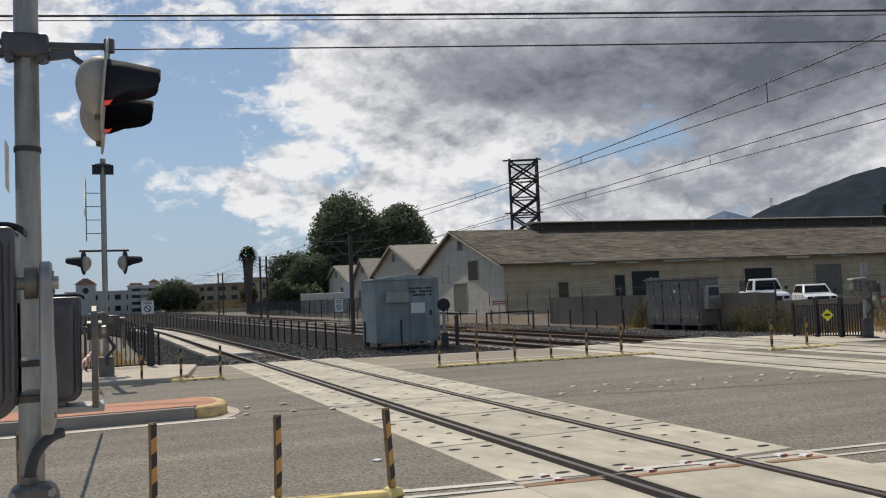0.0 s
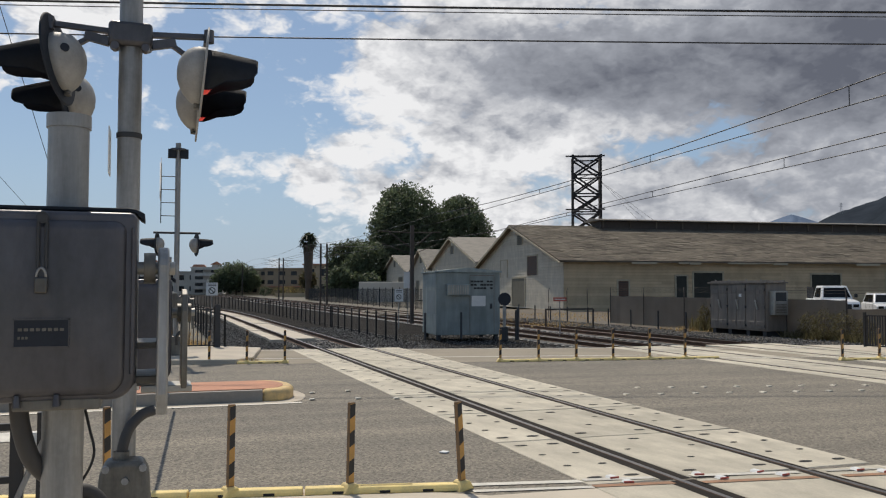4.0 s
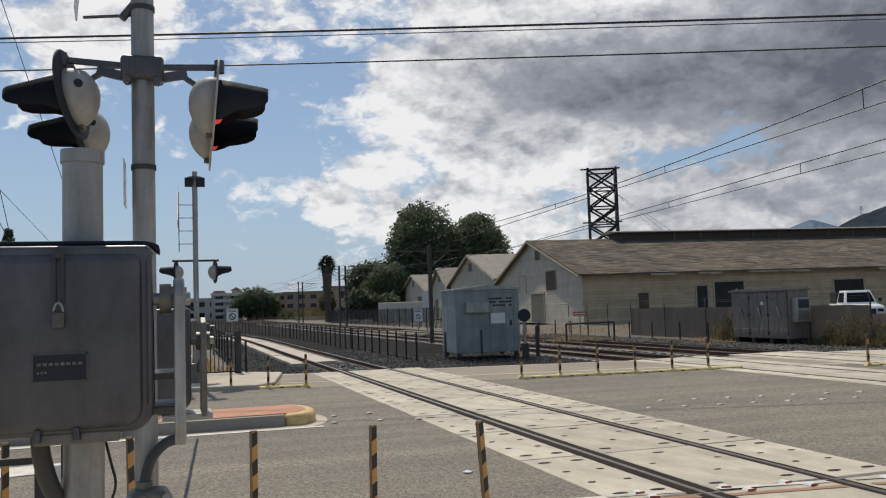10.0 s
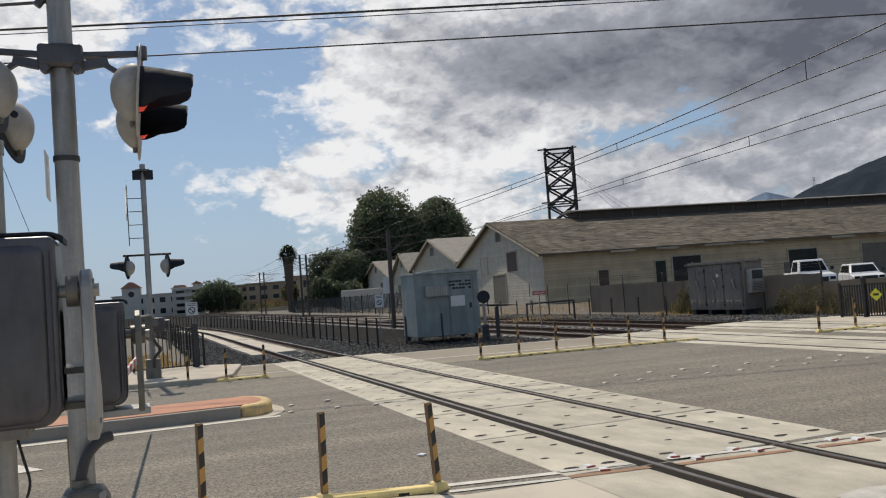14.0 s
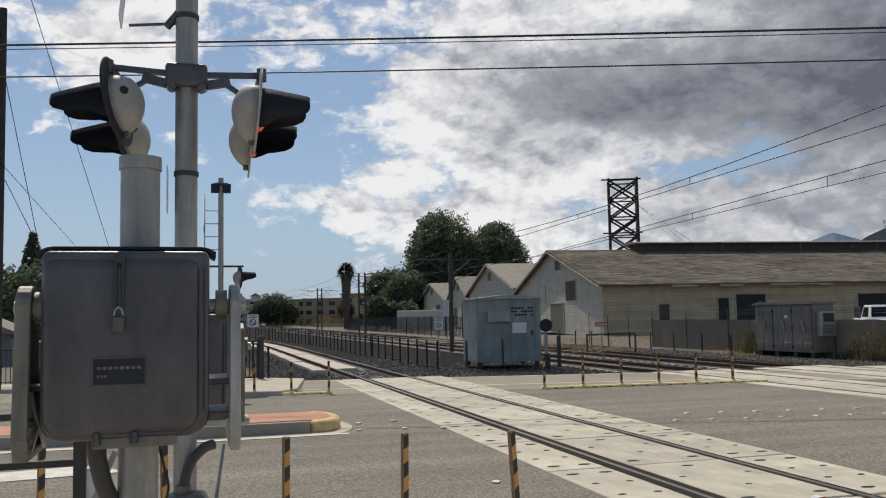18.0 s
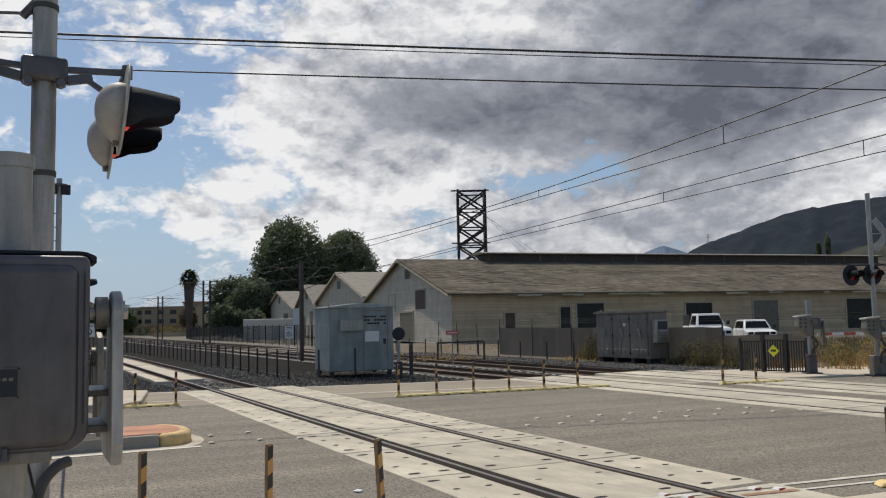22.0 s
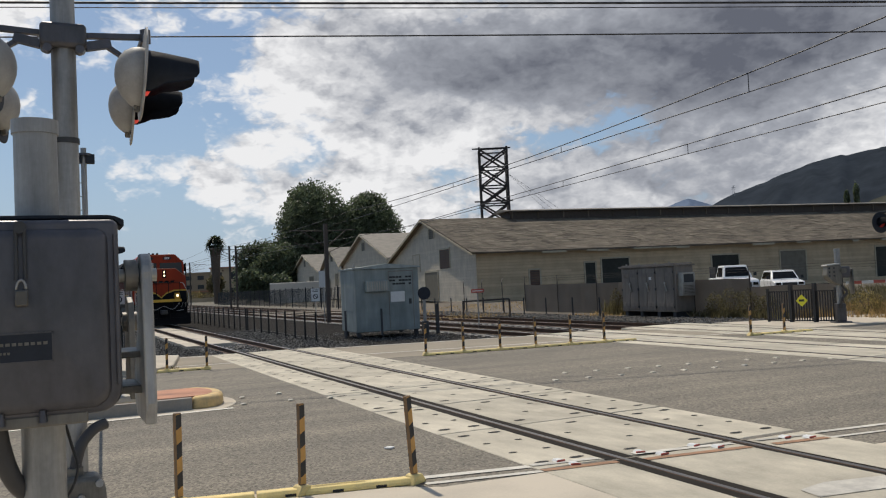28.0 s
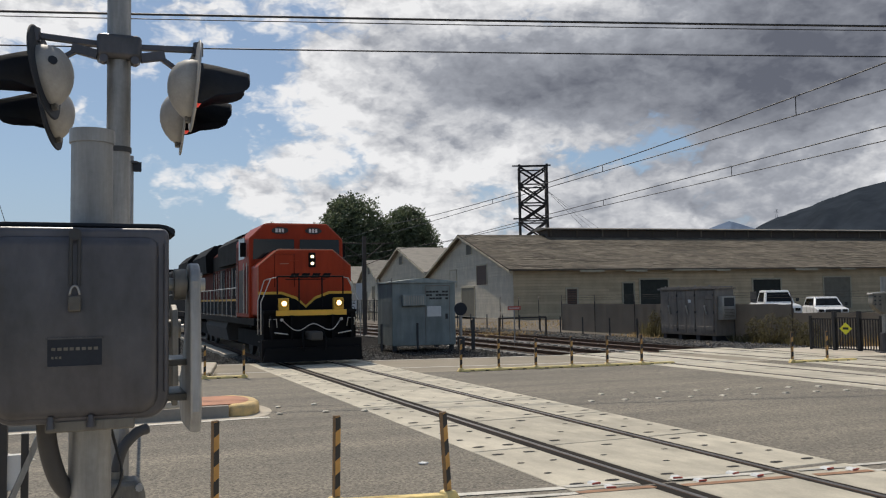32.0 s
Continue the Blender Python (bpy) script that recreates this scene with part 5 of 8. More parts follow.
def mesh_infill(root, p0, p1, h, gap=0.16, z=-0.02, w=0.02):
    """Fine uprights between the posts."""
    a, b = Vector((*p0, z)), Vector((*p1, z))
    L, bm = (b - a).length, B()
    for i in range(int(L / gap)):
        p = a + (b - a) * (i * gap / L)
        box(bm, p.x - w / 2, p.x + w / 2, p.y - w / 2, p.y + w / 2, z + 0.1, z + h * 0.93)
    part("picket_infill", bm, DARKSTEEL, root, "thin dark pickets", kind="stuff")


for x_, y_, h_, g_, n_ in ((3.75, 31.2, 1.15, 1.55, "low dark steel fence between the two railways"), (-2.9, 26.6, 1.25, 2.4, "dark steel fence along the freight track")):
    run = [(x_ + bend(q)[0], q) for q in (y_, 44, 58, 68, 78, 88, 100, 114)]
    for p_, q_ in zip(run, run[1:]):
        f_ = picket_fence("track_fence", p_, q_, h_, g_, n_, z=-0.17, group="track fences")
fence3 = picket_fence("yard_fence", (16.8, 62.0), (17.2, 130), 2.0, 2.6, "dark steel fence along the light rail")
mesh_infill(fence3, (16.8, 62.0), (17.2, 130), 2.0, 0.4, w=0.05)


def railing_gate(root, x0, y0, x1, y1, h, gap=0.12, z=0.1):
    a, b = Vector((x0, y0, z)), Vector((x1, y1, z))
    L = (b - a).length
    for p in (a, b):
        bm = B(); bar(bm, p, p + Vector((0, 0, h + 0.05)), 0.07); part("post", bm, BLACK, root)
    for r in (0.06, 0.95):
        bm = B(); bar(bm, a + Vector((0, 0, h * r)), b + Vector((0, 0, h * r)), 0.04); part("rail", bm, BLACK, root)
    bm = B(); bar(bm, (0, 0, 0), (0, 0, h * 0.9), 0.03)
    me = mesh_of("picket", bm, BLACK)
    for i in range(1, int(L / gap)):
        part("picket", me, None, root, m=Matrix.Translation(a + (b - a) * (i * gap / L) + Vector((0, 0, 0.06 * h))))


g1 = thing("side_gate", "black steel picket railing at the footway end", "fence")
railing_gate(g1, -4.9, 26.4, -3.2, 26.5, 1.2)
bm = B(); box(bm, -3.2, -3.05, 26.35, 26.55, 0.1, 1.4); part("end_post", bm, DARKSTEEL, g1, "thick dark end post")
g2 = thing("pedestrian_gate", "black steel pedestrian swing gate with yellow diamond sign", "gate")
railing_gate(g2, 16.8, 21.75, 17.0, 20.95, 1.08, 0.085, z=0.0)
railing_gate(g2, 17.0, 20.95, 17.25, 20.2, 1.12, 0.085, z=0.0)
railing_gate(g2, 17.25, 20.2, 17.45, 19.55, 1.08, 0.085, z=0.0)
for (x, y) in ((17.0, 20.95), (17.25, 20.2)):
    bm = B(); bar(bm, (x, y, 0), (x, y, 1.28), 0.11); part("gate_post", bm, BLACK, g2, "thick black gate post")
bm = B(); prism(bm, [(-0.2, 0), (0, -0.2), (0.2, 0), (0, 0.2)], -0.006, 0.006)
dm = part("diamond_sign", bm, SIGNYELLOW, g2, "yellow diamond sign", pose(17.06, 20.56, 0.72, 0, 0, -73))
bm = B(); box(bm, -0.09, 0.09, -0.008, 0.008, -0.03, 0.04); part("pictogram", bm, BLACK, dm)


def screen_fence():
    """A wire fence with tan wind screen, dark posts and leaning barbed-wire arms, before the yard."""
    root = thing("screen_fence", "chain link fence with faded tan screen and leaning wire arms", "fence")
    pts = [(19.05, 42.0), (19.0, 38.5), (19.05, 35.0), (19.0, 31.5), (19.05, 28.0), (19.0, 24.8), (21.0, 22.3), (25.0, 20.4), (32.0, 18.0)]
    for i, (a, b) in enumerate(zip(pts, pts[1:])):
        va, vb = Vector((*a, 0)), Vector((*b, 0))
        q = (vb - va)
        bm = B(); nrm = Vector((-q.y, q.x, 0)).normalized() * 0.01
        k = 10
        top = [(1.47 if i < 5 else 1.15) + 0.04 * noise.noise(Vector((i * 3 + j * 0.4, 0, 0))) for j in range(k + 1)]
        lo, hi = [], []
        for j in range(k + 1):
            p = va + q * (j / k)
            wob = nrm * 4 * noise.noise(Vector((i * 7 + j * 0.9, 1, 0)))
            lo.append(bm.verts.new(p + wob)); hi.append(bm.verts.new(p + wob + Vector((0, 0, top[j]))))
        for j in range(k):
            bm.faces.new((lo[j], lo[j + 1], hi[j + 1], hi[j]))
        bmesh.ops.solidify(bm, geom=bm.faces[:], thickness=0.01)
        if i < 6:
            part("screen", bm, MESH, root, "faded tan mesh screen")
        else:
            bm.free()
        bm = B(); rod(bm, va + Vector((0, 0, 0)), va + Vector((0, 0, 1.62)), 0.03, n=8); rod(bm, va + Vector((0, 0, 1.6)), va + Vector((0.12, 0.2, 1.95)), 0.018, n=6)
        part("post", bm, BROWNSTEEL, root)
    for x, y in ((19.0, 44.6), (19.1, 47.4), (19.3, 50.4)):
        bm = B(); tube(bm, curve_pts([(x, y, 0), (x, y, 1.5), (x + 0.05, y + 0.1, 1.75), (x + 0.2, y + 0.3, 1.92)]), 0.025, 8)
        part("post", bm, BROWNSTEEL, root)
    for z in (1.72, 1.82, 1.92):
        bm = B()
        for a, b in zip(pts, pts[1:]):
            rod(bm, (a[0] + 0.08, a[1] + 0.1, z), (b[0] + 0.08, b[1] + 0.1, z), 0.004, n=4, caps=False)
        part("barbed_wire", bm, BROWNSTEEL, root)


screen_fence()
for i in range(10):
    x, y = 17.5 + 0.05 * math.sin(i * 2.1), 32.6 + 2.3 * i
    bm = B(); bar(bm, (x, y, -0.03), (x, y, 0.85), 0.06); soften(bm, 0.008, 1)
    solid("guard_post", bm, DARKSTEEL, "short dark steel post on the gravel verge", "post", "guard posts")
bm = B(); bar(bm, (13.3, 38.2, 0.0), (13.3, 38.2, 0.9), 0.07); bar(bm, (15.2, 36.9, 0.0), (15.2, 36.9, 0.9), 0.07); bar(bm, (13.3, 38.2, 0.85), (15.2, 36.9, 0.9), 0.08)
solid("barrier_rail", bm, BROWNSTEEL, "low brown steel barrier rail on two posts", "barrier")


# ---- warehouses ----
GD, LD = Vector((0.12, 1, 0)).normalized(), Vector((1, -0.12, 0)).normalized()


def gabled_shed(name, corner, width, eave, ridge, length, label, wall, roof, big=False):
    """A gabled shed: the gable faces the railway, the long eave runs away from it."""
    ang = math.degrees(math.atan2(LD.y, LD.x))
    root = thing(name, label, "warehouse", "warehouses", m=pose(corner[0], corner[1], -0.05, 0, 0, ang))
    half = width / 2
    # local: x along the long wall, y along the gable
    bm = B()
    prism(bm, [(0, 0), (width, 0), (width, eave), (half, ridge), (0, eave)], 0, 0.2, "yz")
    part("gable_wall", bm, wall, root, "weathered pale boarded gable")
    bm = B(); box(bm, 0, length, 0, 0.2, 0, eave)
    part("long_wall", bm, SIDING if big else wall, root, "cream boarded long wall")
    bm = B(); box(bm, 0, length, width - 0.2, width, 0, eave); prism(bm, [(0, 0), (width, 0), (width, eave), (half, ridge), (0, eave)], length - 0.2, length, "yz")
    part("back_wall", bm, wall, root)
    # boards as real laps
    k = int(eave / 0.26)
    bm = B()
    for i in range(k):
        z = 0.26 * i
        x = 0.0
        while x < length:
            x1 = min(length, x + random.uniform(5, 14))
            prism(bm, [(-0.058, z), (0, z), (0, z + 0.222), (-0.03, z + 0.222)], x, x1, "yz")
            x = x1
    part("siding", bm, SIDING if big else wall, root, "lapped boards", kind="stuff")
    bm = B()
    for i in range(int(ridge / 0.26)):
        z = 0.26 * i
        t = 0 if z < eave else (z + 0.26 - eave) / (ridge - eave) * half
        x = t
        while t < half - 0.2 and x < width - t - 0.1:
            x1 = min(width - t, x + random.uniform(4, 9))
            prism(bm, [(-0.058, z), (0, z), (0, z + 0.222), (-0.03, z + 0.222)], x, x1)
            x = x1
    part("siding", bm, wall, root, "lapped boards", kind="stuff")
    over = 0.7
    rise = (ridge - eave) / half
    for s in (0, 1):
        bm = B()
        pts = [(-over, eave - over * rise), (half, ridge), (half, ridge + 0.14), (-over, eave - over * rise + 0.14)]
        if s:
            pts = [(width - u, v) for u, v in pts]
        prism(bm, pts, -0.6, length + 0.4, "yz")
        rf = part("roof", bm, roof, root, "weathered grey-brown shingle roof")
        if big and not s:
            # shingle courses with a ragged lower edge
            sh = B()
            rows = 34
            for r in range(rows):
                y0 = -over + (half + over) * r / rows
                x = -0.6
                while x < length + 0.3:
                    wdt = random.uniform(0.35, 1.0)
                    x1 = min(x + wdt, length + 0.4)
                    dy = random.uniform(-0.06, 0.06)
                    za = eave + (y0 + dy) * rise + 0.145 + random.uniform(0.008, 0.04)
                    y1 = y0 + (half + over) / rows
                    zb = eave + y1 * rise + 0.145
                    vs = [sh.verts.new(c) for c in ((x, y0 + dy, za), (x1 - 0.02, y0 + dy, za), (x1 - 0.02, y1, zb), (x, y1, zb), (x, y0 + dy, za - 0.05), (x1 - 0.02, y0 + dy, za - 0.05))]
                    sh.faces.new(vs[:4]); sh.faces.new((vs[0], vs[4], vs[5], vs[1]))
                    x = x1
            part("shingles", sh, SHINGLE, rf, "ragged shingle courses", kind="stuff")
        bm = B()
        pr = [(-over, eave - over * rise - 0.14), (half, ridge - 0.16), (half, ridge + 0.02), (-over, eave - over * rise + 0.02)]
        if s:
            pr = [(width - u, v) for u, v in pr]
        prism(bm, pr, -0.66, -0.58, "yz")
        part("bargeboard", bm, TRIM, root, "pale bargeboard")
    return root


def opening(root, wall, u0, u1, z0, z1, material, label, name="door", shutter=False):
    """A framed opening with its leaf set back; wall is 'gable' or 'long'; u runs along that wall."""
    fr = B()
    t, out = 0.14, 0.11
    def bx(bm, a, b, c, d, n0, n1):
        if wall == "gable":
            box(bm, n0, n1, a, b, c, d)
        else:
            box(bm, a, b, n0, n1, c, d)
    bx(fr, u0 - t, u0, z0, z1 + t, -out, 0.02); bx(fr, u1, u1 + t, z0, z1 + t, -out, 0.02); bx(fr, u0, u1, z1, z1 + t, -out, 0.02)
    w = part(name, fr, TRIM, root, label)
    lf = B(); bx(lf, u0, u1, z0, z1, -0.075, 0.0)
    leaf = part("leaf", lf, material, w, "")
    if shutter:
        sl = B()
        k = int((z1 - z0) / 0.2)
        for i in range(k):
            z = z0 + (z1 - z0) * (i + 0.2) / k
            bx(sl, u0 + 0.06, u1 - 0.06, z, z + 0.05, -0.095, -0.075)
        part("slats", sl, BLACK, w, "")
    return w


C1 = (28.6, 66.8)
shed1 = gabled_shed("packing_house", C1, 30.0, 4.4, 8.4, 66.0, "long cream boarded packing house with weathered shingle roof", SIDINGWHITE, SHINGLE, True)
opening(shed1, "gable", 7.2, 10.3, 3.2, 5.05, WOODDARK, "brown shuttered gable window", "window", True)
opening(shed1, "gable", 11.2, 15.6, 0.1, 2.95, GREYDOOR, "large pale loading door")
opening(shed1, "gable", 12.0, 13.7, 6.35, 7.35, GREYDOOR, "small louvred attic vent", "vent", True)
opening(shed1, "gable", 17.5, 20.0, 3.1, 4.9, SIDINGWHITE, "boarded-up gable window", "window")
opening(shed1, "long", 5.0, 5.95, 1.2, 2.6, WOODDARK, "brown shuttered window", "window", True)
opening(shed1, "long", 10.5, 11.5, 0.4, 3.05, DARKDOOR, "narrow dark doorway")
opening(shed1, "long", 12.2, 15.0, 0.4, 3.35, DARKDOOR, "dark green loading door")
opening(shed1, "long", 24.0, 27.0, 0.4, 3.25, DARKDOOR, "dark loading door")
opening(shed1, "long", 31.9, 34.9, 0.4, 3.4, GREYDOOR, "weathered grey-green loading door")
opening(shed1, "long", 43.7, 47.4, 0.4, 3.45, DARKDOOR, "dark loading door")
opening(shed1, "long", 56.0, 59.0, 0.4, 3.4, GREYDOOR, "weathered loading door")


def ridge_monitor():
    """The raised vent that runs along the ridge, with small uprights under a thin lid."""
    bm = B(); box(bm, 9.0, 62.8, 13.7, 16.3, 7.7, 9.05)
    part("monitor_wall", bm, BROWNSTEEL, shed1, "dark ridge vent wall")
    bm = B(); prism(bm, [(13.1, 9.02), (16.9, 9.02), (16.9, 9.1), (15.0, 9.35), (13.1, 9.1)], 8.4, 63.3, "yz")
    part("monitor_roof", bm, PALEROOF, shed1, "thin pale ridge vent lid")
    bm = B()
    for i in range(18):
        box(bm, 9.2 + i * 3.0, 9.35 + i * 3.0, 13.62, 13.7, 8.3, 9.0)
    part("monitor_posts", bm, SHINGLE, shed1, "small pale uprights", kind="stuff")


ridge_monitor()
x_ = -0.3
while x_ < 65:
    w_ = random.uniform(0.8, 3.4)
    if random.random() < 0.45:
        bm = B(); box(bm, x_, x_ + w_ - 0.05, -0.78, -0.7, 4.12 + random.uniform(-0.06, 0.04), 4.25); part("eave_board", bm, TRIM, shed1, "weathered eave board")
    x_ += w_
for name_, c_, w_, e_, r_ in (("warehouse", (32.2, 96.8), 29.5, 5.2, 8.9), ("warehouse", (35.8, 127.0), 17.0, 5.0, 8.3), ("warehouse", (37.5, 144.9), 34.0, 4.8, 8.3)):
    s_ = gabled_shed(name_, c_, w_, e_, r_, 36.0, "pale boarded gabled warehouse with light roof", SIDINGWHITE, PALEROOF)
    opening(s_, "gable", w_ / 2 - 1.0, w_ / 2 + 1.0, r_ - 2.2, r_ - 1.1, GREYDOOR, "small louvred attic vent", "vent", True)
    opening(s_, "gable", w_ * 0.2, w_ * 0.35, 2.0, 4.0, GREYDOOR, "shuttered window", "window")
    opening(s_, "gable", w_ * 0.6, w_ * 0.75, 0.2, 3.2, GREYDOOR, "loading door")


def lattice_tower():
    root = thing("lattice_tower", "dark square lattice tower with crossed braces behind the roofs", "tower", m=pose(47.5, 98.0, 0, 0, 0, -26))
    h, w = 18.9, 1.75
    for sx in (-1, 1):
        for sy in (-1, 1):
            bm = B(); bar(bm, (sx * w, sy * w, 0), (sx * w, sy * w, h), 0.28); part("leg", bm, TOWERSTEEL, root)
    levels = [0, 4.6, 9.2, 11.6, 13.9, 16.3, h - 0.3]
    for z in levels:
        for a, b in (((-w, -w), (w, -w)), ((w, -w), (w, w)), ((w, w), (-w, w)), ((-w, w), (-w, -w))):
            bm = B(); bar(bm, (*a, z), (*b, z), 0.16); part("girt", bm, TOWERSTEEL, root)
    for z0, z1 in zip(levels, levels[1:]):
        for a, b in (((-w, -w), (w, -w)), ((w, -w), (w, w)), ((w, w), (-w, w)), ((-w, w), (-w, -w))):
            bm = B(); bar(bm, (*a, z0), (*b, z1), 0.22); bar(bm, (*b, z0), (*a, z1), 0.22); part("brace", bm, TOWERSTEEL, root)
    for z in (11.9, h - 0.2):
        bm = B(); bar(bm, (-w - 0.9, -w, z), (w + 0.5, -w, z), 0.16); part("ledge", bm, TOWERSTEEL, root)
    for i in range(3):
        bm = B(); rod(bm, (w, w, 16), (w + 14 + 4 * i, w + 6 * (i - 1), 0.0), 0.015, n=4, caps=False); part("guy_wire", bm, DARKSTEEL, root)


lattice_tower()


# ---- far signals ----
def cast_drive(root, x, y, z, s=1):
    """A cast gate drive beside its mast: tapered case with bolts, lid, dark gearbox, hubs and hanging weights."""
    bm = B()
    prism(bm, [(x - 0.4, z + 0.3), (x - 0.36, z + 0.62), (x - 0.05, z + 0.66), (x + 0.06, z + 0.6), (x + 0.06, z + 0.02), (x - 0.1, z), (x - 0.3, z + 0.16)], y - 0.26, y + 0.18)
    soften(bm, 0.045, 3)
    case = part("gate_case", bm, CASTGREY, root, "grey cast gate drive case")
    bm = B(); prism(bm, [(x - 0.42, z + 0.6), (x + 0.02, z + 0.64), (x + 0.02, z + 0.69), (x - 0.4, z + 0.65)], y - 0.29, y + 0.2); soften(bm, 0.012, 1)
    part("lid", bm, ALULIGHT, case, "pale case lid")
    for i in range(3):
        for k in range(2):
            bm = B(); rod(bm, (x - 0.32 + k * 0.14, y - 0.27, z + 0.3 + i * 0.12), (x - 0.32 + k * 0.14, y - 0.285, z + 0.3 + i * 0.12), 0.03, n=8); part("bolt", bm, DARKSTEEL, case)
    bm = B(); box(bm, x - 0.02, x + 0.34, y - 0.2, y + 0.16, z + 0.22, z + 0.58); soften(bm, 0.04, 2)
    part("gearbox", bm, ALU, root, "dark gearbox")
    bm = B(); rod(bm, (x + 0.3, y, z + 0.42), (x + 0.46, y, z + 0.42), 0.1, n=16); part("hub", bm, CASTGREY, root, "cast hub")
    bm = B(); rod(bm, (x + 0.1, y - 0.2, z + 0.45), (x + 0.1, y - 0.32, z + 0.45), 0.09, n=14)
    part("hub", bm, CASTGREY, root, "cast hub")
    bm = B(); prism(bm, [(y - 0.1, z + 0.5), (y + 0.1, z + 0.52), (y + 0.18, z - 0.1), (y + 0.1, z - 0.3), (y - 0.14, z - 0.28), (y - 0.16, z + 0.1)], x + 0.4, x + 0.45, "yz"); soften(bm, 0.012, 1)
    part("counterweight", bm, CASTGREY, root, "hanging weight")
    bm = B(); tube(bm, curve_pts([(x + 0.02, y - 0.16, z + 0.1), (x + 0.1, y - 0.2, z - 0.1), (x + 0.2, y - 0.18, z - 0.25), (x + 0.04, y - 0.16, z - 0.45), (x + 0.02, y - 0.14, z - 0.7)]), 0.04, 10)
    part("conduit", bm, HOSE, root, "dark bent conduit")


def far_signal(x, y, label, rz=0.0, heads=((-0.55, 60), (0.55, -60)), lit=False, top=5.75):
    root = thing("crossing_signal", label, "railway signal", m=pose(x, y, 0, 0, 0, rz))
    bm = B(); rod(bm, (0, 0, 0), (0, 0, top), 0.07, n=16); part("mast", bm, GALV, root)
    bm = B(); rod(bm, (-0.6, 0, 3.35), (0.6, 0, 3.35), 0.03, n=8); part("crossarm", bm, DARKSTEEL, root)
    for hx, yaw in heads:
        u = part("flasher_head", disc_mesh, None, root, "black round backplate", pose(hx, 0, 3.05, 0, 0, yaw))
        part("housing", housing_mesh, None, u); part("hood", hood_mesh, None, u)
        if lit:
            bm = B(); lathe(bm, [(-0.006, 0.15), (-0.03, 0.13), (-0.045, 0.02)], 20)
            part("lens", bm, SIGNALRED, u, "lit red lens")
        else:
            part("lens", lens_mesh, None, u)
    bm = B(); box(bm, -0.19, 0.19, -0.19, 0.19, 0.04, 0.62); soften(bm, 0.03, 2); part("base", bm, CASTGREY, root, "cast pedestal")
    for q in (-0.23, 0.23):
        bm = B(); rod(bm, (q, -0.23, 0.05), (q, -0.23, 0.13), 0.025, n=8); part("anchor_bolt", bm, ALULIGHT, root)
    cast_drive(root, 0.0, -0.05, 1.1)
    bm = B(); box(bm, -0.29, 0.29, -0.29, 0.29, 0, 0.05); part("base_plate", bm, DARKSTEEL, root)
    return root


m2 = far_signal(-4.39, 23.6, "galvanised crossing signal mast with crossbuck and side lights", 0, ((-0.5, -103), (0.5, 101)))
bm = B(); rod(bm, (0, 0, 5.55), (0, 0, 5.6), 0.2, n=14); part("cap_bracket", bm, ALU, m2)
bm = B(); box(bm, -0.26, -0.05, -0.1, 0.1, 5.35, 5.58); box(bm, 0.05, 0.26, -0.1, 0.1, 5.35, 5.58); part("bell", bm, PLASTICBLACK, m2, "dark bell and lamp unit")
bm = B()
for z in (3.8, 4.15, 4.5, 4.85):
    rod(bm, (0, 0, z), (-0.42, 0, z), 0.012, n=6)
rod(bm, (-0.42, 0, 3.6), (-0.42, 0, 5.2), 0.012, n=6)
part("sign_bracket", bm, DARKSTEEL, m2)
bm = B(); bar(bm, (-0.45, -0.5, 4.3), (-0.45, 0.5, 5.2), 0.02, 0.22); bar(bm, (-0.43, 0.5, 4.3), (-0.43, -0.5, 5.2), 0.02, 0.22); part("crossbuck", bm, SIGNWHITE, m2, "crossbuck boards seen edge-on")
m3 = far_signal(18.0, 17.45, "galvanised crossing signal mast with lit red flashers and crossbuck", -30, ((-0.62, 22), (0.0, 10), (0.62, 100)), True, 5.55)
bm = B(); bar(bm, (0.16, 0, 3.8), (0.84, 0, 4.75), 0.02, 0.2); bar(bm, (0.16, 0.03, 4.75), (0.84, 0.03, 3.8), 0.02, 0.2); rod(bm, (0, 0, 4.3), (0.5, 0, 4.3), 0.015, n=6); part("crossbuck", bm, GALV, m3, "crossbuck boards from behind")
g4 = thing("crossing_gate", "galvanised post with gate drive case beside the pedestrian gate", "crossing gate", m=pose(17.33, 19.3, 0, 0, 0, -30))
bm = B(); rod(bm, (0, 0, 0), (0, 0, 2.35), 0.09, n=14); part("post", bm, GALV, g4)
cast_drive(g4, -0.05, -0.05, 1.2)
bm = B(); box(bm, -0.26, 0.26, -0.26, 0.26, 0, 0.06); box(bm, -0.14, 0.14, -0.14, 0.14, 0.06, 0.62); soften(bm, 0.02, 1); part("base", bm, ALU, g4)
gate_arm(g4, (0.3, 0.2, 1.25), (7.5, 1.5, 1.25))


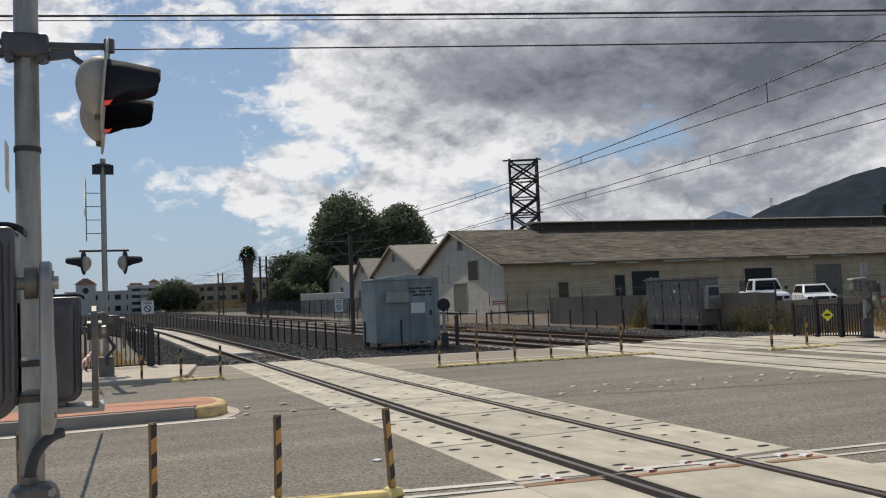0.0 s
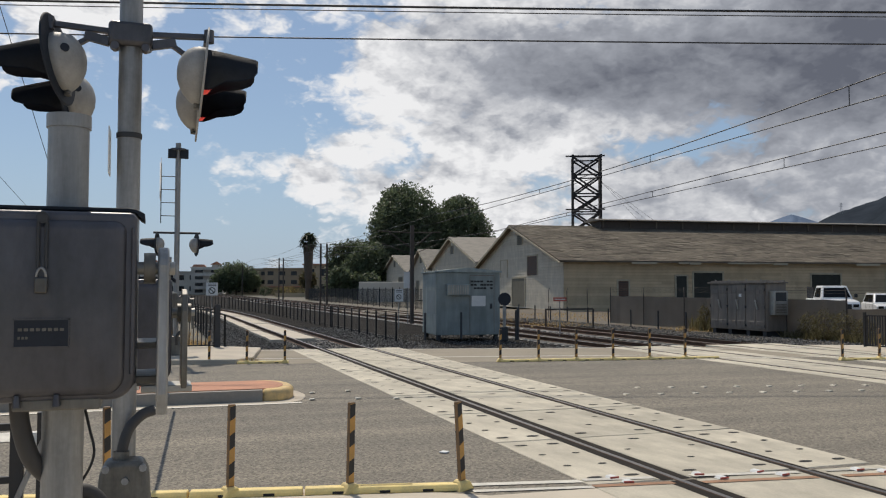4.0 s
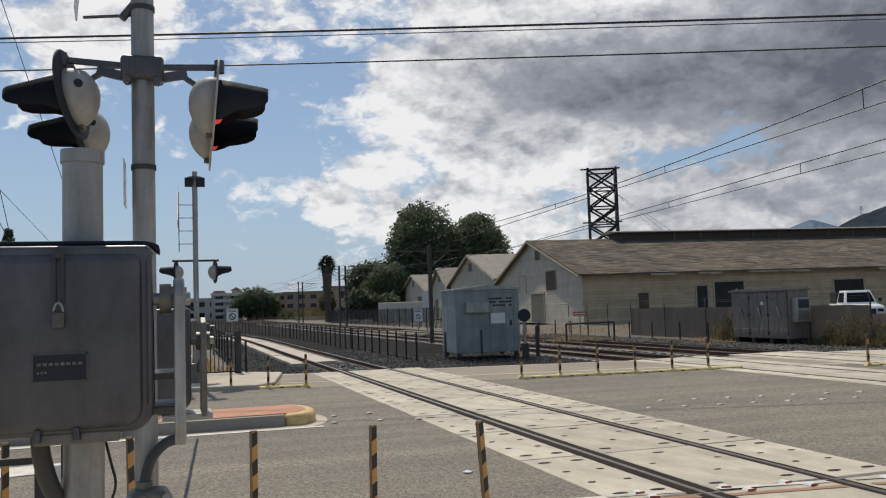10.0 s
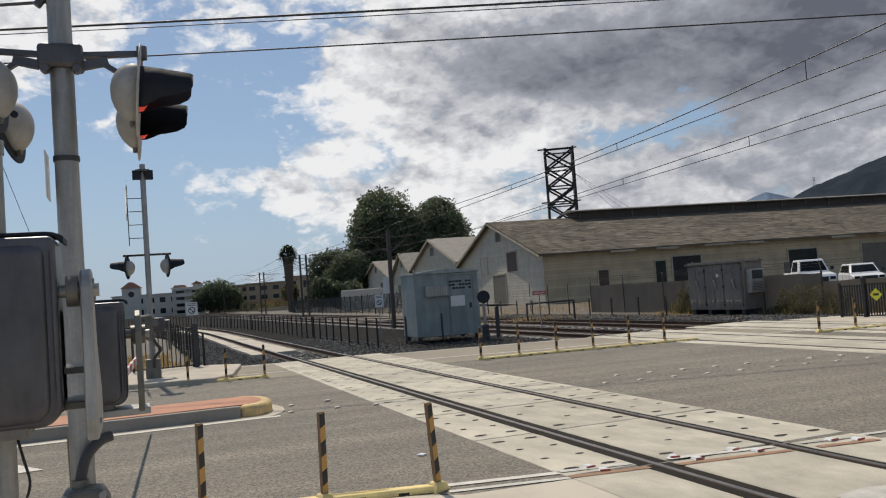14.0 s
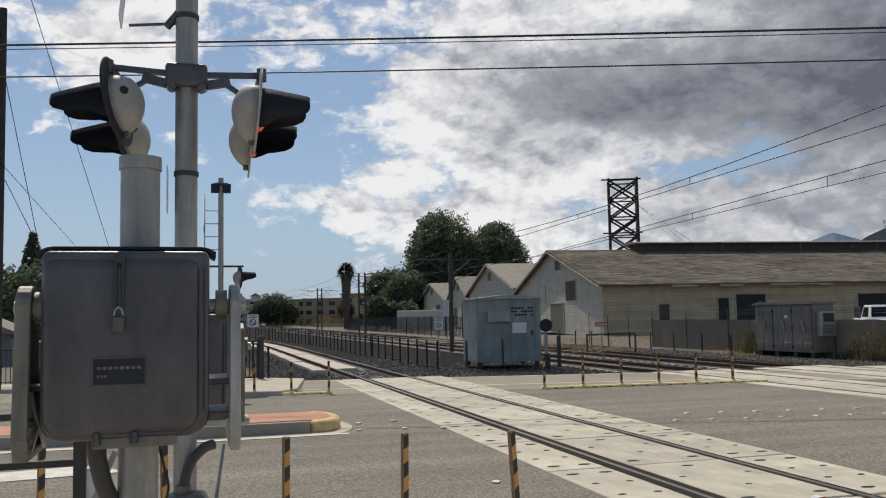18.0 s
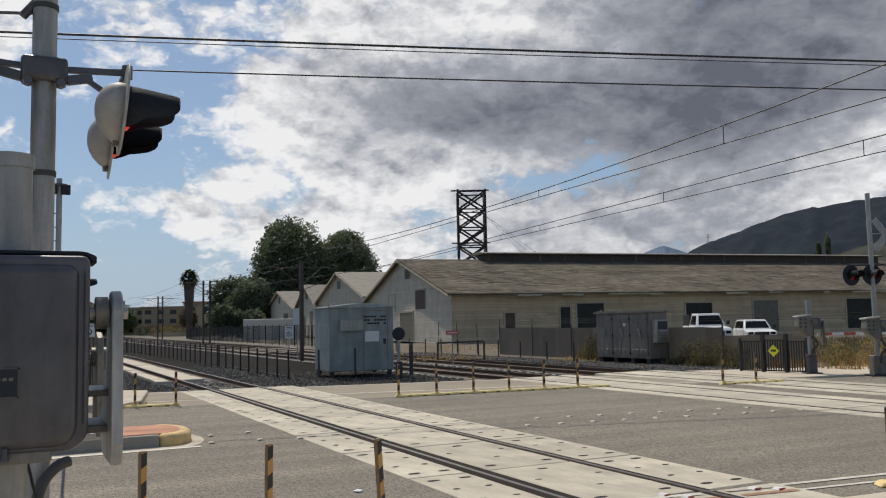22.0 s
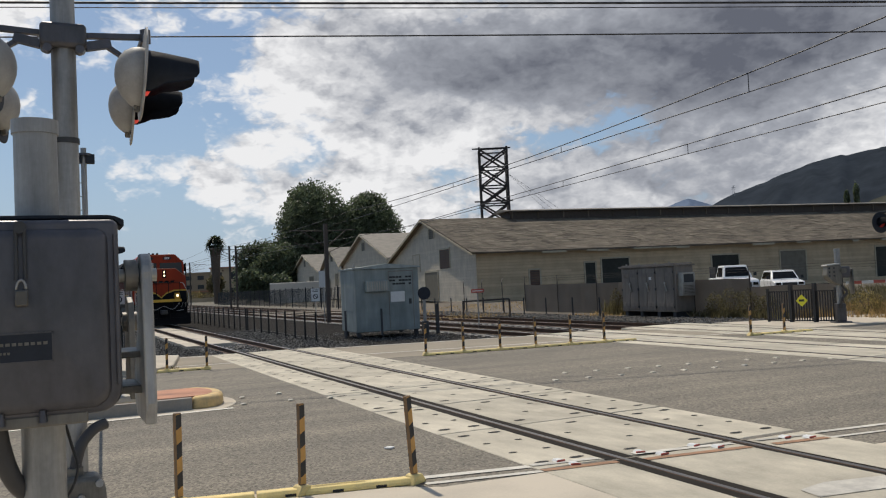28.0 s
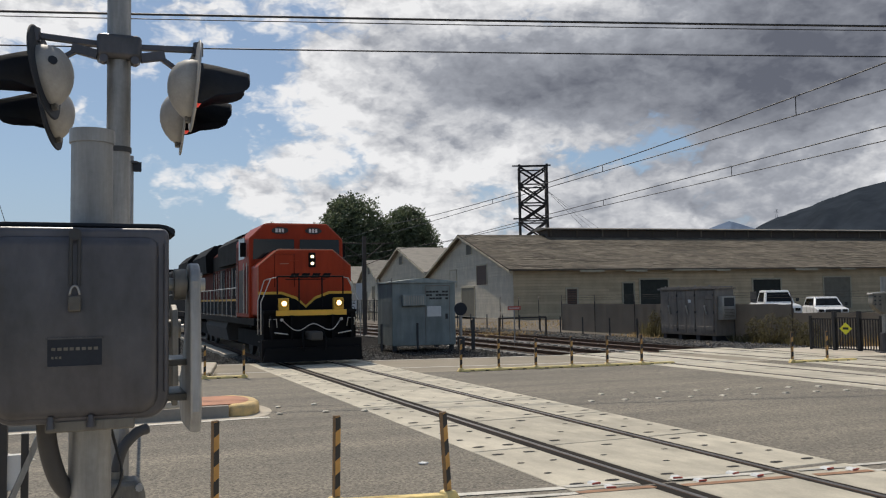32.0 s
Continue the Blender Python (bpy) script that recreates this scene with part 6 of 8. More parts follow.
# ---- overhead line ----
def catenary(xc, contact, carrier, first, gap, label):
    """Contact wire, its sagging carrier above and the droppers between, over the near spans."""
    root = thing("catenary", label, "overhead wire", kind="structure")
    ys = list(np.arange(-30, 46, 4.0)) + [46.0]
    bm = B(); tube(bm, [(xc, y, carrier(y)) for y in ys], 0.016, 5); part("carrier_wire", bm, BLACK, root)
    bm = B(); tube(bm, [(xc, y, contact(y)) for y in ys], 0.014, 5); part("contact_wire", bm, BLACK, root)
    for i in range(-4, 4):
        y = first + gap * i
        if y < 44:
            bm = B(); rod(bm, (xc, y, contact(y)), (xc, y, carrier(y)), 0.012, n=5); part("dropper", bm, BLACK, root)
    y0, z0, k0 = 46.0, contact(46.0), carrier(46.0)
    for k in range(3):
        y1 = y0 + 48
        bm = B(); tube(bm, [(xc, y0 + 48 * t, k0 + (6.6 - k0) * min(1, t + k) - 1.6 * t * (1 - t)) for t in np.linspace(0, 1, 9)], 0.014, 5); part("carrier_wire", bm, BLACK, root)
        bm = B(); tube(bm, [(xc, y0, z0), (xc, y1, 5.6)], 0.013, 5); part("contact_wire", bm, BLACK, root)
        y0, z0, k0 = y1, 5.6, 6.6


catenary(10.2, lambda y: 6.17 - 0.017 * (y - 12), lambda y: 5.98 + 0.00137 * (y - 36) ** 2 if y > 8 else 7.05, 15.4, 8.4, "black contact and carrier wire over the nearer light rail track")
catenary(13.95, lambda y: 5.86 - 0.021 * (y - 15.3), lambda y: 6.25 - 0.032 * (y - 15.3), 22.0, 7.6, "black contact and carrier wire over the farther light rail track")


def wire_pole(x, y, h, arms, label):
    root = thing("catenary_pole", label, "pole", "overhead line poles", m=pose(x, y, 0))
    bm = B(); bar(bm, (0, 0, -0.05), (0, 0, h), 0.19); part("pole", bm, BROWNSTEEL, root)
    for s in arms:
        bm = B(); rod(bm, (0, 0, h - 0.4), (s, 0, h - 0.35), 0.03, n=6); rod(bm, (0, 0, h - 1.3), (s * 0.7, 0, h - 0.35), 0.03, n=6); rod(bm, (0, 0, h - 1.6), (s * 0.9, 0, h - 1.0), 0.02, n=6)
        part("cantilever", bm, BROWNSTEEL, root)


wire_pole(8.45, 45.0, 5.35, (-1.95, 1.7), "dark steel overhead line pole with cantilever arms beside the hut")
for x_, y_ in ((12.6, 95), (13.3, 95), (14.5, 143), (15.2, 143), (13.0, 190)):
    wire_pole(x_, y_, 6.9, (-2.6, 2.6), "dark steel overhead line pole with cantilever arms")


def power_lines():
    def span(p0, p1, sag, r, label):
        root = thing("power_line", label, "overhead wire", kind="structure")
        a, b = Vector(p0), Vector(p1)
        pts = [a + (b - a) * t - Vector((0, 0, 4 * sag * t * (1 - t))) for t in np.linspace(0, 1, 25)]
        bm = B(); tube(bm, pts, r, 6); part("wire", bm, BLACK, root)
    span((-22.0, 26.4, 8.92), (40.0, 7.8, 9.02), 0.25, 0.028, "black power cable strung across the road")
    span((-22.0, 26.5, 8.86), (40.0, 7.9, 8.97), 0.28, 0.012, "thin black wire below the power cable")
    span((-22.0, 27.0, 8.28), (40.0, 7.7, 8.2), 0.25, 0.018, "thin black cable strung across the road")


power_lines()

# ---- vehicles and clutter ----
def wheel_set(root, r, xs, y_half, w=0.22):
    for x in xs:
        for s in (-1, 1):
            bm = B(); rod(bm, (x, s * y_half - w / 2, r), (x, s * y_half + w / 2, r), r, n=20)
            wl = part("wheel", bm, TYRE, root)
            bm = B(); rod(bm, (x, s * (y_half + w / 2 + 0.004) , r), (x, s * (y_half + w / 2 - 0.02), r), r * 0.55, n=14)
            part("rim", bm, ALULIGHT, wl)


def pickup(x, y, rz, flatbed):
    """Front towards local -x."""
    root = thing("pickup_truck", "white pickup truck with dark windows parked behind the fence" if flatbed else "white van with dark windows parked behind the fence", "truck", m=pose(x, y, -0.03, 0, 0, rz))
    hood, tail, belt, top = (-2.62, 2.55, 1.22, 1.95) if flatbed else (-2.4, 2.2, 1.12, 1.74)
    bm = B()
    prism(bm, [(hood, 0.5), (hood - 0.04, 0.92), (hood + 0.12, belt - 0.12), (-1.3, belt - 0.02), (tail, belt), (tail, 0.5)], -0.95, 0.95)
    soften(bm, 0.07, 3)
    part("body", bm, CARWHITE, root, "white painted body")
    # cab narrows towards the roof; windscreen and side glass lie on its slopes
    x0, x1, r0, r1 = (-1.38, 0.85, -0.72, 0.72) if flatbed else (-1.35, 2.1, -0.55, 1.85)
    bm = B()
    lo = [bm.verts.new(c) for c in ((x0, -0.9, belt - 0.03), (x1, -0.9, belt - 0.03), (x1, 0.9, belt - 0.03), (x0, 0.9, belt - 0.03))]
    hi = [bm.verts.new(c) for c in ((r0, -0.7, top), (r1, -0.7, top), (r1, 0.7, top), (r0, 0.7, top))]
    bm.faces.new(lo[::-1]); bm.faces.new(hi)
    for i in range(4):
        bm.faces.new((lo[i], lo[(i + 1) % 4], hi[(i + 1) % 4], hi[i]))
    soften(bm, 0.06, 3)
    part("cab", bm, CARWHITE, root, "white cab")
    def on_slope(t):
        return x0 + (r0 - x0) * t, belt - 0.03 + (top - belt + 0.03) * t, 0.9 - 0.2 * t
    (xa, za, wa), (xb, zb, wb) = on_slope(0.14), on_slope(0.84)
    bm = B()
    bm.faces.new([bm.verts.new(c) for c in ((xa - 0.012, -wa + 0.1, za), (xa - 0.012, wa - 0.1, za), (xb - 0.012, wb - 0.1, zb), (xb - 0.012, -wb + 0.1, zb))])
    bmesh.ops.solidify(bm, geom=bm.faces[:], thickness=0.02)
    part("windscreen", bm, GLASSDARK, root)
    for s in (-1, 1):
        bm = B()
        bm.faces.new([bm.verts.new(c) for c in ((xa + 0.3, s * (wa + 0.012), za), (x1 - 0.3, s * (wa + 0.012), za), (r1 - 0.2, s * (wb + 0.012), zb), (xb + 0.2, s * (wb + 0.012), zb))])
        bmesh.ops.solidify(bm, geom=bm.faces[:], thickness=0.015)
        part("side_window", bm, GLASSDARK, root)
        bm = B(); box(bm, xa, xa + 0.1, s * 0.98, s * 1.16, za, za + 0.2); part("mirror", bm, BLACK, root)
        bm = B(); box(bm, hood - 0.05, hood + 0.02, s * 0.55, s * 0.85, 0.78, 0.94); part("headlight", bm, GLASSDARK, root)
    bm = B(); box(bm, hood - 0.06, hood, -0.45, 0.45, 0.66, 0.94); part("grille", bm, BLACK, root)
    wheel_set(root, 0.38, (-1.75, 1.6), 0.82)
    root.scale = (1.05, 1.0, 1.08) if flatbed else (0.98, 0.95, 0.95)
    if flatbed:
        for i in range(6):
            bm = B(); box(bm, 1.0 + i * 0.3, 1.12 + i * 0.3, 0.8, 0.86, 1.15, 1.9); part("stake", bm, DARKSTEEL, root)
        bm = B(); box(bm, 0.98, 2.6, 0.8, 0.86, 1.8, 1.9); box(bm, 0.98, 2.6, 0.8, 0.86, 1.45, 1.52); part("rack_rail", bm, DARKSTEEL, root)


pickup(34.6, 42.3, 60, True)
pickup(37.4, 41.0, 56, False)


def bush(x, y, r, h, material, label, name="bush", n=1500, leaf=0.05):
    root = thing(name, label, "bush", "dry bushes", m=pose(x, y, -0.05))
    bm = B()
    for i in range(5):
        a = i * 1.3
        rod(bm, (0, 0, 0), (r * 0.6 * math.cos(a), r * 0.6 * math.sin(a), h * 0.8), 0.02, 0.006, 5)
    part("stems", bm, BARK, root)
    bm = B(); leaf_cloud(bm, (0, 0, h * 0.5), (r, r, h * 0.5), n, leaf, int(x * 10))
    part("foliage", bm, material, root)


def leaf_cloud(bm, centre, radii, count, size, seed):
    """Many small leaf blades spread through a lumpy shell."""
    rnd = random.Random(seed)
    c = Vector(centre)
    for _ in range(count):
        d = Vector((rnd.gauss(0, 1), rnd.gauss(0, 1), rnd.gauss(0, 1))).normalized()
        lump = 1 + 0.28 * noise.noise(d * 2.2 + c * 0.13) + 0.16 * noise.noise(d * 5 + c)
        p = c + Vector((d.x * radii[0], d.y * radii[1], d.z * radii[2])) * lump * rnd.uniform(0.62, 1.03)
        n = Vector((rnd.gauss(0, 1), rnd.gauss(0, 1), rnd.gauss(0, 1))).normalized()
        t = n.orthogonal().normalized()
        b = n.cross(t)
        s = size * rnd.uniform(0.6, 1.4)
        bm.faces.new([bm.verts.new(v) for v in (p - t * s, p - b * s * 0.5, p + t * s, p + b * s * 0.5)])


for x_, y_, r_, h_ in ((18.7, 26.4, 0.4, 1.0), (18.65, 25.5, 0.5, 1.2), (18.7, 24.6, 0.45, 1.1), (18.75, 23.7, 0.4, 0.9), (18.75, 33.0, 0.3, 1.2)):
    bush(x_, y_, r_, h_, BUSH, "dusty olive weed clump along the screen fence", n=750, leaf=0.04)


WEED = leafy(per_piece(mat("green_weed", (0.27, 0.215, 0.085), 0.85, var=0.4, scale=1.2, fine=5, bump=0), 0.6, 1.4))
for x_, y_, r_, h_ in ((22.2, 20.6, 0.7, 1.15), (23.4, 20.0, 0.9, 1.3), (24.6, 19.2, 0.6, 1.0), (26.4, 18.8, 0.9, 1.25), (21.4, 21.6, 0.55, 0.9), (28.0, 18.0, 0.8, 1.1)):
    bush(x_, y_, r_, h_, WEED, "yellow-green brush clump behind the far signals", n=900, leaf=0.045)


def grass(x0, x1, y0, y1, n, h, label, material=None):
    rnd = random.Random(int(x0 * 7))
    bm = B()
    for _ in range(n):
        x, y = rnd.uniform(x0, x1), rnd.uniform(y0, y1)
        if noise.noise(Vector((x * 0.5, y * 0.5, 2))) < -0.2:
            continue
        a, s, hh = rnd.uniform(0, 6.28), 0.016 + 0.012 * h, h * rnd.uniform(0.4, 1.2)
        t = Vector((rnd.gauss(0, 0.12), rnd.gauss(0, 0.12), hh))
        p, d = Vector((x, y, -0.04)), Vector((math.cos(a), math.sin(a), 0)) * s
        bm.faces.new([bm.verts.new(v) for v in (p - d, p + d, p + t)])
    solid("dry_grass", bm, material or DRYGRASS, label, "grass", kind="stuff")


grass(20.6, 31, 16.0, 26.0, 14000, 0.36, "tall straw-coloured dry grass behind the signals")
grass(11.0, 17.0, 38.5, 43, 900, 0.12, "low straw-coloured dry grass beside the track")
grass(17.3, 22.0, 31.8, 35.0, 500, 0.2, "low straw-coloured dry grass along the fence")
grass(18.3, 18.95, 22.8, 27.6, 1800, 0.35, "dry olive weeds standing along the screen fence", BUSH)
grass(18.45, 18.95, 32.2, 33.8, 300, 0.7, "tall olive weeds beside the power cabinet", BUSH)
grass(19.6, 27, 19.5, 24, 4500, 0.42, "straw-coloured weeds behind the wire fence")
grass(22, 48, 24, 44, 9000, 0.6, "olive and straw weeds in the yard", BUSH)
grass(-5.4, -3.2, 27.0, 36, 2200, 0.3, "dry straw-coloured grass behind the picket railing")
grass(14.5, 30, 44, 60, 2000, 0.2, "dry straw-coloured grass in the yard")
grass(-2.75, -2.35, 22.2, 22.7, 60, 0.16, "small green weed tuft at the kerb", BUSH)


def foot_railing():
    """Black pipe railing at the near kerb."""
    root = thing("pipe_railing", "black welded pipe railing at the roadside", "railing")
    x0, x1, y = -9.0, -5.88, 6.95
    for x in (x0, x0 + 1.55, x1):
        bm = B(); bar(bm, (x, y, 0), (x, y, 1.24), 0.09); part("post", bm, BLACK, root)
    for z in (0.46, 0.85, 1.21):
        bm = B(); bar(bm, (x0, y, z), (x1, y, z), 0.05); part("rail", bm, BLACK, root)
    bm = B(); bar(bm, (x1 + 0.16, y, 0), (x1 + 0.16, y, 0.95), 0.05); part("post", bm, BLACK, root)
    bm = B(); bar(bm, (x1, y - 0.05, 0.3), (x1 + 0.25, y, 0.92), 0.04); part("brace", bm, GALV, root, "grey diagonal brace")
    bm = B(); box(bm, x1 + 0.02, x1 + 0.14, y - 0.02, y + 0.05, 0.55, 0.8); part("panel", bm, SIGNWHITE, root)


foot_railing()


def right_railing():
    root = thing("pipe_railing", "dark square pipe railing beside the far signal", "railing", m=pose(18.7, 16.9, 0, 0, 0, -14))
    for x in (0, 1.6, 3.2):
        bm = B(); bar(bm, (x, 0, 0), (x, 0, 1.15), 0.07); part("post", bm, DARKSTEEL, root)
    for z in (0.4, 0.78, 1.12):
        bm = B(); bar(bm, (0, 0, z), (3.2, 0, z), 0.05); part("rail", bm, DARKSTEEL, root)


right_railing()


def small_sign(x, y, h, w, hh, face, label, rz=0.0, red=False):
    root = thing("track_sign", label, "sign", m=pose(x, y, -0.1, 0, 0, rz))
    bm = B(); rod(bm, (0, 0.02, 0), (0, 0.02, h), 0.025, n=8); part("post", bm, GALV, root)
    bm = B(); box(bm, -w / 2, w / 2, -0.012, 0.0, h - hh, h); b = part("board", bm, face, root)
    if not red:
        bm = B(); lathe(bm, [(-0.016, w * 0.3), (-0.013, w * 0.3)], 20); ring = part("ring", bm, BLACK, b, "", pose(0, 0, h - hh * 0.62))
        bm = B(); lathe(bm, [(-0.019, w * 0.22), (-0.016, w * 0.22)], 20); part("disc", bm, face, b, "", pose(0, 0, h - hh * 0.62))
        bm = B(); bar(bm, (-w * 0.2, -0.021, h - hh * 0.62 + w * 0.2), (w * 0.2, -0.021, h - hh * 0.62 - w * 0.2), 0.006, w * 0.08); part("slash", bm, BLACK, b)
        bm = B()
        for i in range(2):
            box(bm, -w * 0.35, w * 0.35, -0.016, -0.012, h - hh * (0.14 + 0.12 * i), h - hh * (0.09 + 0.12 * i))
        part("lettering_bars", bm, BLACK, b)
    else:
        bm = B(); box(bm, -w * 0.4, w * 0.4, -0.016, -0.012, h - hh * 0.6, h - hh * 0.4); part("lettering_bars", bm, SIGNWHITE, b)


small_sign(-1.35, 58.5, 2.35, 0.75, 0.85, SIGNWHITE, "white no-trespassing sign with crossed ring on a post", -6)
small_sign(6.45, 40.5, 1.95, 0.42, 0.62, SIGNWHITE, "white no-trespassing sign with crossed ring on a post", -8)
small_sign(8.4, 45.6, 2.9, 0.5, 0.9, SIGNWHITE, "white instruction sign with dark bars beside the pole", -8, True)
small_sign(10.95, 31.9, 1.62, 0.55, 0.16, SIGNRED, "small red warning strip on a post", -16, True)
bm = B(); box(bm, -0.15, 0.15, -0.5, 0.5, 0, 0.06); soften(bm, 0.02, 1)
solid("litter", bm, SIGNWHITE, "small crumpled pale scrap lying on the asphalt", "litter", m=pose(-1.75, 9.2, 0.003, 0, 0, 40) @ Matrix.Diagonal((0.3, 0.09, 0.3, 1)))


def left_background():
    """What shows beyond the road to the left of the near gate: house, railing, conifer, pole."""
    root = thing("house", "small grey house with white-trimmed window and pitched roof", "house", m=pose(-19.0, 49.0, -1.2, 0, 0, 4))
    bm = B(); box(bm, 0, 4.7, 0, 8, 0, 2.7); part("wall", bm, GREYHOUSE, root)
    bm = B(); prism(bm, [(-0.6, 2.6), (5.2, 2.6), (2.3, 3.9)], -0.5, 8.4); part("roof", bm, PALEROOF, root)
    w = B(); box(w, 3.3, 4.2, -0.06, 0, 1.2, 2.2); wn = part("window", w, SIGNWHITE, root)
    w = B(); box(w, 3.38, 4.12, -0.08, -0.06, 1.28, 2.12); part("pane", w, GLASSDARK, wn)
    bm = B(); box(bm, 4.9, 6.6, 2, 7, 0, 2.1); part("annex", bm, GREYHOUSE, root)
    f = picket_fence("front_fence", (-16, 27.6), (-6.6, 26.8), 1.15, 2.2, "black picket fence before the house", z=0.1)
    mesh_infill(f, (-16, 27.6), (-6.6, 26.8), 1.15, 0.12, z=0.1, w=0.02)
    bm = B(); rod(bm, (0, 0, 0), (0, 0, 11.0), 0.16, 0.12, 12)
    pl = thing("utility_pole", "dark wooden utility pole carrying the road cables", "pole", m=pose(-10.36, 26.2, -0.1))
    part("pole", bm, TOWERSTEEL, pl)
    for a, b in (((-10.1, 25.3, 13.0), (-8.3, 37.5, 4.4)), ((-10.2, 25.9, 8.8), (-10.37, 34.5, 3.4)), ((-10.2, 26.1, 6.3), (-10.45, 44.5, 5.4)), ((-10.2, 26.15, 5.95), (-9.3, 29.5, 3.2))):
        bm = B(); rod(bm, a, b, 0.012, n=4, caps=False)
        solid("guy_wire", bm, DARKSTEEL, "thin dark guy wire from the utility pole", "wire", "guy wires")
    # layered conifer
    t = thing("conifer_tree", "tall dark conifer with layered branches", "tree", m=pose(-21.0, 95.0, -0.1) @ Matrix.Diagonal((1.1, 1.1, 1.2, 1)))
    bm = B(); rod(bm, (0, 0, 0), (0, 0, 9.6), 0.2, 0.03, 8); part("trunk", bm, BARK, t)
    bm = B(); rnd = random.Random(3)
    for i in range(26):
        z, L = 3.0 + i * 0.25, 2.2 * (1 - i / 27) + 0.15
        for k in range(9):
            a = rnd.uniform(0, 6.28); d = Vector((math.cos(a), math.sin(a), 0.12))
            p = Vector((0, 0, z)); s = d.cross(Vector((0, 0, 1))) * 0.3 * L * 0.4
            bm.faces.new([bm.verts.new(v) for v in (p, p + d * L * 0.6 - s, p + d * L, p + d * L * 0.6 + s)])
        leaf_cloud(bm, (0, 0, z), (L * 0.95, L * 0.95, 0.22), int(40 + 60 * L), 0.17, 70 + i)
    part("branches", bm, LEAF, t)


left_background()
for x_, y_, r_ in ((-25, 92, 3.4), (-19.5, 88, 2.6), (-28, 100, 4.5), (-22.5, 90, 3.0)):
    bush(x_, y_, r_, 7.4, LEAF, "dark green garden tree crown behind the house", "garden_tree", 1600, 0.32)

# ---- trees, distance ----
def tree(x, y, h, lobes, label, name="tree", leaf=0.3, density=2.3, material=None):
    root = thing(name, label, "tree", m=pose(x, y, -0.1))
    bm = B()
    rod(bm, (0, 0, 0), (0, 0, h * 0.45), h * 0.035, h * 0.02, 10)
    for i in range(6):
        a = i * 1.05
        rod(bm, (0, 0, h * (0.28 + 0.03 * i)), (h * 0.2 * math.cos(a), h * 0.2 * math.sin(a), h * (0.55 + 0.03 * i)), h * 0.012, h * 0.005, 6)
    part("trunk", bm, BARK, root)
    for i, (cx, cy, cz, rx, ry, rz) in enumerate(lobes):
        bm = B()
        leaf_cloud(bm, (cx, cy, cz), (rx, ry, rz), int(density * 900 * (rx * rz) ** 0.75 / 4), leaf, 11 + i + int(x))
        part("crown", bm, material or LEAF, root, "dense dark green foliage")
    return root


tree(48.2, 185, 24, ((0, 0, 17.7, 7.5, 7, 7.6), (-3, -2, 13.7, 5.8, 6, 7), (-5.2, 0, 7.3, 5.8, 6, 6.3), (4.9, 0, 13.7, 6.5, 6, 6.4), (1.2, -3, 10.2, 7.5, 6, 5.8), (-1.2, 2, 21.1, 4.4, 4.6, 4.2)), "very large dark green broad-crowned tree behind the sheds")
tree(60.8, 185, 22, ((0, 0, 16.9, 6.2, 6, 6.2), (2.4, -1, 13.9, 5.5, 5.5, 6), (-3, -2, 11.5, 6, 6, 6), (0.6, 1, 19.9, 3.8, 4, 3.4)), "large dark green round-crowned tree behind the sheds")
tree(35.5, 188, 13, ((0, 0, 8.5, 4.2, 4, 4), (2.6, 1, 8.5, 3.5, 3, 4.2), (-1.2, 0, 5.5, 3, 3, 3.2)), "dark green bushy tree behind the fence")
tree(17.5, 255, 9, ((0, 0, 5.4, 5.6, 4, 4.0), (-3.2, 0, 4.0, 4.4, 3, 3.0), (3.4, 0, 4.2, 3.6, 3, 3.2)), "low dark round tree before the buildings")
tree(38.5, 176, 12, ((0, 0, 6.5, 4.5, 4, 5), (-3.0, 0, 5.0, 3.5, 3, 4.4)), "dark green tree joining the larger ones behind the sheds")
tree(29.0, 200, 6, ((0, 0, 4.0, 2.0, 2, 2.2),), "small light green tree beside the railway", material=BUSH)


def palm(x, y, h):
    root = thing("palm_tree", "tall palm with shaggy trunk and round frond head", "palm tree", m=pose(x, y, -0.1))
    bm = B(); rod(bm, (0, 0, 0), (0, 0, h * 0.6), 0.5, 0.6, 12); rod(bm, (0, 0, h * 0.3), (0, 0, h - 1.2), 0.62, 0.95, 12)
    part("trunk", bm, BARK, root, "shaggy trunk with dead fronds")
    bm = B(); rnd = random.Random(5)
    for i in range(85):
        a, e = rnd.uniform(0, 2 * math.pi), rnd.uniform(-0.6, 1.3)
        d = Vector((math.cos(a) * math.cos(e), math.sin(a) * math.cos(e), math.sin(e)))
        s = d.cross(Vector((0, 0, 1))).normalized() * 0.2
        p0 = Vector((0, 0, h - 0.8)); L = rnd.uniform(1.5, 2.25)
        p1, p2 = p0 + d * L * 0.65 + Vector((0, 0, 0.15)), p0 + d * L - Vector((0, 0, 0.55))
        for k in (-1, 0, 1):
            off = d.cross(s).normalized() * 0.35 * k
            bm.faces.new([bm.verts.new(v) for v in (p0 - s * 0.4, p1 - s + off, p2 + off * 2, p1 + s + off)])
    part("fronds", bm, LEAF2, root, "radiating green fronds")


palm(20.8, 151.5, 11.1)
tree(25.8, 148, 6, ((0, 0, 3.0, 2.6, 2, 2.6), (3.0, 0, 2.4, 2.6, 2, 2.2), (5.5, 1, 2.6, 2.2, 2, 2.2)), "dark green hedge-like tree beside the palm")


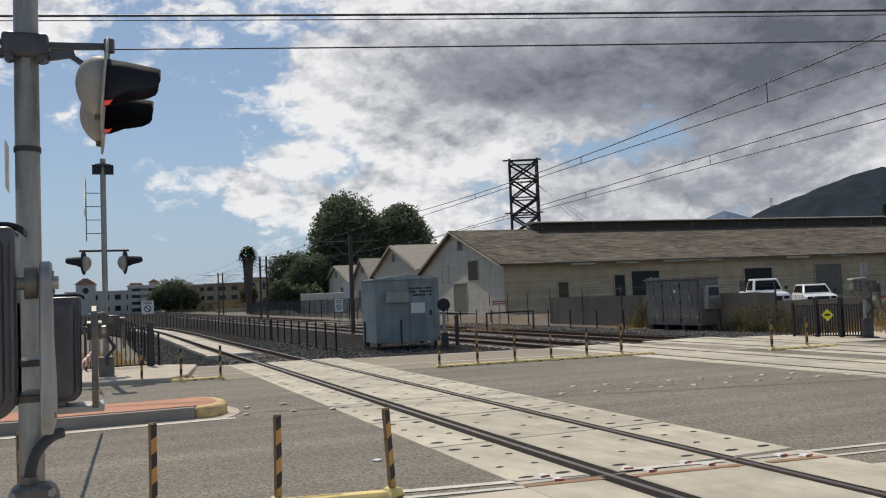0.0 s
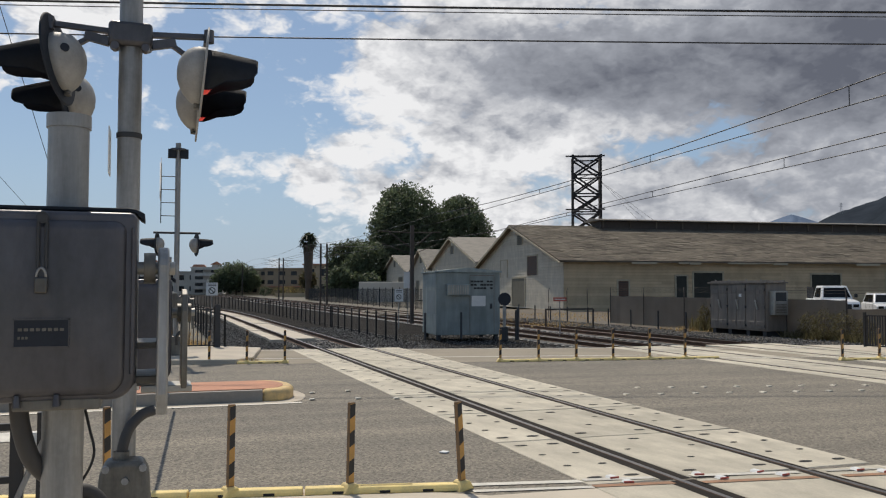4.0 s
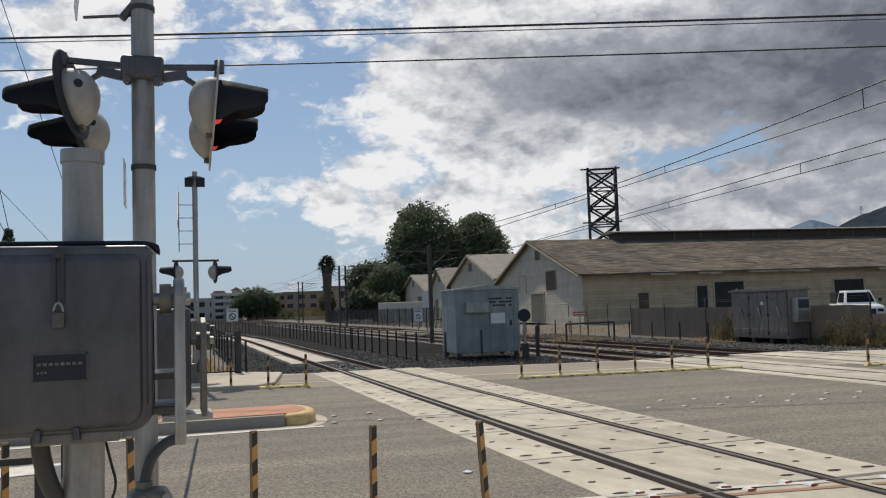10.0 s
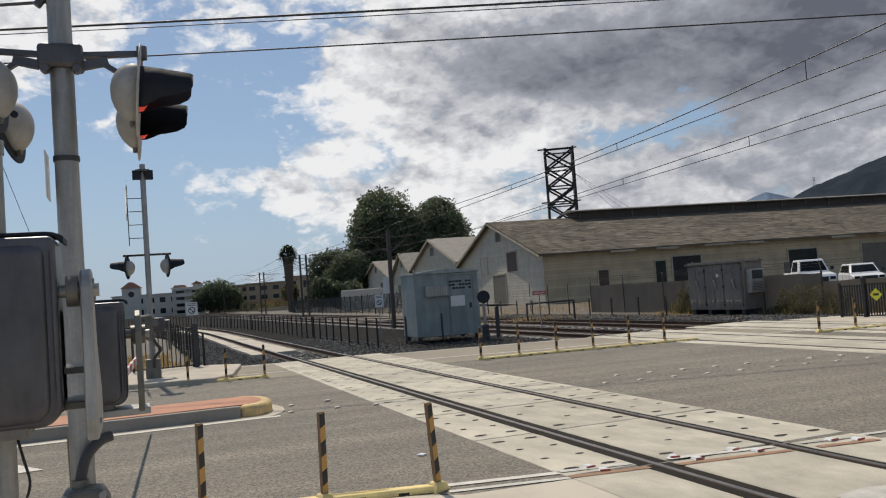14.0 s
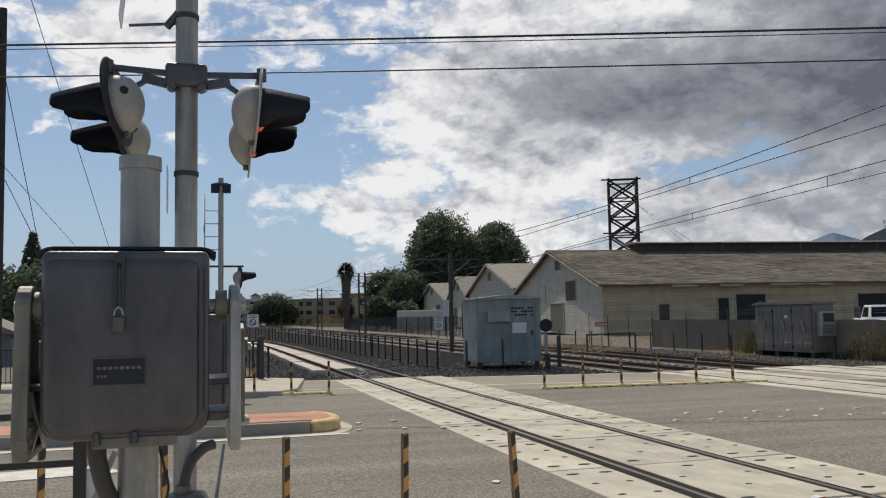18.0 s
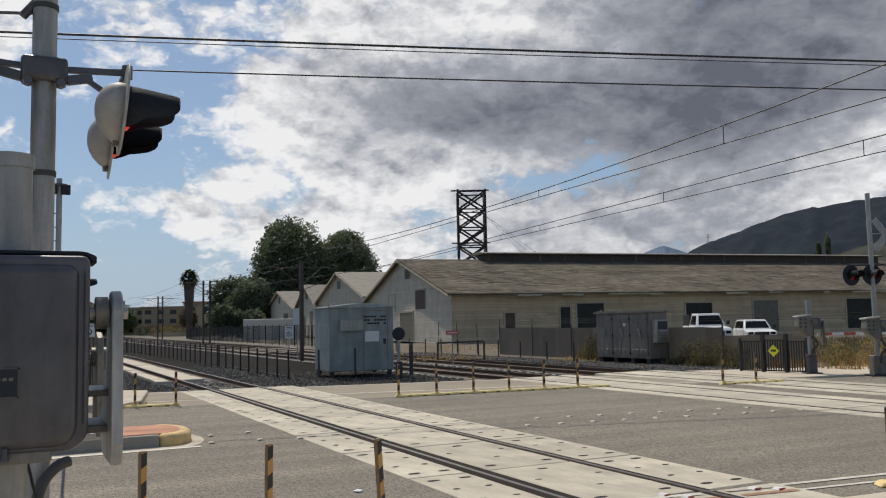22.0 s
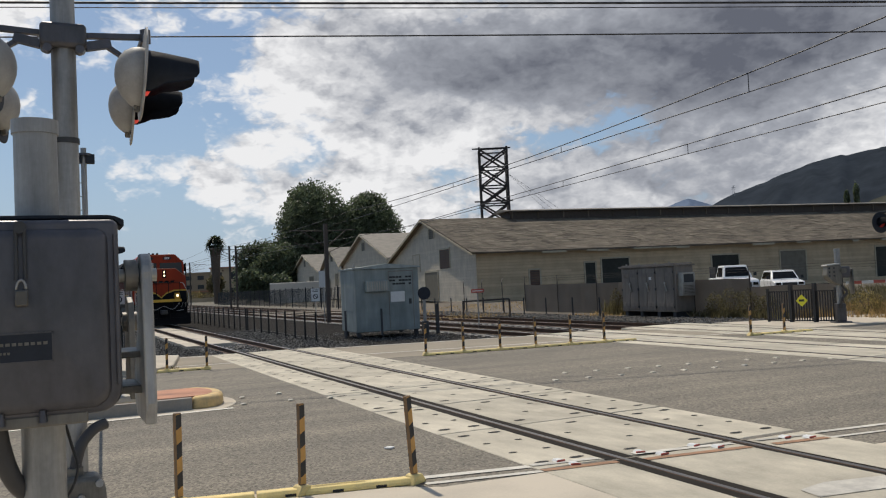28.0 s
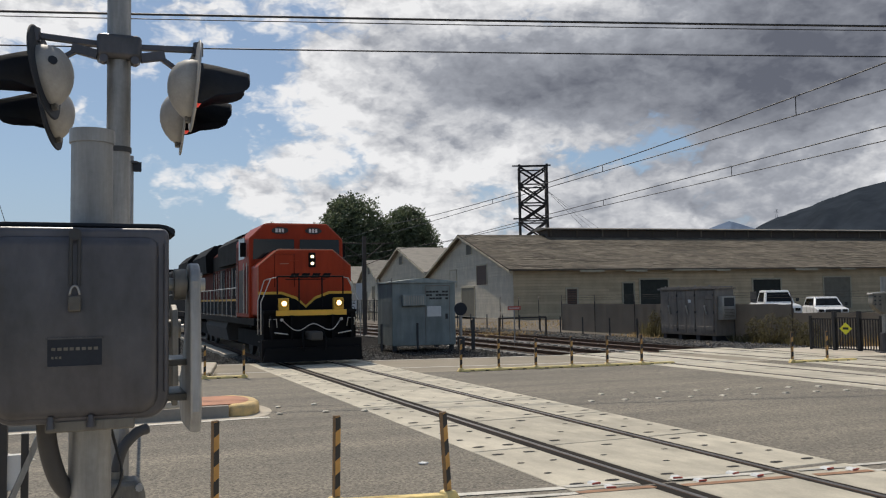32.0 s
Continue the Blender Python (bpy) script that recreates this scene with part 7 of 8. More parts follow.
def mountain(name, dist, az0, az1, base, profile, material, label):
    """A far ridge: rows of ground rising back to a skyline."""
    bm = B()
    n, rows = 220, 14
    grid = []
    for j in range(rows):
        ring = []
        for i in range(n + 1):
            a = radians(az0 + (az1 - az0) * i / n)
            top = profile(math.degrees(a))
            f = j / (rows - 1)
            r = dist * (0.78 + 0.3 * f) * (1 + 0.02 * (1 - f) * f * 4 * noise.noise(Vector((i * 0.22, j * 0.25, dist * 0.01))))
            h = top * (f ** 0.8) * (1 + 0.22 * (1 - f) * noise.noise(Vector((i * 0.28, j * 0.3, dist * 0.01))) + 0.1 * (1 - f) * noise.noise(Vector((i * 0.8, j * 0.5, dist * 0.02))))
            ring.append(bm.verts.new((r * math.sin(a), r * math.cos(a), h + base)))
        grid.append(ring)
    for a, b in zip(grid, grid[1:]):
        for i in range(n):
            f = bm.faces.new((a[i], a[i + 1], b[i + 1], b[i])); f.smooth = True
    solid(name, bm, material, label, "mountain", kind="structure")


def skyline(points):
    """Slopes (rise over run) by compass angle, joined smoothly, with small crags."""
    def at(a):
        for (a0, r0), (a1, r1) in zip(points, points[1:]):
            if a0 <= a <= a1:
                t = (a - a0) / (a1 - a0)
                return max(0.002, r0 + (r1 - r0) * t + 0.0022 * noise.noise(Vector((a * 1.3, 0, 0))) + 0.0014 * noise.noise(Vector((a * 4.2, 3, 0))))
        return 0.002
    return at


NEAR_RIDGE = skyline([(36.0, 0.004), (42.0, 0.0708), (43.6, 0.0834), (45.1, 0.0916), (46.3, 0.0998), (47.8, 0.108), (49.2, 0.1138), (50.2, 0.1155), (51.5, 0.118), (52.8, 0.1209), (54.0, 0.122), (55.5, 0.1243), (63.5, 0.1443), (77.5, 0.1543), (112, 0.1243)])
HILL_RIDGE = skyline([(46.8, 0.02), (50.8, 0.0637), (51.8, 0.07), (52.9, 0.0753), (54.2, 0.0786), (55.3, 0.0824), (75.3, 0.1124), (112, 0.0824)])
mountain("mountain", 2600, 38, 110, 0, lambda a: 2600 * 1.08 * NEAR_RIDGE(a), MOUNTAIN, "dark mountain slope, tinted blue-grey for haze, rising behind the warehouse")
mountain("mountain", 4200, 30, 52, 0, lambda a: 4200 * 1.08 * max(0.01, 0.081 - 0.0058 * abs(a - 40.7) ** 1.15), MOUNTAINFAR, "peak far behind, tinted pale blue for haze")
mountain("hill", 900, 46, 110, 0, lambda a: 900 * 1.08 * HILL_RIDGE(a), HILL, "lower scrub-green hill before the mountain")


def cypress(x, y, h, r):
    root = thing("cypress_tree", "thin dark columnar cypress behind the warehouse roof", "tree", m=pose(x, y, -0.1))
    bm = B(); rod(bm, (0, 0, 0), (0, 0, h * 0.8), 0.2, 0.05, 8); part("trunk", bm, BARK, root)
    bm = B()
    for k in range(6):
        f = k / 6
        leaf_cloud(bm, (0, 0, h * (0.1 + 0.15 * k)), (r * (1.1 - 0.75 * f), r * (1.1 - 0.75 * f), h * 0.13), 420, 0.22, 40 + k + int(h))
    part("crown", bm, LEAF, root)


cypress(106.0, 93.1, 13.6, 0.8)
cypress(106.8, 92.0, 14.5, 0.8)
for x_, y_, r_ in ((109.5, 92.5, 2.6), (112.0, 90.0, 2.0), (103.5, 96.0, 1.8)):
    bush(x_, y_, r_, 10.0, LEAF, "dark green tree crown behind the warehouse roof", "garden_tree", 500, 0.35)


def pylon(x, y, z, h):
    root = thing("transmission_pylon", "tiny grey lattice pylon on the mountain shoulder", "pylon", m=pose(x, y, z, 0, 0, -43))
    w = h * 0.11
    for sx in (-1, 1):
        for sy in (-1, 1):
            bm = B(); bar(bm, (sx * w, sy * w, -4), (sx * w * 0.2, sy * w * 0.2, h), 0.7); part("leg", bm, GALV, root)
    for k in range(3):
        bm = B(); bar(bm, (-w * (2.2 - 0.4 * k), 0, h * (0.62 + 0.17 * k)), (w * (2.2 - 0.4 * k), 0, h * (0.62 + 0.17 * k)), 0.8); part("crossarm", bm, GALV, root)


pylon(1860, 1961, 222, 27)
far_pole = thing("utility_pole", "dark wooden utility pole with a crossarm beyond the packing house", "pole", m=pose(105.1, 75, -0.1, 0, 0, -50))
bm = B(); rod(bm, (0, 0, 0), (0, 0, 15.3), 0.2, 0.15, 10); part("pole", bm, TOWERSTEEL, far_pole)
bm = B(); bar(bm, (-2.0, 0, 14.9), (2.0, 0, 14.9), 0.16, 0.2); part("crossarm", bm, TOWERSTEEL, far_pole)
for x_ in (-1.8, -0.9, 0.9, 1.8):
    bm = B(); rod(bm, (x_, 0, 15.0), (x_, 0, 15.3), 0.07, n=6); part("insulator", bm, DARKSTEEL, far_pole)


def far_building(x, y, w, d, h, yaw, wall, label, floors, bays, roof=None):
    root = thing("apartment_building", label, "building", "far buildings", m=pose(x, y, -0.1, 0, 0, yaw))
    bm = B(); box(bm, 0, w, 0, d, 0, h); part("wall", bm, wall, root)
    bm = B(); box(bm, -0.3, w + 0.3, -0.3, d + 0.3, h, h + 0.35); part("roof", bm, roof or wall, root)
    win = B(); box(win, 0, w / bays * 0.5, -0.06, 0.05, 0, h / floors * 0.45)
    me = mesh_of("window", win, GLASSDARK)
    for f in range(floors):
        for b in range(bays):
            part("window", me, None, root, m=pose(w / bays * (b + 0.25), 0, h / floors * (f + 0.3)))
    return root


b1 = far_building(-12, 286, 20, 14, 7.0, -4, STUCCOWHITE, "white parking structure with wide dark openings and a corner tower", 2, 6)
bm = B(); box(bm, 3.0, 8.6, -0.4, 5.0, 0, 9.6); tw = part("corner_tower", bm, STUCCOWHITE, b1, "cream corner tower")
bm = B(); prism(bm, [(2.6, 9.6), (9.0, 9.6), (6.4, 11.4), (5.2, 11.4)], -0.8, 5.4); part("tower_roof", bm, ROOFRED, tw, "red tile hipped roof")
bm = B(); rod(bm, (5.8, -0.45, 7.6), (5.8, -0.38, 7.6), 0.9, n=20); part("round_window", bm, GLASSDARK, tw)
b2 = far_building(5.5, 275, 9.5, 12, 8.2, -8, STUCCOWHITE, "white four-storey building with red tile caps", 4, 2)
bm = B(); box(bm, 6.2, 8.8, 0.4, 3.4, 8.2, 9.3); part("roof_turret", bm, STUCCOWHITE, b2)
bm = B(); prism(bm, [(5.7, 9.3), (9.3, 9.3), (7.5, 10.3)], 0.0, 4); part("tower_roof", bm, ROOFRED, b2, "red tile cap")
bm = B(); prism(bm, [(0.2, 8.55), (4.4, 8.55), (3.8, 9.3), (0.8, 9.3)], 0.3, 4); part("tower_roof", bm, ROOFRED, b2, "red tile cap")
for k in range(4):
    bm = B(); box(bm, 0.4, 9.1, -1.1, 0.0, 1.75 + 1.95 * k, 1.95 + 1.95 * k); bl = part("balcony", bm, STUCCOWHITE, b2)
    bm = B(); box(bm, 0.4, 9.1, -1.1, -1.0, 1.95 + 1.95 * k, 2.6 + 1.95 * k); part("parapet", bm, STUCCOWHITE, bl)
far_building(15.0, 262, 12, 12, 7.6, -12, STUCCO, "long tan flat-roofed block behind the round tree", 3, 5, STUCCOWHITE)
b3 = far_building(23.5, 238, 13, 14, 7.2, -22, STUCCO, "brown-tan three-storey building beside the railway", 3, 4)
bm = B(); box(bm, 1.0, 12.0, -0.9, 0.0, 2.3, 2.6); part("canopy", bm, ROOFRED, b3, "thin tiled canopy")
b4 = far_building(31.5, 222, 19, 12, 8.0, -22, TANSTUCCO, "pale tan two-storey stucco building with flat roof", 2, 5, ROOFRED)
bm = B(); box(bm, 12.0, 16.0, 0.2, 4.0, 8.0, 9.2); part("roof_turret", bm, TANSTUCCO, b4)
for i in range(9):
    bm = B(); box(bm, 1.0 + 2.0 * i, 1.3 + 2.0 * i, -0.35, 0.0, 7.3, 7.55); part("rafter_end", bm, WOODDARK, b4)
for x_, y_, r_, h_, m_ in ((22.6, 205, 1.6, 2.2, BUSH), (25.0, 204, 1.8, 2.6, WEED), (27.5, 202, 1.7, 2.0, BUSH), (30.5, 200, 1.9, 2.8, LEAF2), (33.5, 198, 1.6, 2.1, WEED), (36.0, 196, 2.0, 2.6, BUSH), (20.5, 212, 1.6, 2.4, LEAF2)):
    bush(x_, y_, r_, h_, m_, "garden shrub before the tan buildings", n=700, leaf=0.13)
bm = B(); box(bm, 0, 17, 0, 0.3, 0, 0.9)
solid("garden_wall", bm, TANSTUCCO, "low pale garden wall before the tan buildings", "wall", m=pose(21.5, 201, -0.15, 0, 0, -16))
bm = B(); box(bm, 0, 8, 0, 2.4, 0, 2.9); soften(bm, 0.08, 1)
solid("freight_container", bm, STUCCOWHITE, "weathered pale cream container behind the track fence", "container", m=pose(22.5, 119, -0.1, 0, 0, -14))

# ---- train ----
LOCO_ROWS = [(0.0, 247.0), (8.0, 191.5), (16.0, 136.0), (20.0, 108.0), (22.0, 94.2), (24.0, 80.3), (25.0, 73.5), (26.0, 66.5), (27.0, 59.6), (28.5, 49.15), (29.5, 42.2), (30.5, 35.25), (31.3, 29.5), (32.0, 24.75)]


def locomotive():
    """Front end at local y = 0, running towards -y; rail head at z = 0."""
    root = thing("locomotive", "orange and black diesel freight locomotive with lit ditch lights", "locomotive")
    # nose
    bm = B()
    prism(bm, [(-1.0, 1.35), (1.0, 1.35), (1.45, 1.45), (1.45, 2.95), (0.85, 3.45), (-0.85, 3.45), (-1.45, 2.95), (-1.45, 1.45)], 1.1, 3.2)
    soften(bm, 0.03, 1)
    part("nose", bm, LOCOORANGE, root, "orange nose")
    # thin paler strips follow the nose outline
    for a, b in (((-1.45, 1.45), (-1.45, 2.95)), ((-1.45, 2.95), (-0.85, 3.45)), ((-0.85, 3.45), (0.85, 3.45)), ((0.85, 3.45), (1.45, 2.95))):
        bm = B(); rod(bm, (a[0], 1.09, a[1]), (b[0], 1.09, b[1]), 0.014, n=6); part("edge_strip", bm, ROOFRED, root, "paler edge line")
    for x, z in ((-1.05, 2.75), (1.2, 2.8), (-0.35, 3.1)):
        bm = B(); rod(bm, (x - 0.12, 1.04, z), (x + 0.12, 1.04, z), 0.012, n=6); part("grab_iron", bm, LOCOORANGE, root)
    # cab
    bm = B()
    prism(bm, [(-1.52, 1.35), (1.52, 1.35), (1.52, 3.86), (1.0, 4.36), (-1.0, 4.36), (-1.52, 3.86)], 2.3, 4.9)
    soften(bm, 0.04, 1)
    cab = part("cab", bm, LOCOORANGE, root, "orange cab")
    for s in (-1, 1):
        bm = B(); prism(bm, [(s * 0.09, 3.3), (s * 1.4, 3.2), (s * 1.38, 3.84), (s * 0.09, 3.84)], 2.28, 2.31); part("windscreen", bm, GLASSDARK, cab, "dark windscreen")
        bm = B(); box(bm, s * 1.515, s * 1.53, 3.1, 4.3, 3.25, 3.95); part("side_window", bm, GLASSDARK, cab)
        bm = B(); prism(bm, [(s * 0.54 + 0.27 * math.cos(a), 4.12 + 0.11 * math.sin(a)) for a in np.linspace(0, 6.283, 17)[:-1]], 2.26, 2.3); nb = part("number_board", bm, BLACK, cab, "black board with pale bars")
        bm = B()
        for i in range(3):
            box(bm, s * 0.54 - 0.15 + i * 0.1, s * 0.54 - 0.08 + i * 0.1, 2.25, 2.26, 4.06, 4.18)
        part("pale_bars", bm, SIGNWHITE, nb)
    for s in (-1, 1):
        for k, (y0, y1, z0, z1) in enumerate(((2.45, 3.0, 1.5, 3.0), (3.1, 4.3, 1.5, 2.9), (4.4, 4.85, 1.5, 3.7))):
            bm = B(); box(bm, s * 1.515, s * 1.53, y0, y1, z0, z1); part("side_panel", bm, LOCOGREY if k == 1 else LOCOSHADED, cab)
        for y in (2.42, 3.05, 4.36):
            bm = B(); rod(bm, (s * 1.57, y, 1.5), (s * 1.57, y, 3.1), 0.014, n=6); part("grab_iron", bm, RAILWHITE, cab, "pale grab iron")
        bm = B(); box(bm, s * 1.515, s * 1.62, 3.0, 4.4, 3.98, 4.02); part("sun_shade", bm, LOCOBLACK, cab)
        bm = B(); box(bm, s * 1.54, s * 1.72, 2.75, 2.8, 3.3, 3.75); part("mirror", bm, LOCOBLACK, cab)
    # black belly of the nose with its yellow line
    bm = B()
    prism(bm, [(-1.46, 1.35), (1.46, 1.35), (1.46, 2.08), (0.75, 2.08), (0.3, 1.92), (0.0, 1.66), (-0.3, 1.92), (-0.75, 2.08), (-1.46, 2.08)], 1.085, 1.12)
    part("black_band", bm, LOCOBLACK, root, "black lower nose")
    bm = B()
    for s in (-1, 1):
        prism(bm, [(s * 1.46, 2.08), (s * 0.75, 2.08), (s * 0.3, 1.92), (0, 1.66), (0, 1.74), (s * 0.29, 2.0), (s * 0.73, 2.16), (s * 1.46, 2.16)], 1.08, 1.1)
    part("yellow_line", bm, LOCOYELLOW, root)
    # plain dark shape where the emblem stands
    bm = B(); box(bm, -0.62, 0.62, 1.088, 1.1, 2.52, 2.545)
    for i in range(4):
        prism(bm, [(-0.5 + 0.33 * i, 2.58), (-0.26 + 0.33 * i, 2.58), (-0.18 + 0.33 * i, 2.72), (-0.42 + 0.33 * i, 2.72)], 1.088, 1.1)
    part("emblem", bm, LOCOBLACK, root, "dark plain emblem shape")
    bm = B(); box(bm, 0.09, 0.31, 1.05, 1.11, 2.9, 3.35); soften(bm, 0.02, 1); case = part("headlight_case", bm, LOCOBLACK, root, "dark headlight case")
    for z in (3.02, 3.23):
        bm = B(); rod(bm, (0.2, 1.02, z), (0.2, 1.06, z), 0.05, n=16); part("headlight", bm, HEADLAMP, case, "lit headlight")
        bm = B(); rod(bm, (0.2, 1.0, z), (0.2, 1.05, z), 0.08, n=16, caps=False); part("bezel", bm, LOCOBLACK, case)
    # walkway, anticlimber, steps
    bm = B(); box(bm, -1.4, 1.4, 0.36, 1.2, 1.52, 1.6); part("front_platform", bm, LOCOBLACK, root)
    bm = B(); box(bm, -1.06, 1.06, 0.28, 0.36, 1.44, 1.6); part("yellow_sill", bm, LOCOYELLOW, root, "yellow edge sill")
    for s in (-0.83, 0.83):
        bm = B(); box(bm, s - 0.15, s + 0.15, 0.3, 0.5, 1.6, 1.96); soften(bm, 0.02, 1); d = part("ditch_light_box", bm, LOCOYELLOW, root, "yellow ditch light mount")
        bm = B(); rod(bm, (s, 0.27, 1.8), (s, 0.3, 1.8), 0.072, n=18); part("ditch_light", bm, HEADLAMP, d, "lit ditch light")
        bm = B(); rod(bm, (s, 0.25, 1.8), (s, 0.3, 1.8), 0.125, n=18, caps=False); part("rim", bm, LOCOBLACK, d)
    bm = B(); box(bm, -1.4, 1.4, 0.5, 1.3, 0.3, 1.54); part("front_plate", bm, LOCOBLACK, root, "black pilot plate")
    bm = B(); prism(bm, [(-1.5, 0.12), (1.5, 0.12), (1.5, 0.75), (-1.5, 0.75)], 0.2, 0.6); prism(bm, [(-1.5, 0.1), (1.5, 0.1), (1.4, 0.5), (-1.4, 0.5)], 0.05, 0.25)
    part("plough", bm, LOCOBLACK, root, "black snow plough")
    bm = B(); box(bm, -0.18, 0.18, -0.35, 0.5, 0.72, 0.98); soften(bm, 0.05, 2); part("coupler", bm, LOCOGREY, root, "grey coupler")
    for s in (-1, 1):
        bm = B(); tube(bm, curve_pts([(s * 0.85, 0.3, 1.28), (s * 0.62, 0.1, 1.05), (s * 0.4, 0.05, 1.02), (s * 0.15, 0.1, 1.15), (0.0, 0.14, 1.2)]), 0.014, 8); part("air_hose", bm, RAILWHITE, root, "pale air hose")
        bm = B(); rod(bm, (s * 0.9, 0.26, 1.32), (s * 0.9, 0.34, 1.32), 0.045, n=12); part("hose_fitting", bm, RAILWHITE, root)
        # stairs at the corners with handrails
        for i in range(4):
            bm = B(); box(bm, s * 1.1, s * 1.5, 0.35 + 0.12 * i, 0.75 + 0.12 * i, 0.35 + 0.32 * i, 0.39 + 0.32 * i); part("step", bm, LOCOGREY, root)
        bm = B()
        tube(bm, [(s * 1.5, 0.35, 0.9), (s * 1.5, 0.35, 1.85), (s * 1.18, 0.5, 2.55), (s * 1.0, 0.5, 2.58)], 0.015, 8)
        tube(bm, [(s * 1.52, 0.75, 0.9), (s * 1.52, 0.75, 1.9), (s * 1.3, 0.9, 2.5), (s * 1.18, 0.6, 2.55)], 0.015, 8)
        part("handrail", bm, RAILWHITE, root, "pale grab rail")
    bm = B()
    for z in (2.6,):
        rod(bm, (-1.0, 0.45, z), (1.0, 0.45, z), 0.022, n=8)
    for x in (-1.0, -0.35, 0.35, 1.0):
        rod(bm, (x, 0.45, 1.6), (x, 0.45, 2.6), 0.022, n=8)
    part("front_railing", bm, LOCOBLACK, root, "dark front railing")
    for x in (-1.2, -0.62, 0.62, 1.2):
        bm = B(); box(bm, x - 0.03, x + 0.03, 0.18, 0.5, 0.75, 1.45); part("front_rib", bm, LOCOBLACK, root)
    for s in (-1, 1):
        bm = B(); rod(bm, (s * 0.75, 0.12, 0.9), (s * 1.15, 0.12, 0.96), 0.018, n=6); part("uncoupling_lever", bm, RAILWHITE, root)
        bm = B(); tube(bm, [(s * 1.05, 0.25, 1.1), (s * 1.08, 0.2, 1.35), (s * 1.28, 0.2, 1.35), (s * 1.28, 0.25, 1.12)], 0.014, 6); part("corner_grab", bm, RAILWHITE, root)
        bm = B(); tube(bm, curve_pts([(s * 0.3, 0.2, 1.0), (s * 0.34, 0.0, 0.7), (s * 0.3, -0.05, 0.4)]), 0.03, 8); part("brake_hose", bm, LOCOBLACK, root)
    # long hood behind the cab
    bm = B(); prism(bm, [(-0.95, 1.35), (0.95, 1.35), (0.95, 3.9), (0.7, 4.15), (-0.7, 4.15), (-0.95, 3.9)], 4.9, 21.5); part("hood", bm, LOCOSHADED, root, "grimy engine hood, its orange darkened to red for shade")
    bm = B(); prism(bm, [(-1.2, 3.3), (1.2, 3.3), (1.2, 4.1), (0.9, 4.36), (-0.9, 4.36), (-1.2, 4.1)], 5.4, 12.0); part("roof_housing", bm, LOCOBLACK, root, "black roof housing")
    bm = B(); prism(bm, [(-1.25, 3.2), (1.25, 3.2), (1.3, 4.0), (0.9, 4.45), (-0.9, 4.45), (-1.3, 4.0)], 15.5, 21.0); part("radiator", bm, LOCOBLACK, root, "black flared radiator")
    for i in range(3):
        bm = B(); rod(bm, (0, 16.5 + 1.7 * i, 4.45), (0, 16.5 + 1.7 * i, 4.55), 0.6, n=18); part("roof_fan", bm, LOCOBLACK, root)
    for i in range(2):
        bm = B(); prism(bm, [(2.4, 4.36), (2.75, 4.36), (2.75, 4.46)], -0.75 + 1.4 * i, -0.68 + 1.4 * i, "yz"); part("antenna", bm, RAILWHITE, root)
    bm = B()
    for q in (-0.25, 0.0, 0.25):
        rod(bm, (q, 5.0, 4.5), (q, 5.5, 4.52), 0.09, 0.03, 10)
    rod(bm, (-0.3, 5.45, 4.48), (0.3, 5.45, 4.48), 0.03, n=8)
    part("air_horn", bm, LOCOBLACK, root, "dark three-chime horn")
    bm = B(); tube(bm, [(-0.95, 1.092, 2.3), (-0.95, 1.092, 3.3), (-0.35, 1.092, 3.3), (-0.35, 1.092, 2.3)], 0.008, 5)
    part("nose_door_seam", bm, LOCOSHADED, root, "dark door seam")
    bm = B(); box(bm, -0.78, -0.52, 1.075, 1.1, 3.0, 3.02); part("step_strip", bm, ROOFRED, root)
    for s in (-1, 1):
        bm = B(); box(bm, s * 0.95, s * 0.98, 5.2, 21.2, 1.36, 1.9); part("black_stripe", bm, LOCOBLACK, root)
        bm = B(); box(bm, s * 0.952, s * 0.975, 5.2, 21.2, 3.25, 3.85); part("black_upper_side", bm, LOCOBLACK, root)
        bm = B(); box(bm, s * 0.955, s * 0.98, 5.2, 21.2, 1.9, 1.98); part("yellow_stripe", bm, LOCOYELLOW, root)
        for i in range(13):
            bm = B(); box(bm, s * 0.955, s * 0.985, 5.3 + i * 0.78, 5.95 + i * 0.78, 2.0, 3.2); part("engine_door", bm, (LOCOBLACK, LOCOSHADED, LOCOSHADED, LOCOGREY)[(i * 7) % 4], root)
            bm = B(); rod(bm, (s * 1.0, 5.35 + i * 0.78, 2.1), (s * 1.0, 5.35 + i * 0.78, 3.1), 0.012, n=5); part("door_bar", bm, RAILWHITE, root)
        bm = B(); rod(bm, (s * 1.5, 5.0, 2.35), (s * 1.5, 21.4, 2.35), 0.02, n=6)
        for i in range(15):
            rod(bm, (s * 1.5, 5.0 + i * 1.17, 1.3), (s * 1.5, 5.0 + i * 1.17, 2.35), 0.018, n=6)
        part("side_railing", bm, RAILWHITE, root, "pale side railing")
    bm = B(); box(bm, -1.55, 1.55, 1.2, 22.0, 1.15, 1.35); part("walkway", bm, LOCOBLACK, root)
    bm = B(); prism(bm, [(-1.35, 0.45), (1.35, 0.45), (1.45, 0.9), (1.35, 1.2), (-1.35, 1.2), (-1.45, 0.9)], 7.8, 14.0); part("fuel_tank", bm, LOCOGREY, root, "grimy fuel tank")
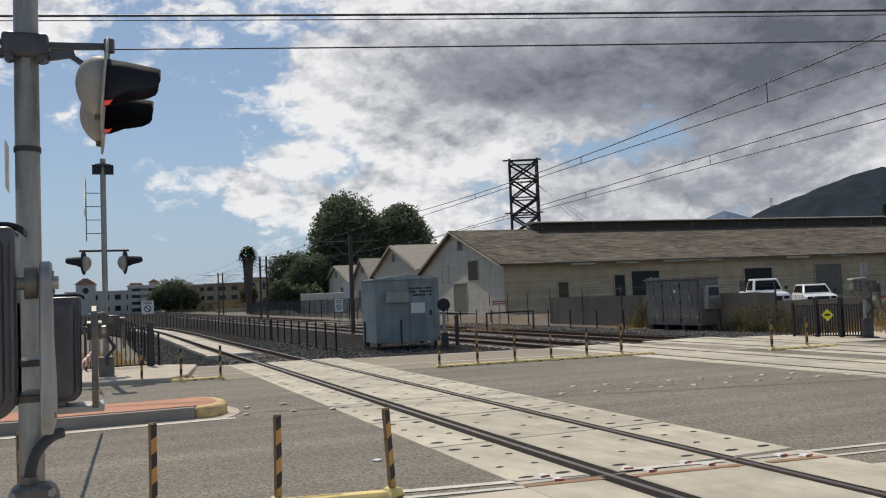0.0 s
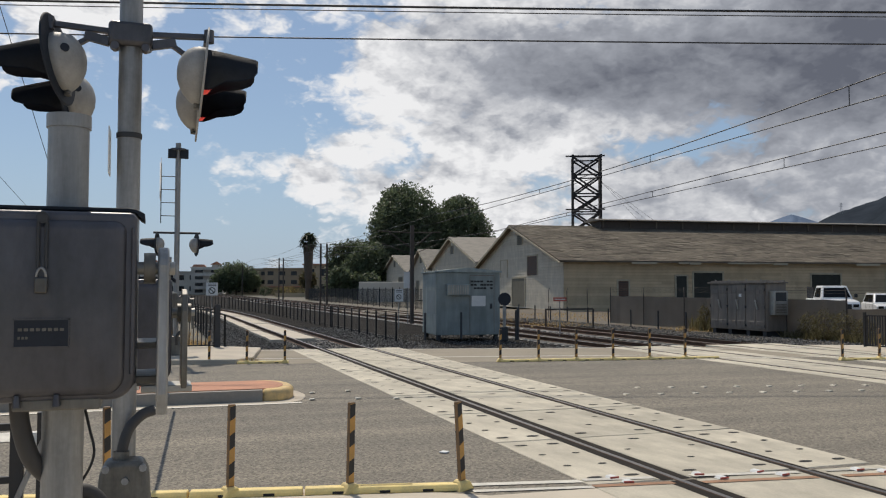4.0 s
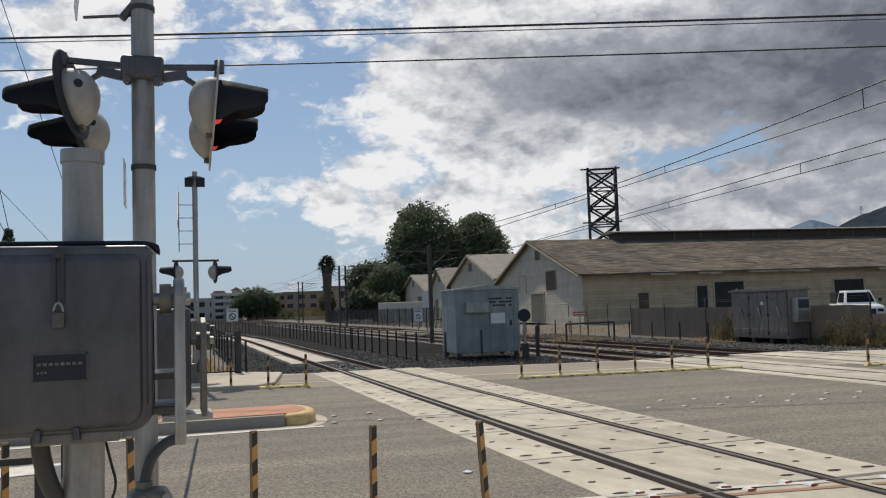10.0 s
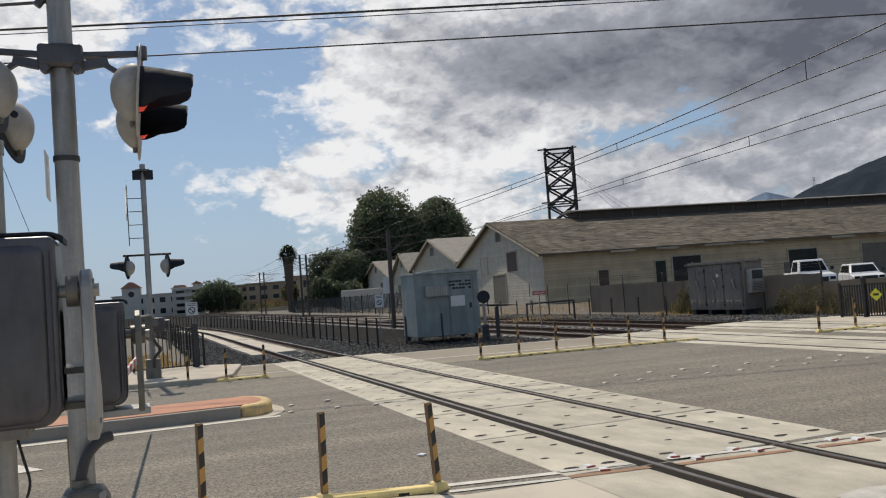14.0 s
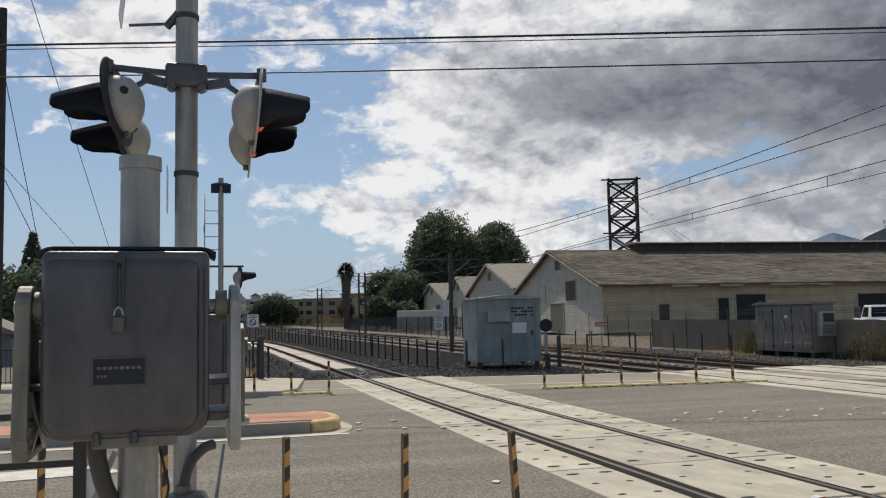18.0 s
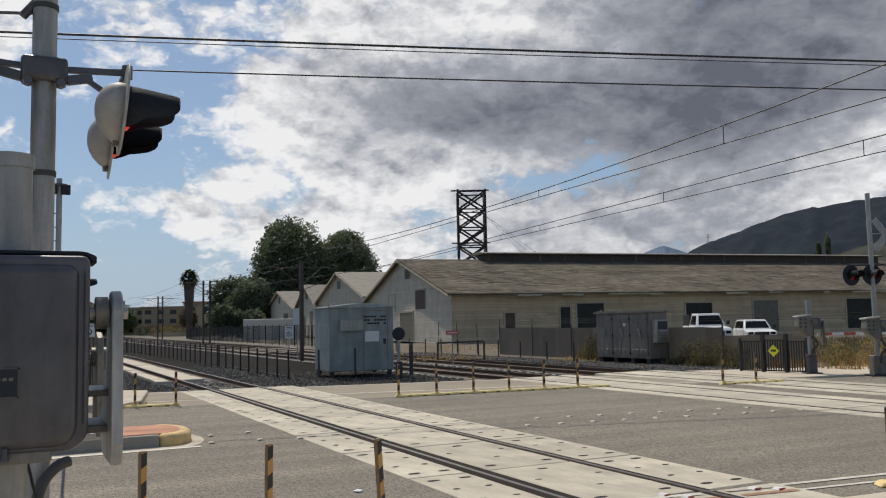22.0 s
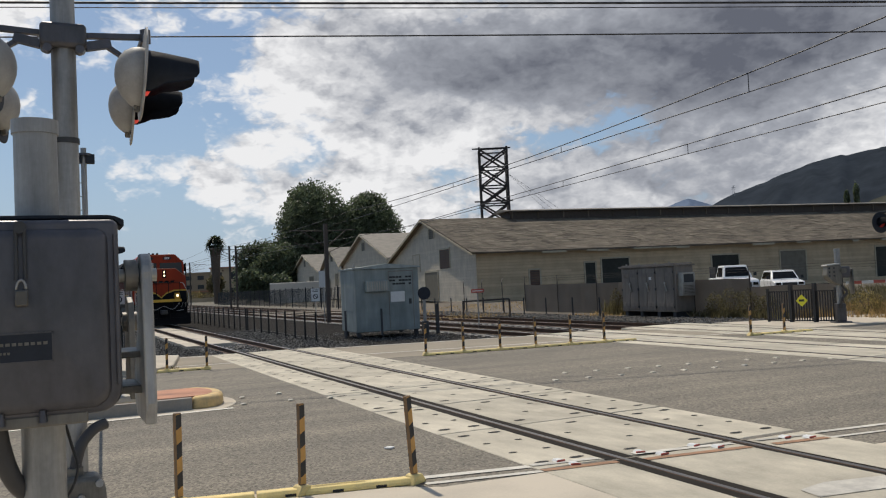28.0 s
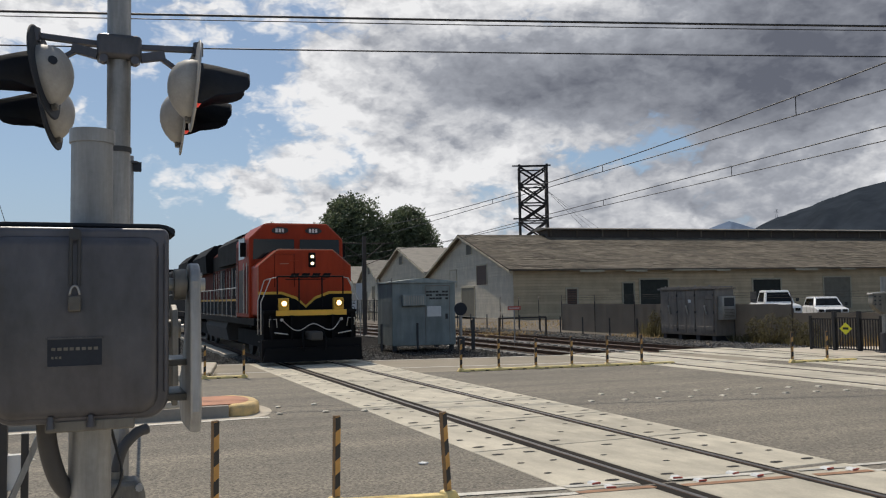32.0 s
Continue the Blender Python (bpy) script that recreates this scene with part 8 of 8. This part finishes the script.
    for y0 in (2.2, 15.2):
        bm = B(); box(bm, -1.2, 1.2, y0, y0 + 4.4, 0.45, 0.95); tr = part("truck_frame", bm, LOCOBLACK, root)
        for i in range(3):
            for s in (-0.7525, 0.7525):
                bm = B(); rod(bm, (s - 0.07, y0 + 0.5 + 1.7 * i, 0.52), (s + 0.07, y0 + 0.5 + 1.7 * i, 0.52), 0.51, n=24); part("wheel", bm, LOCOGREY, tr)
    return root


def following_unit(material, label):
    root = thing("locomotive", label, "locomotive")
    bm = B(); prism(bm, [(-1.0, 1.35), (1.0, 1.35), (1.0, 3.9), (0.7, 4.2), (-0.7, 4.2), (-1.0, 3.9)], 0, 21); part("hood", bm, material, root)
    bm = B(); prism(bm, [(-1.3, 3.3), (1.3, 3.3), (1.3, 4.1), (0.9, 4.5), (-0.9, 4.5), (-1.3, 4.1)], 0.5, 6); part("radiator", bm, LOCOBLACK, root)
    bm = B(); box(bm, -1.55, 1.55, 0, 21.5, 1.15, 1.35); part("walkway", bm, LOCOBLACK, root)
    bm = B(); prism(bm, [(-1.35, 0.45), (1.35, 0.45), (1.45, 0.9), (1.35, 1.2), (-1.35, 1.2), (-1.45, 0.9)], 7.8, 14.0); part("fuel_tank", bm, LOCOGREY, root)
    for s in (-1, 1):
        bm = B(); rod(bm, (s * 1.5, 0.2, 2.35), (s * 1.5, 21.4, 2.35), 0.02, n=6); part("side_railing", bm, RAILWHITE, root)
    for y0 in (1.2, 15.2):
        bm = B(); box(bm, -1.2, 1.2, y0, y0 + 4.4, 0.05, 0.95); part("truck_frame", bm, LOCOBLACK, root)
    return root


loco = locomotive()
unit_b = following_unit(LOCOBLACK, "black following diesel locomotive coupled behind the first")
unit_c = following_unit(LOCOSHADED, "orange following diesel locomotive further back in the train")


# ---- what moves ----
def motions():
    for vehicle, back in ((loco, 0.0), (unit_b, 23.0), (unit_c, 45.5)):
        rows = []
        for t, y in LOCO_ROWS:
            dx, turn = bend(y + back)
            rows.append((t, pose(0.7525 + dx, y + back, 0.011, 0, 0, turn)))
        walk(vehicle, rows)


motions()
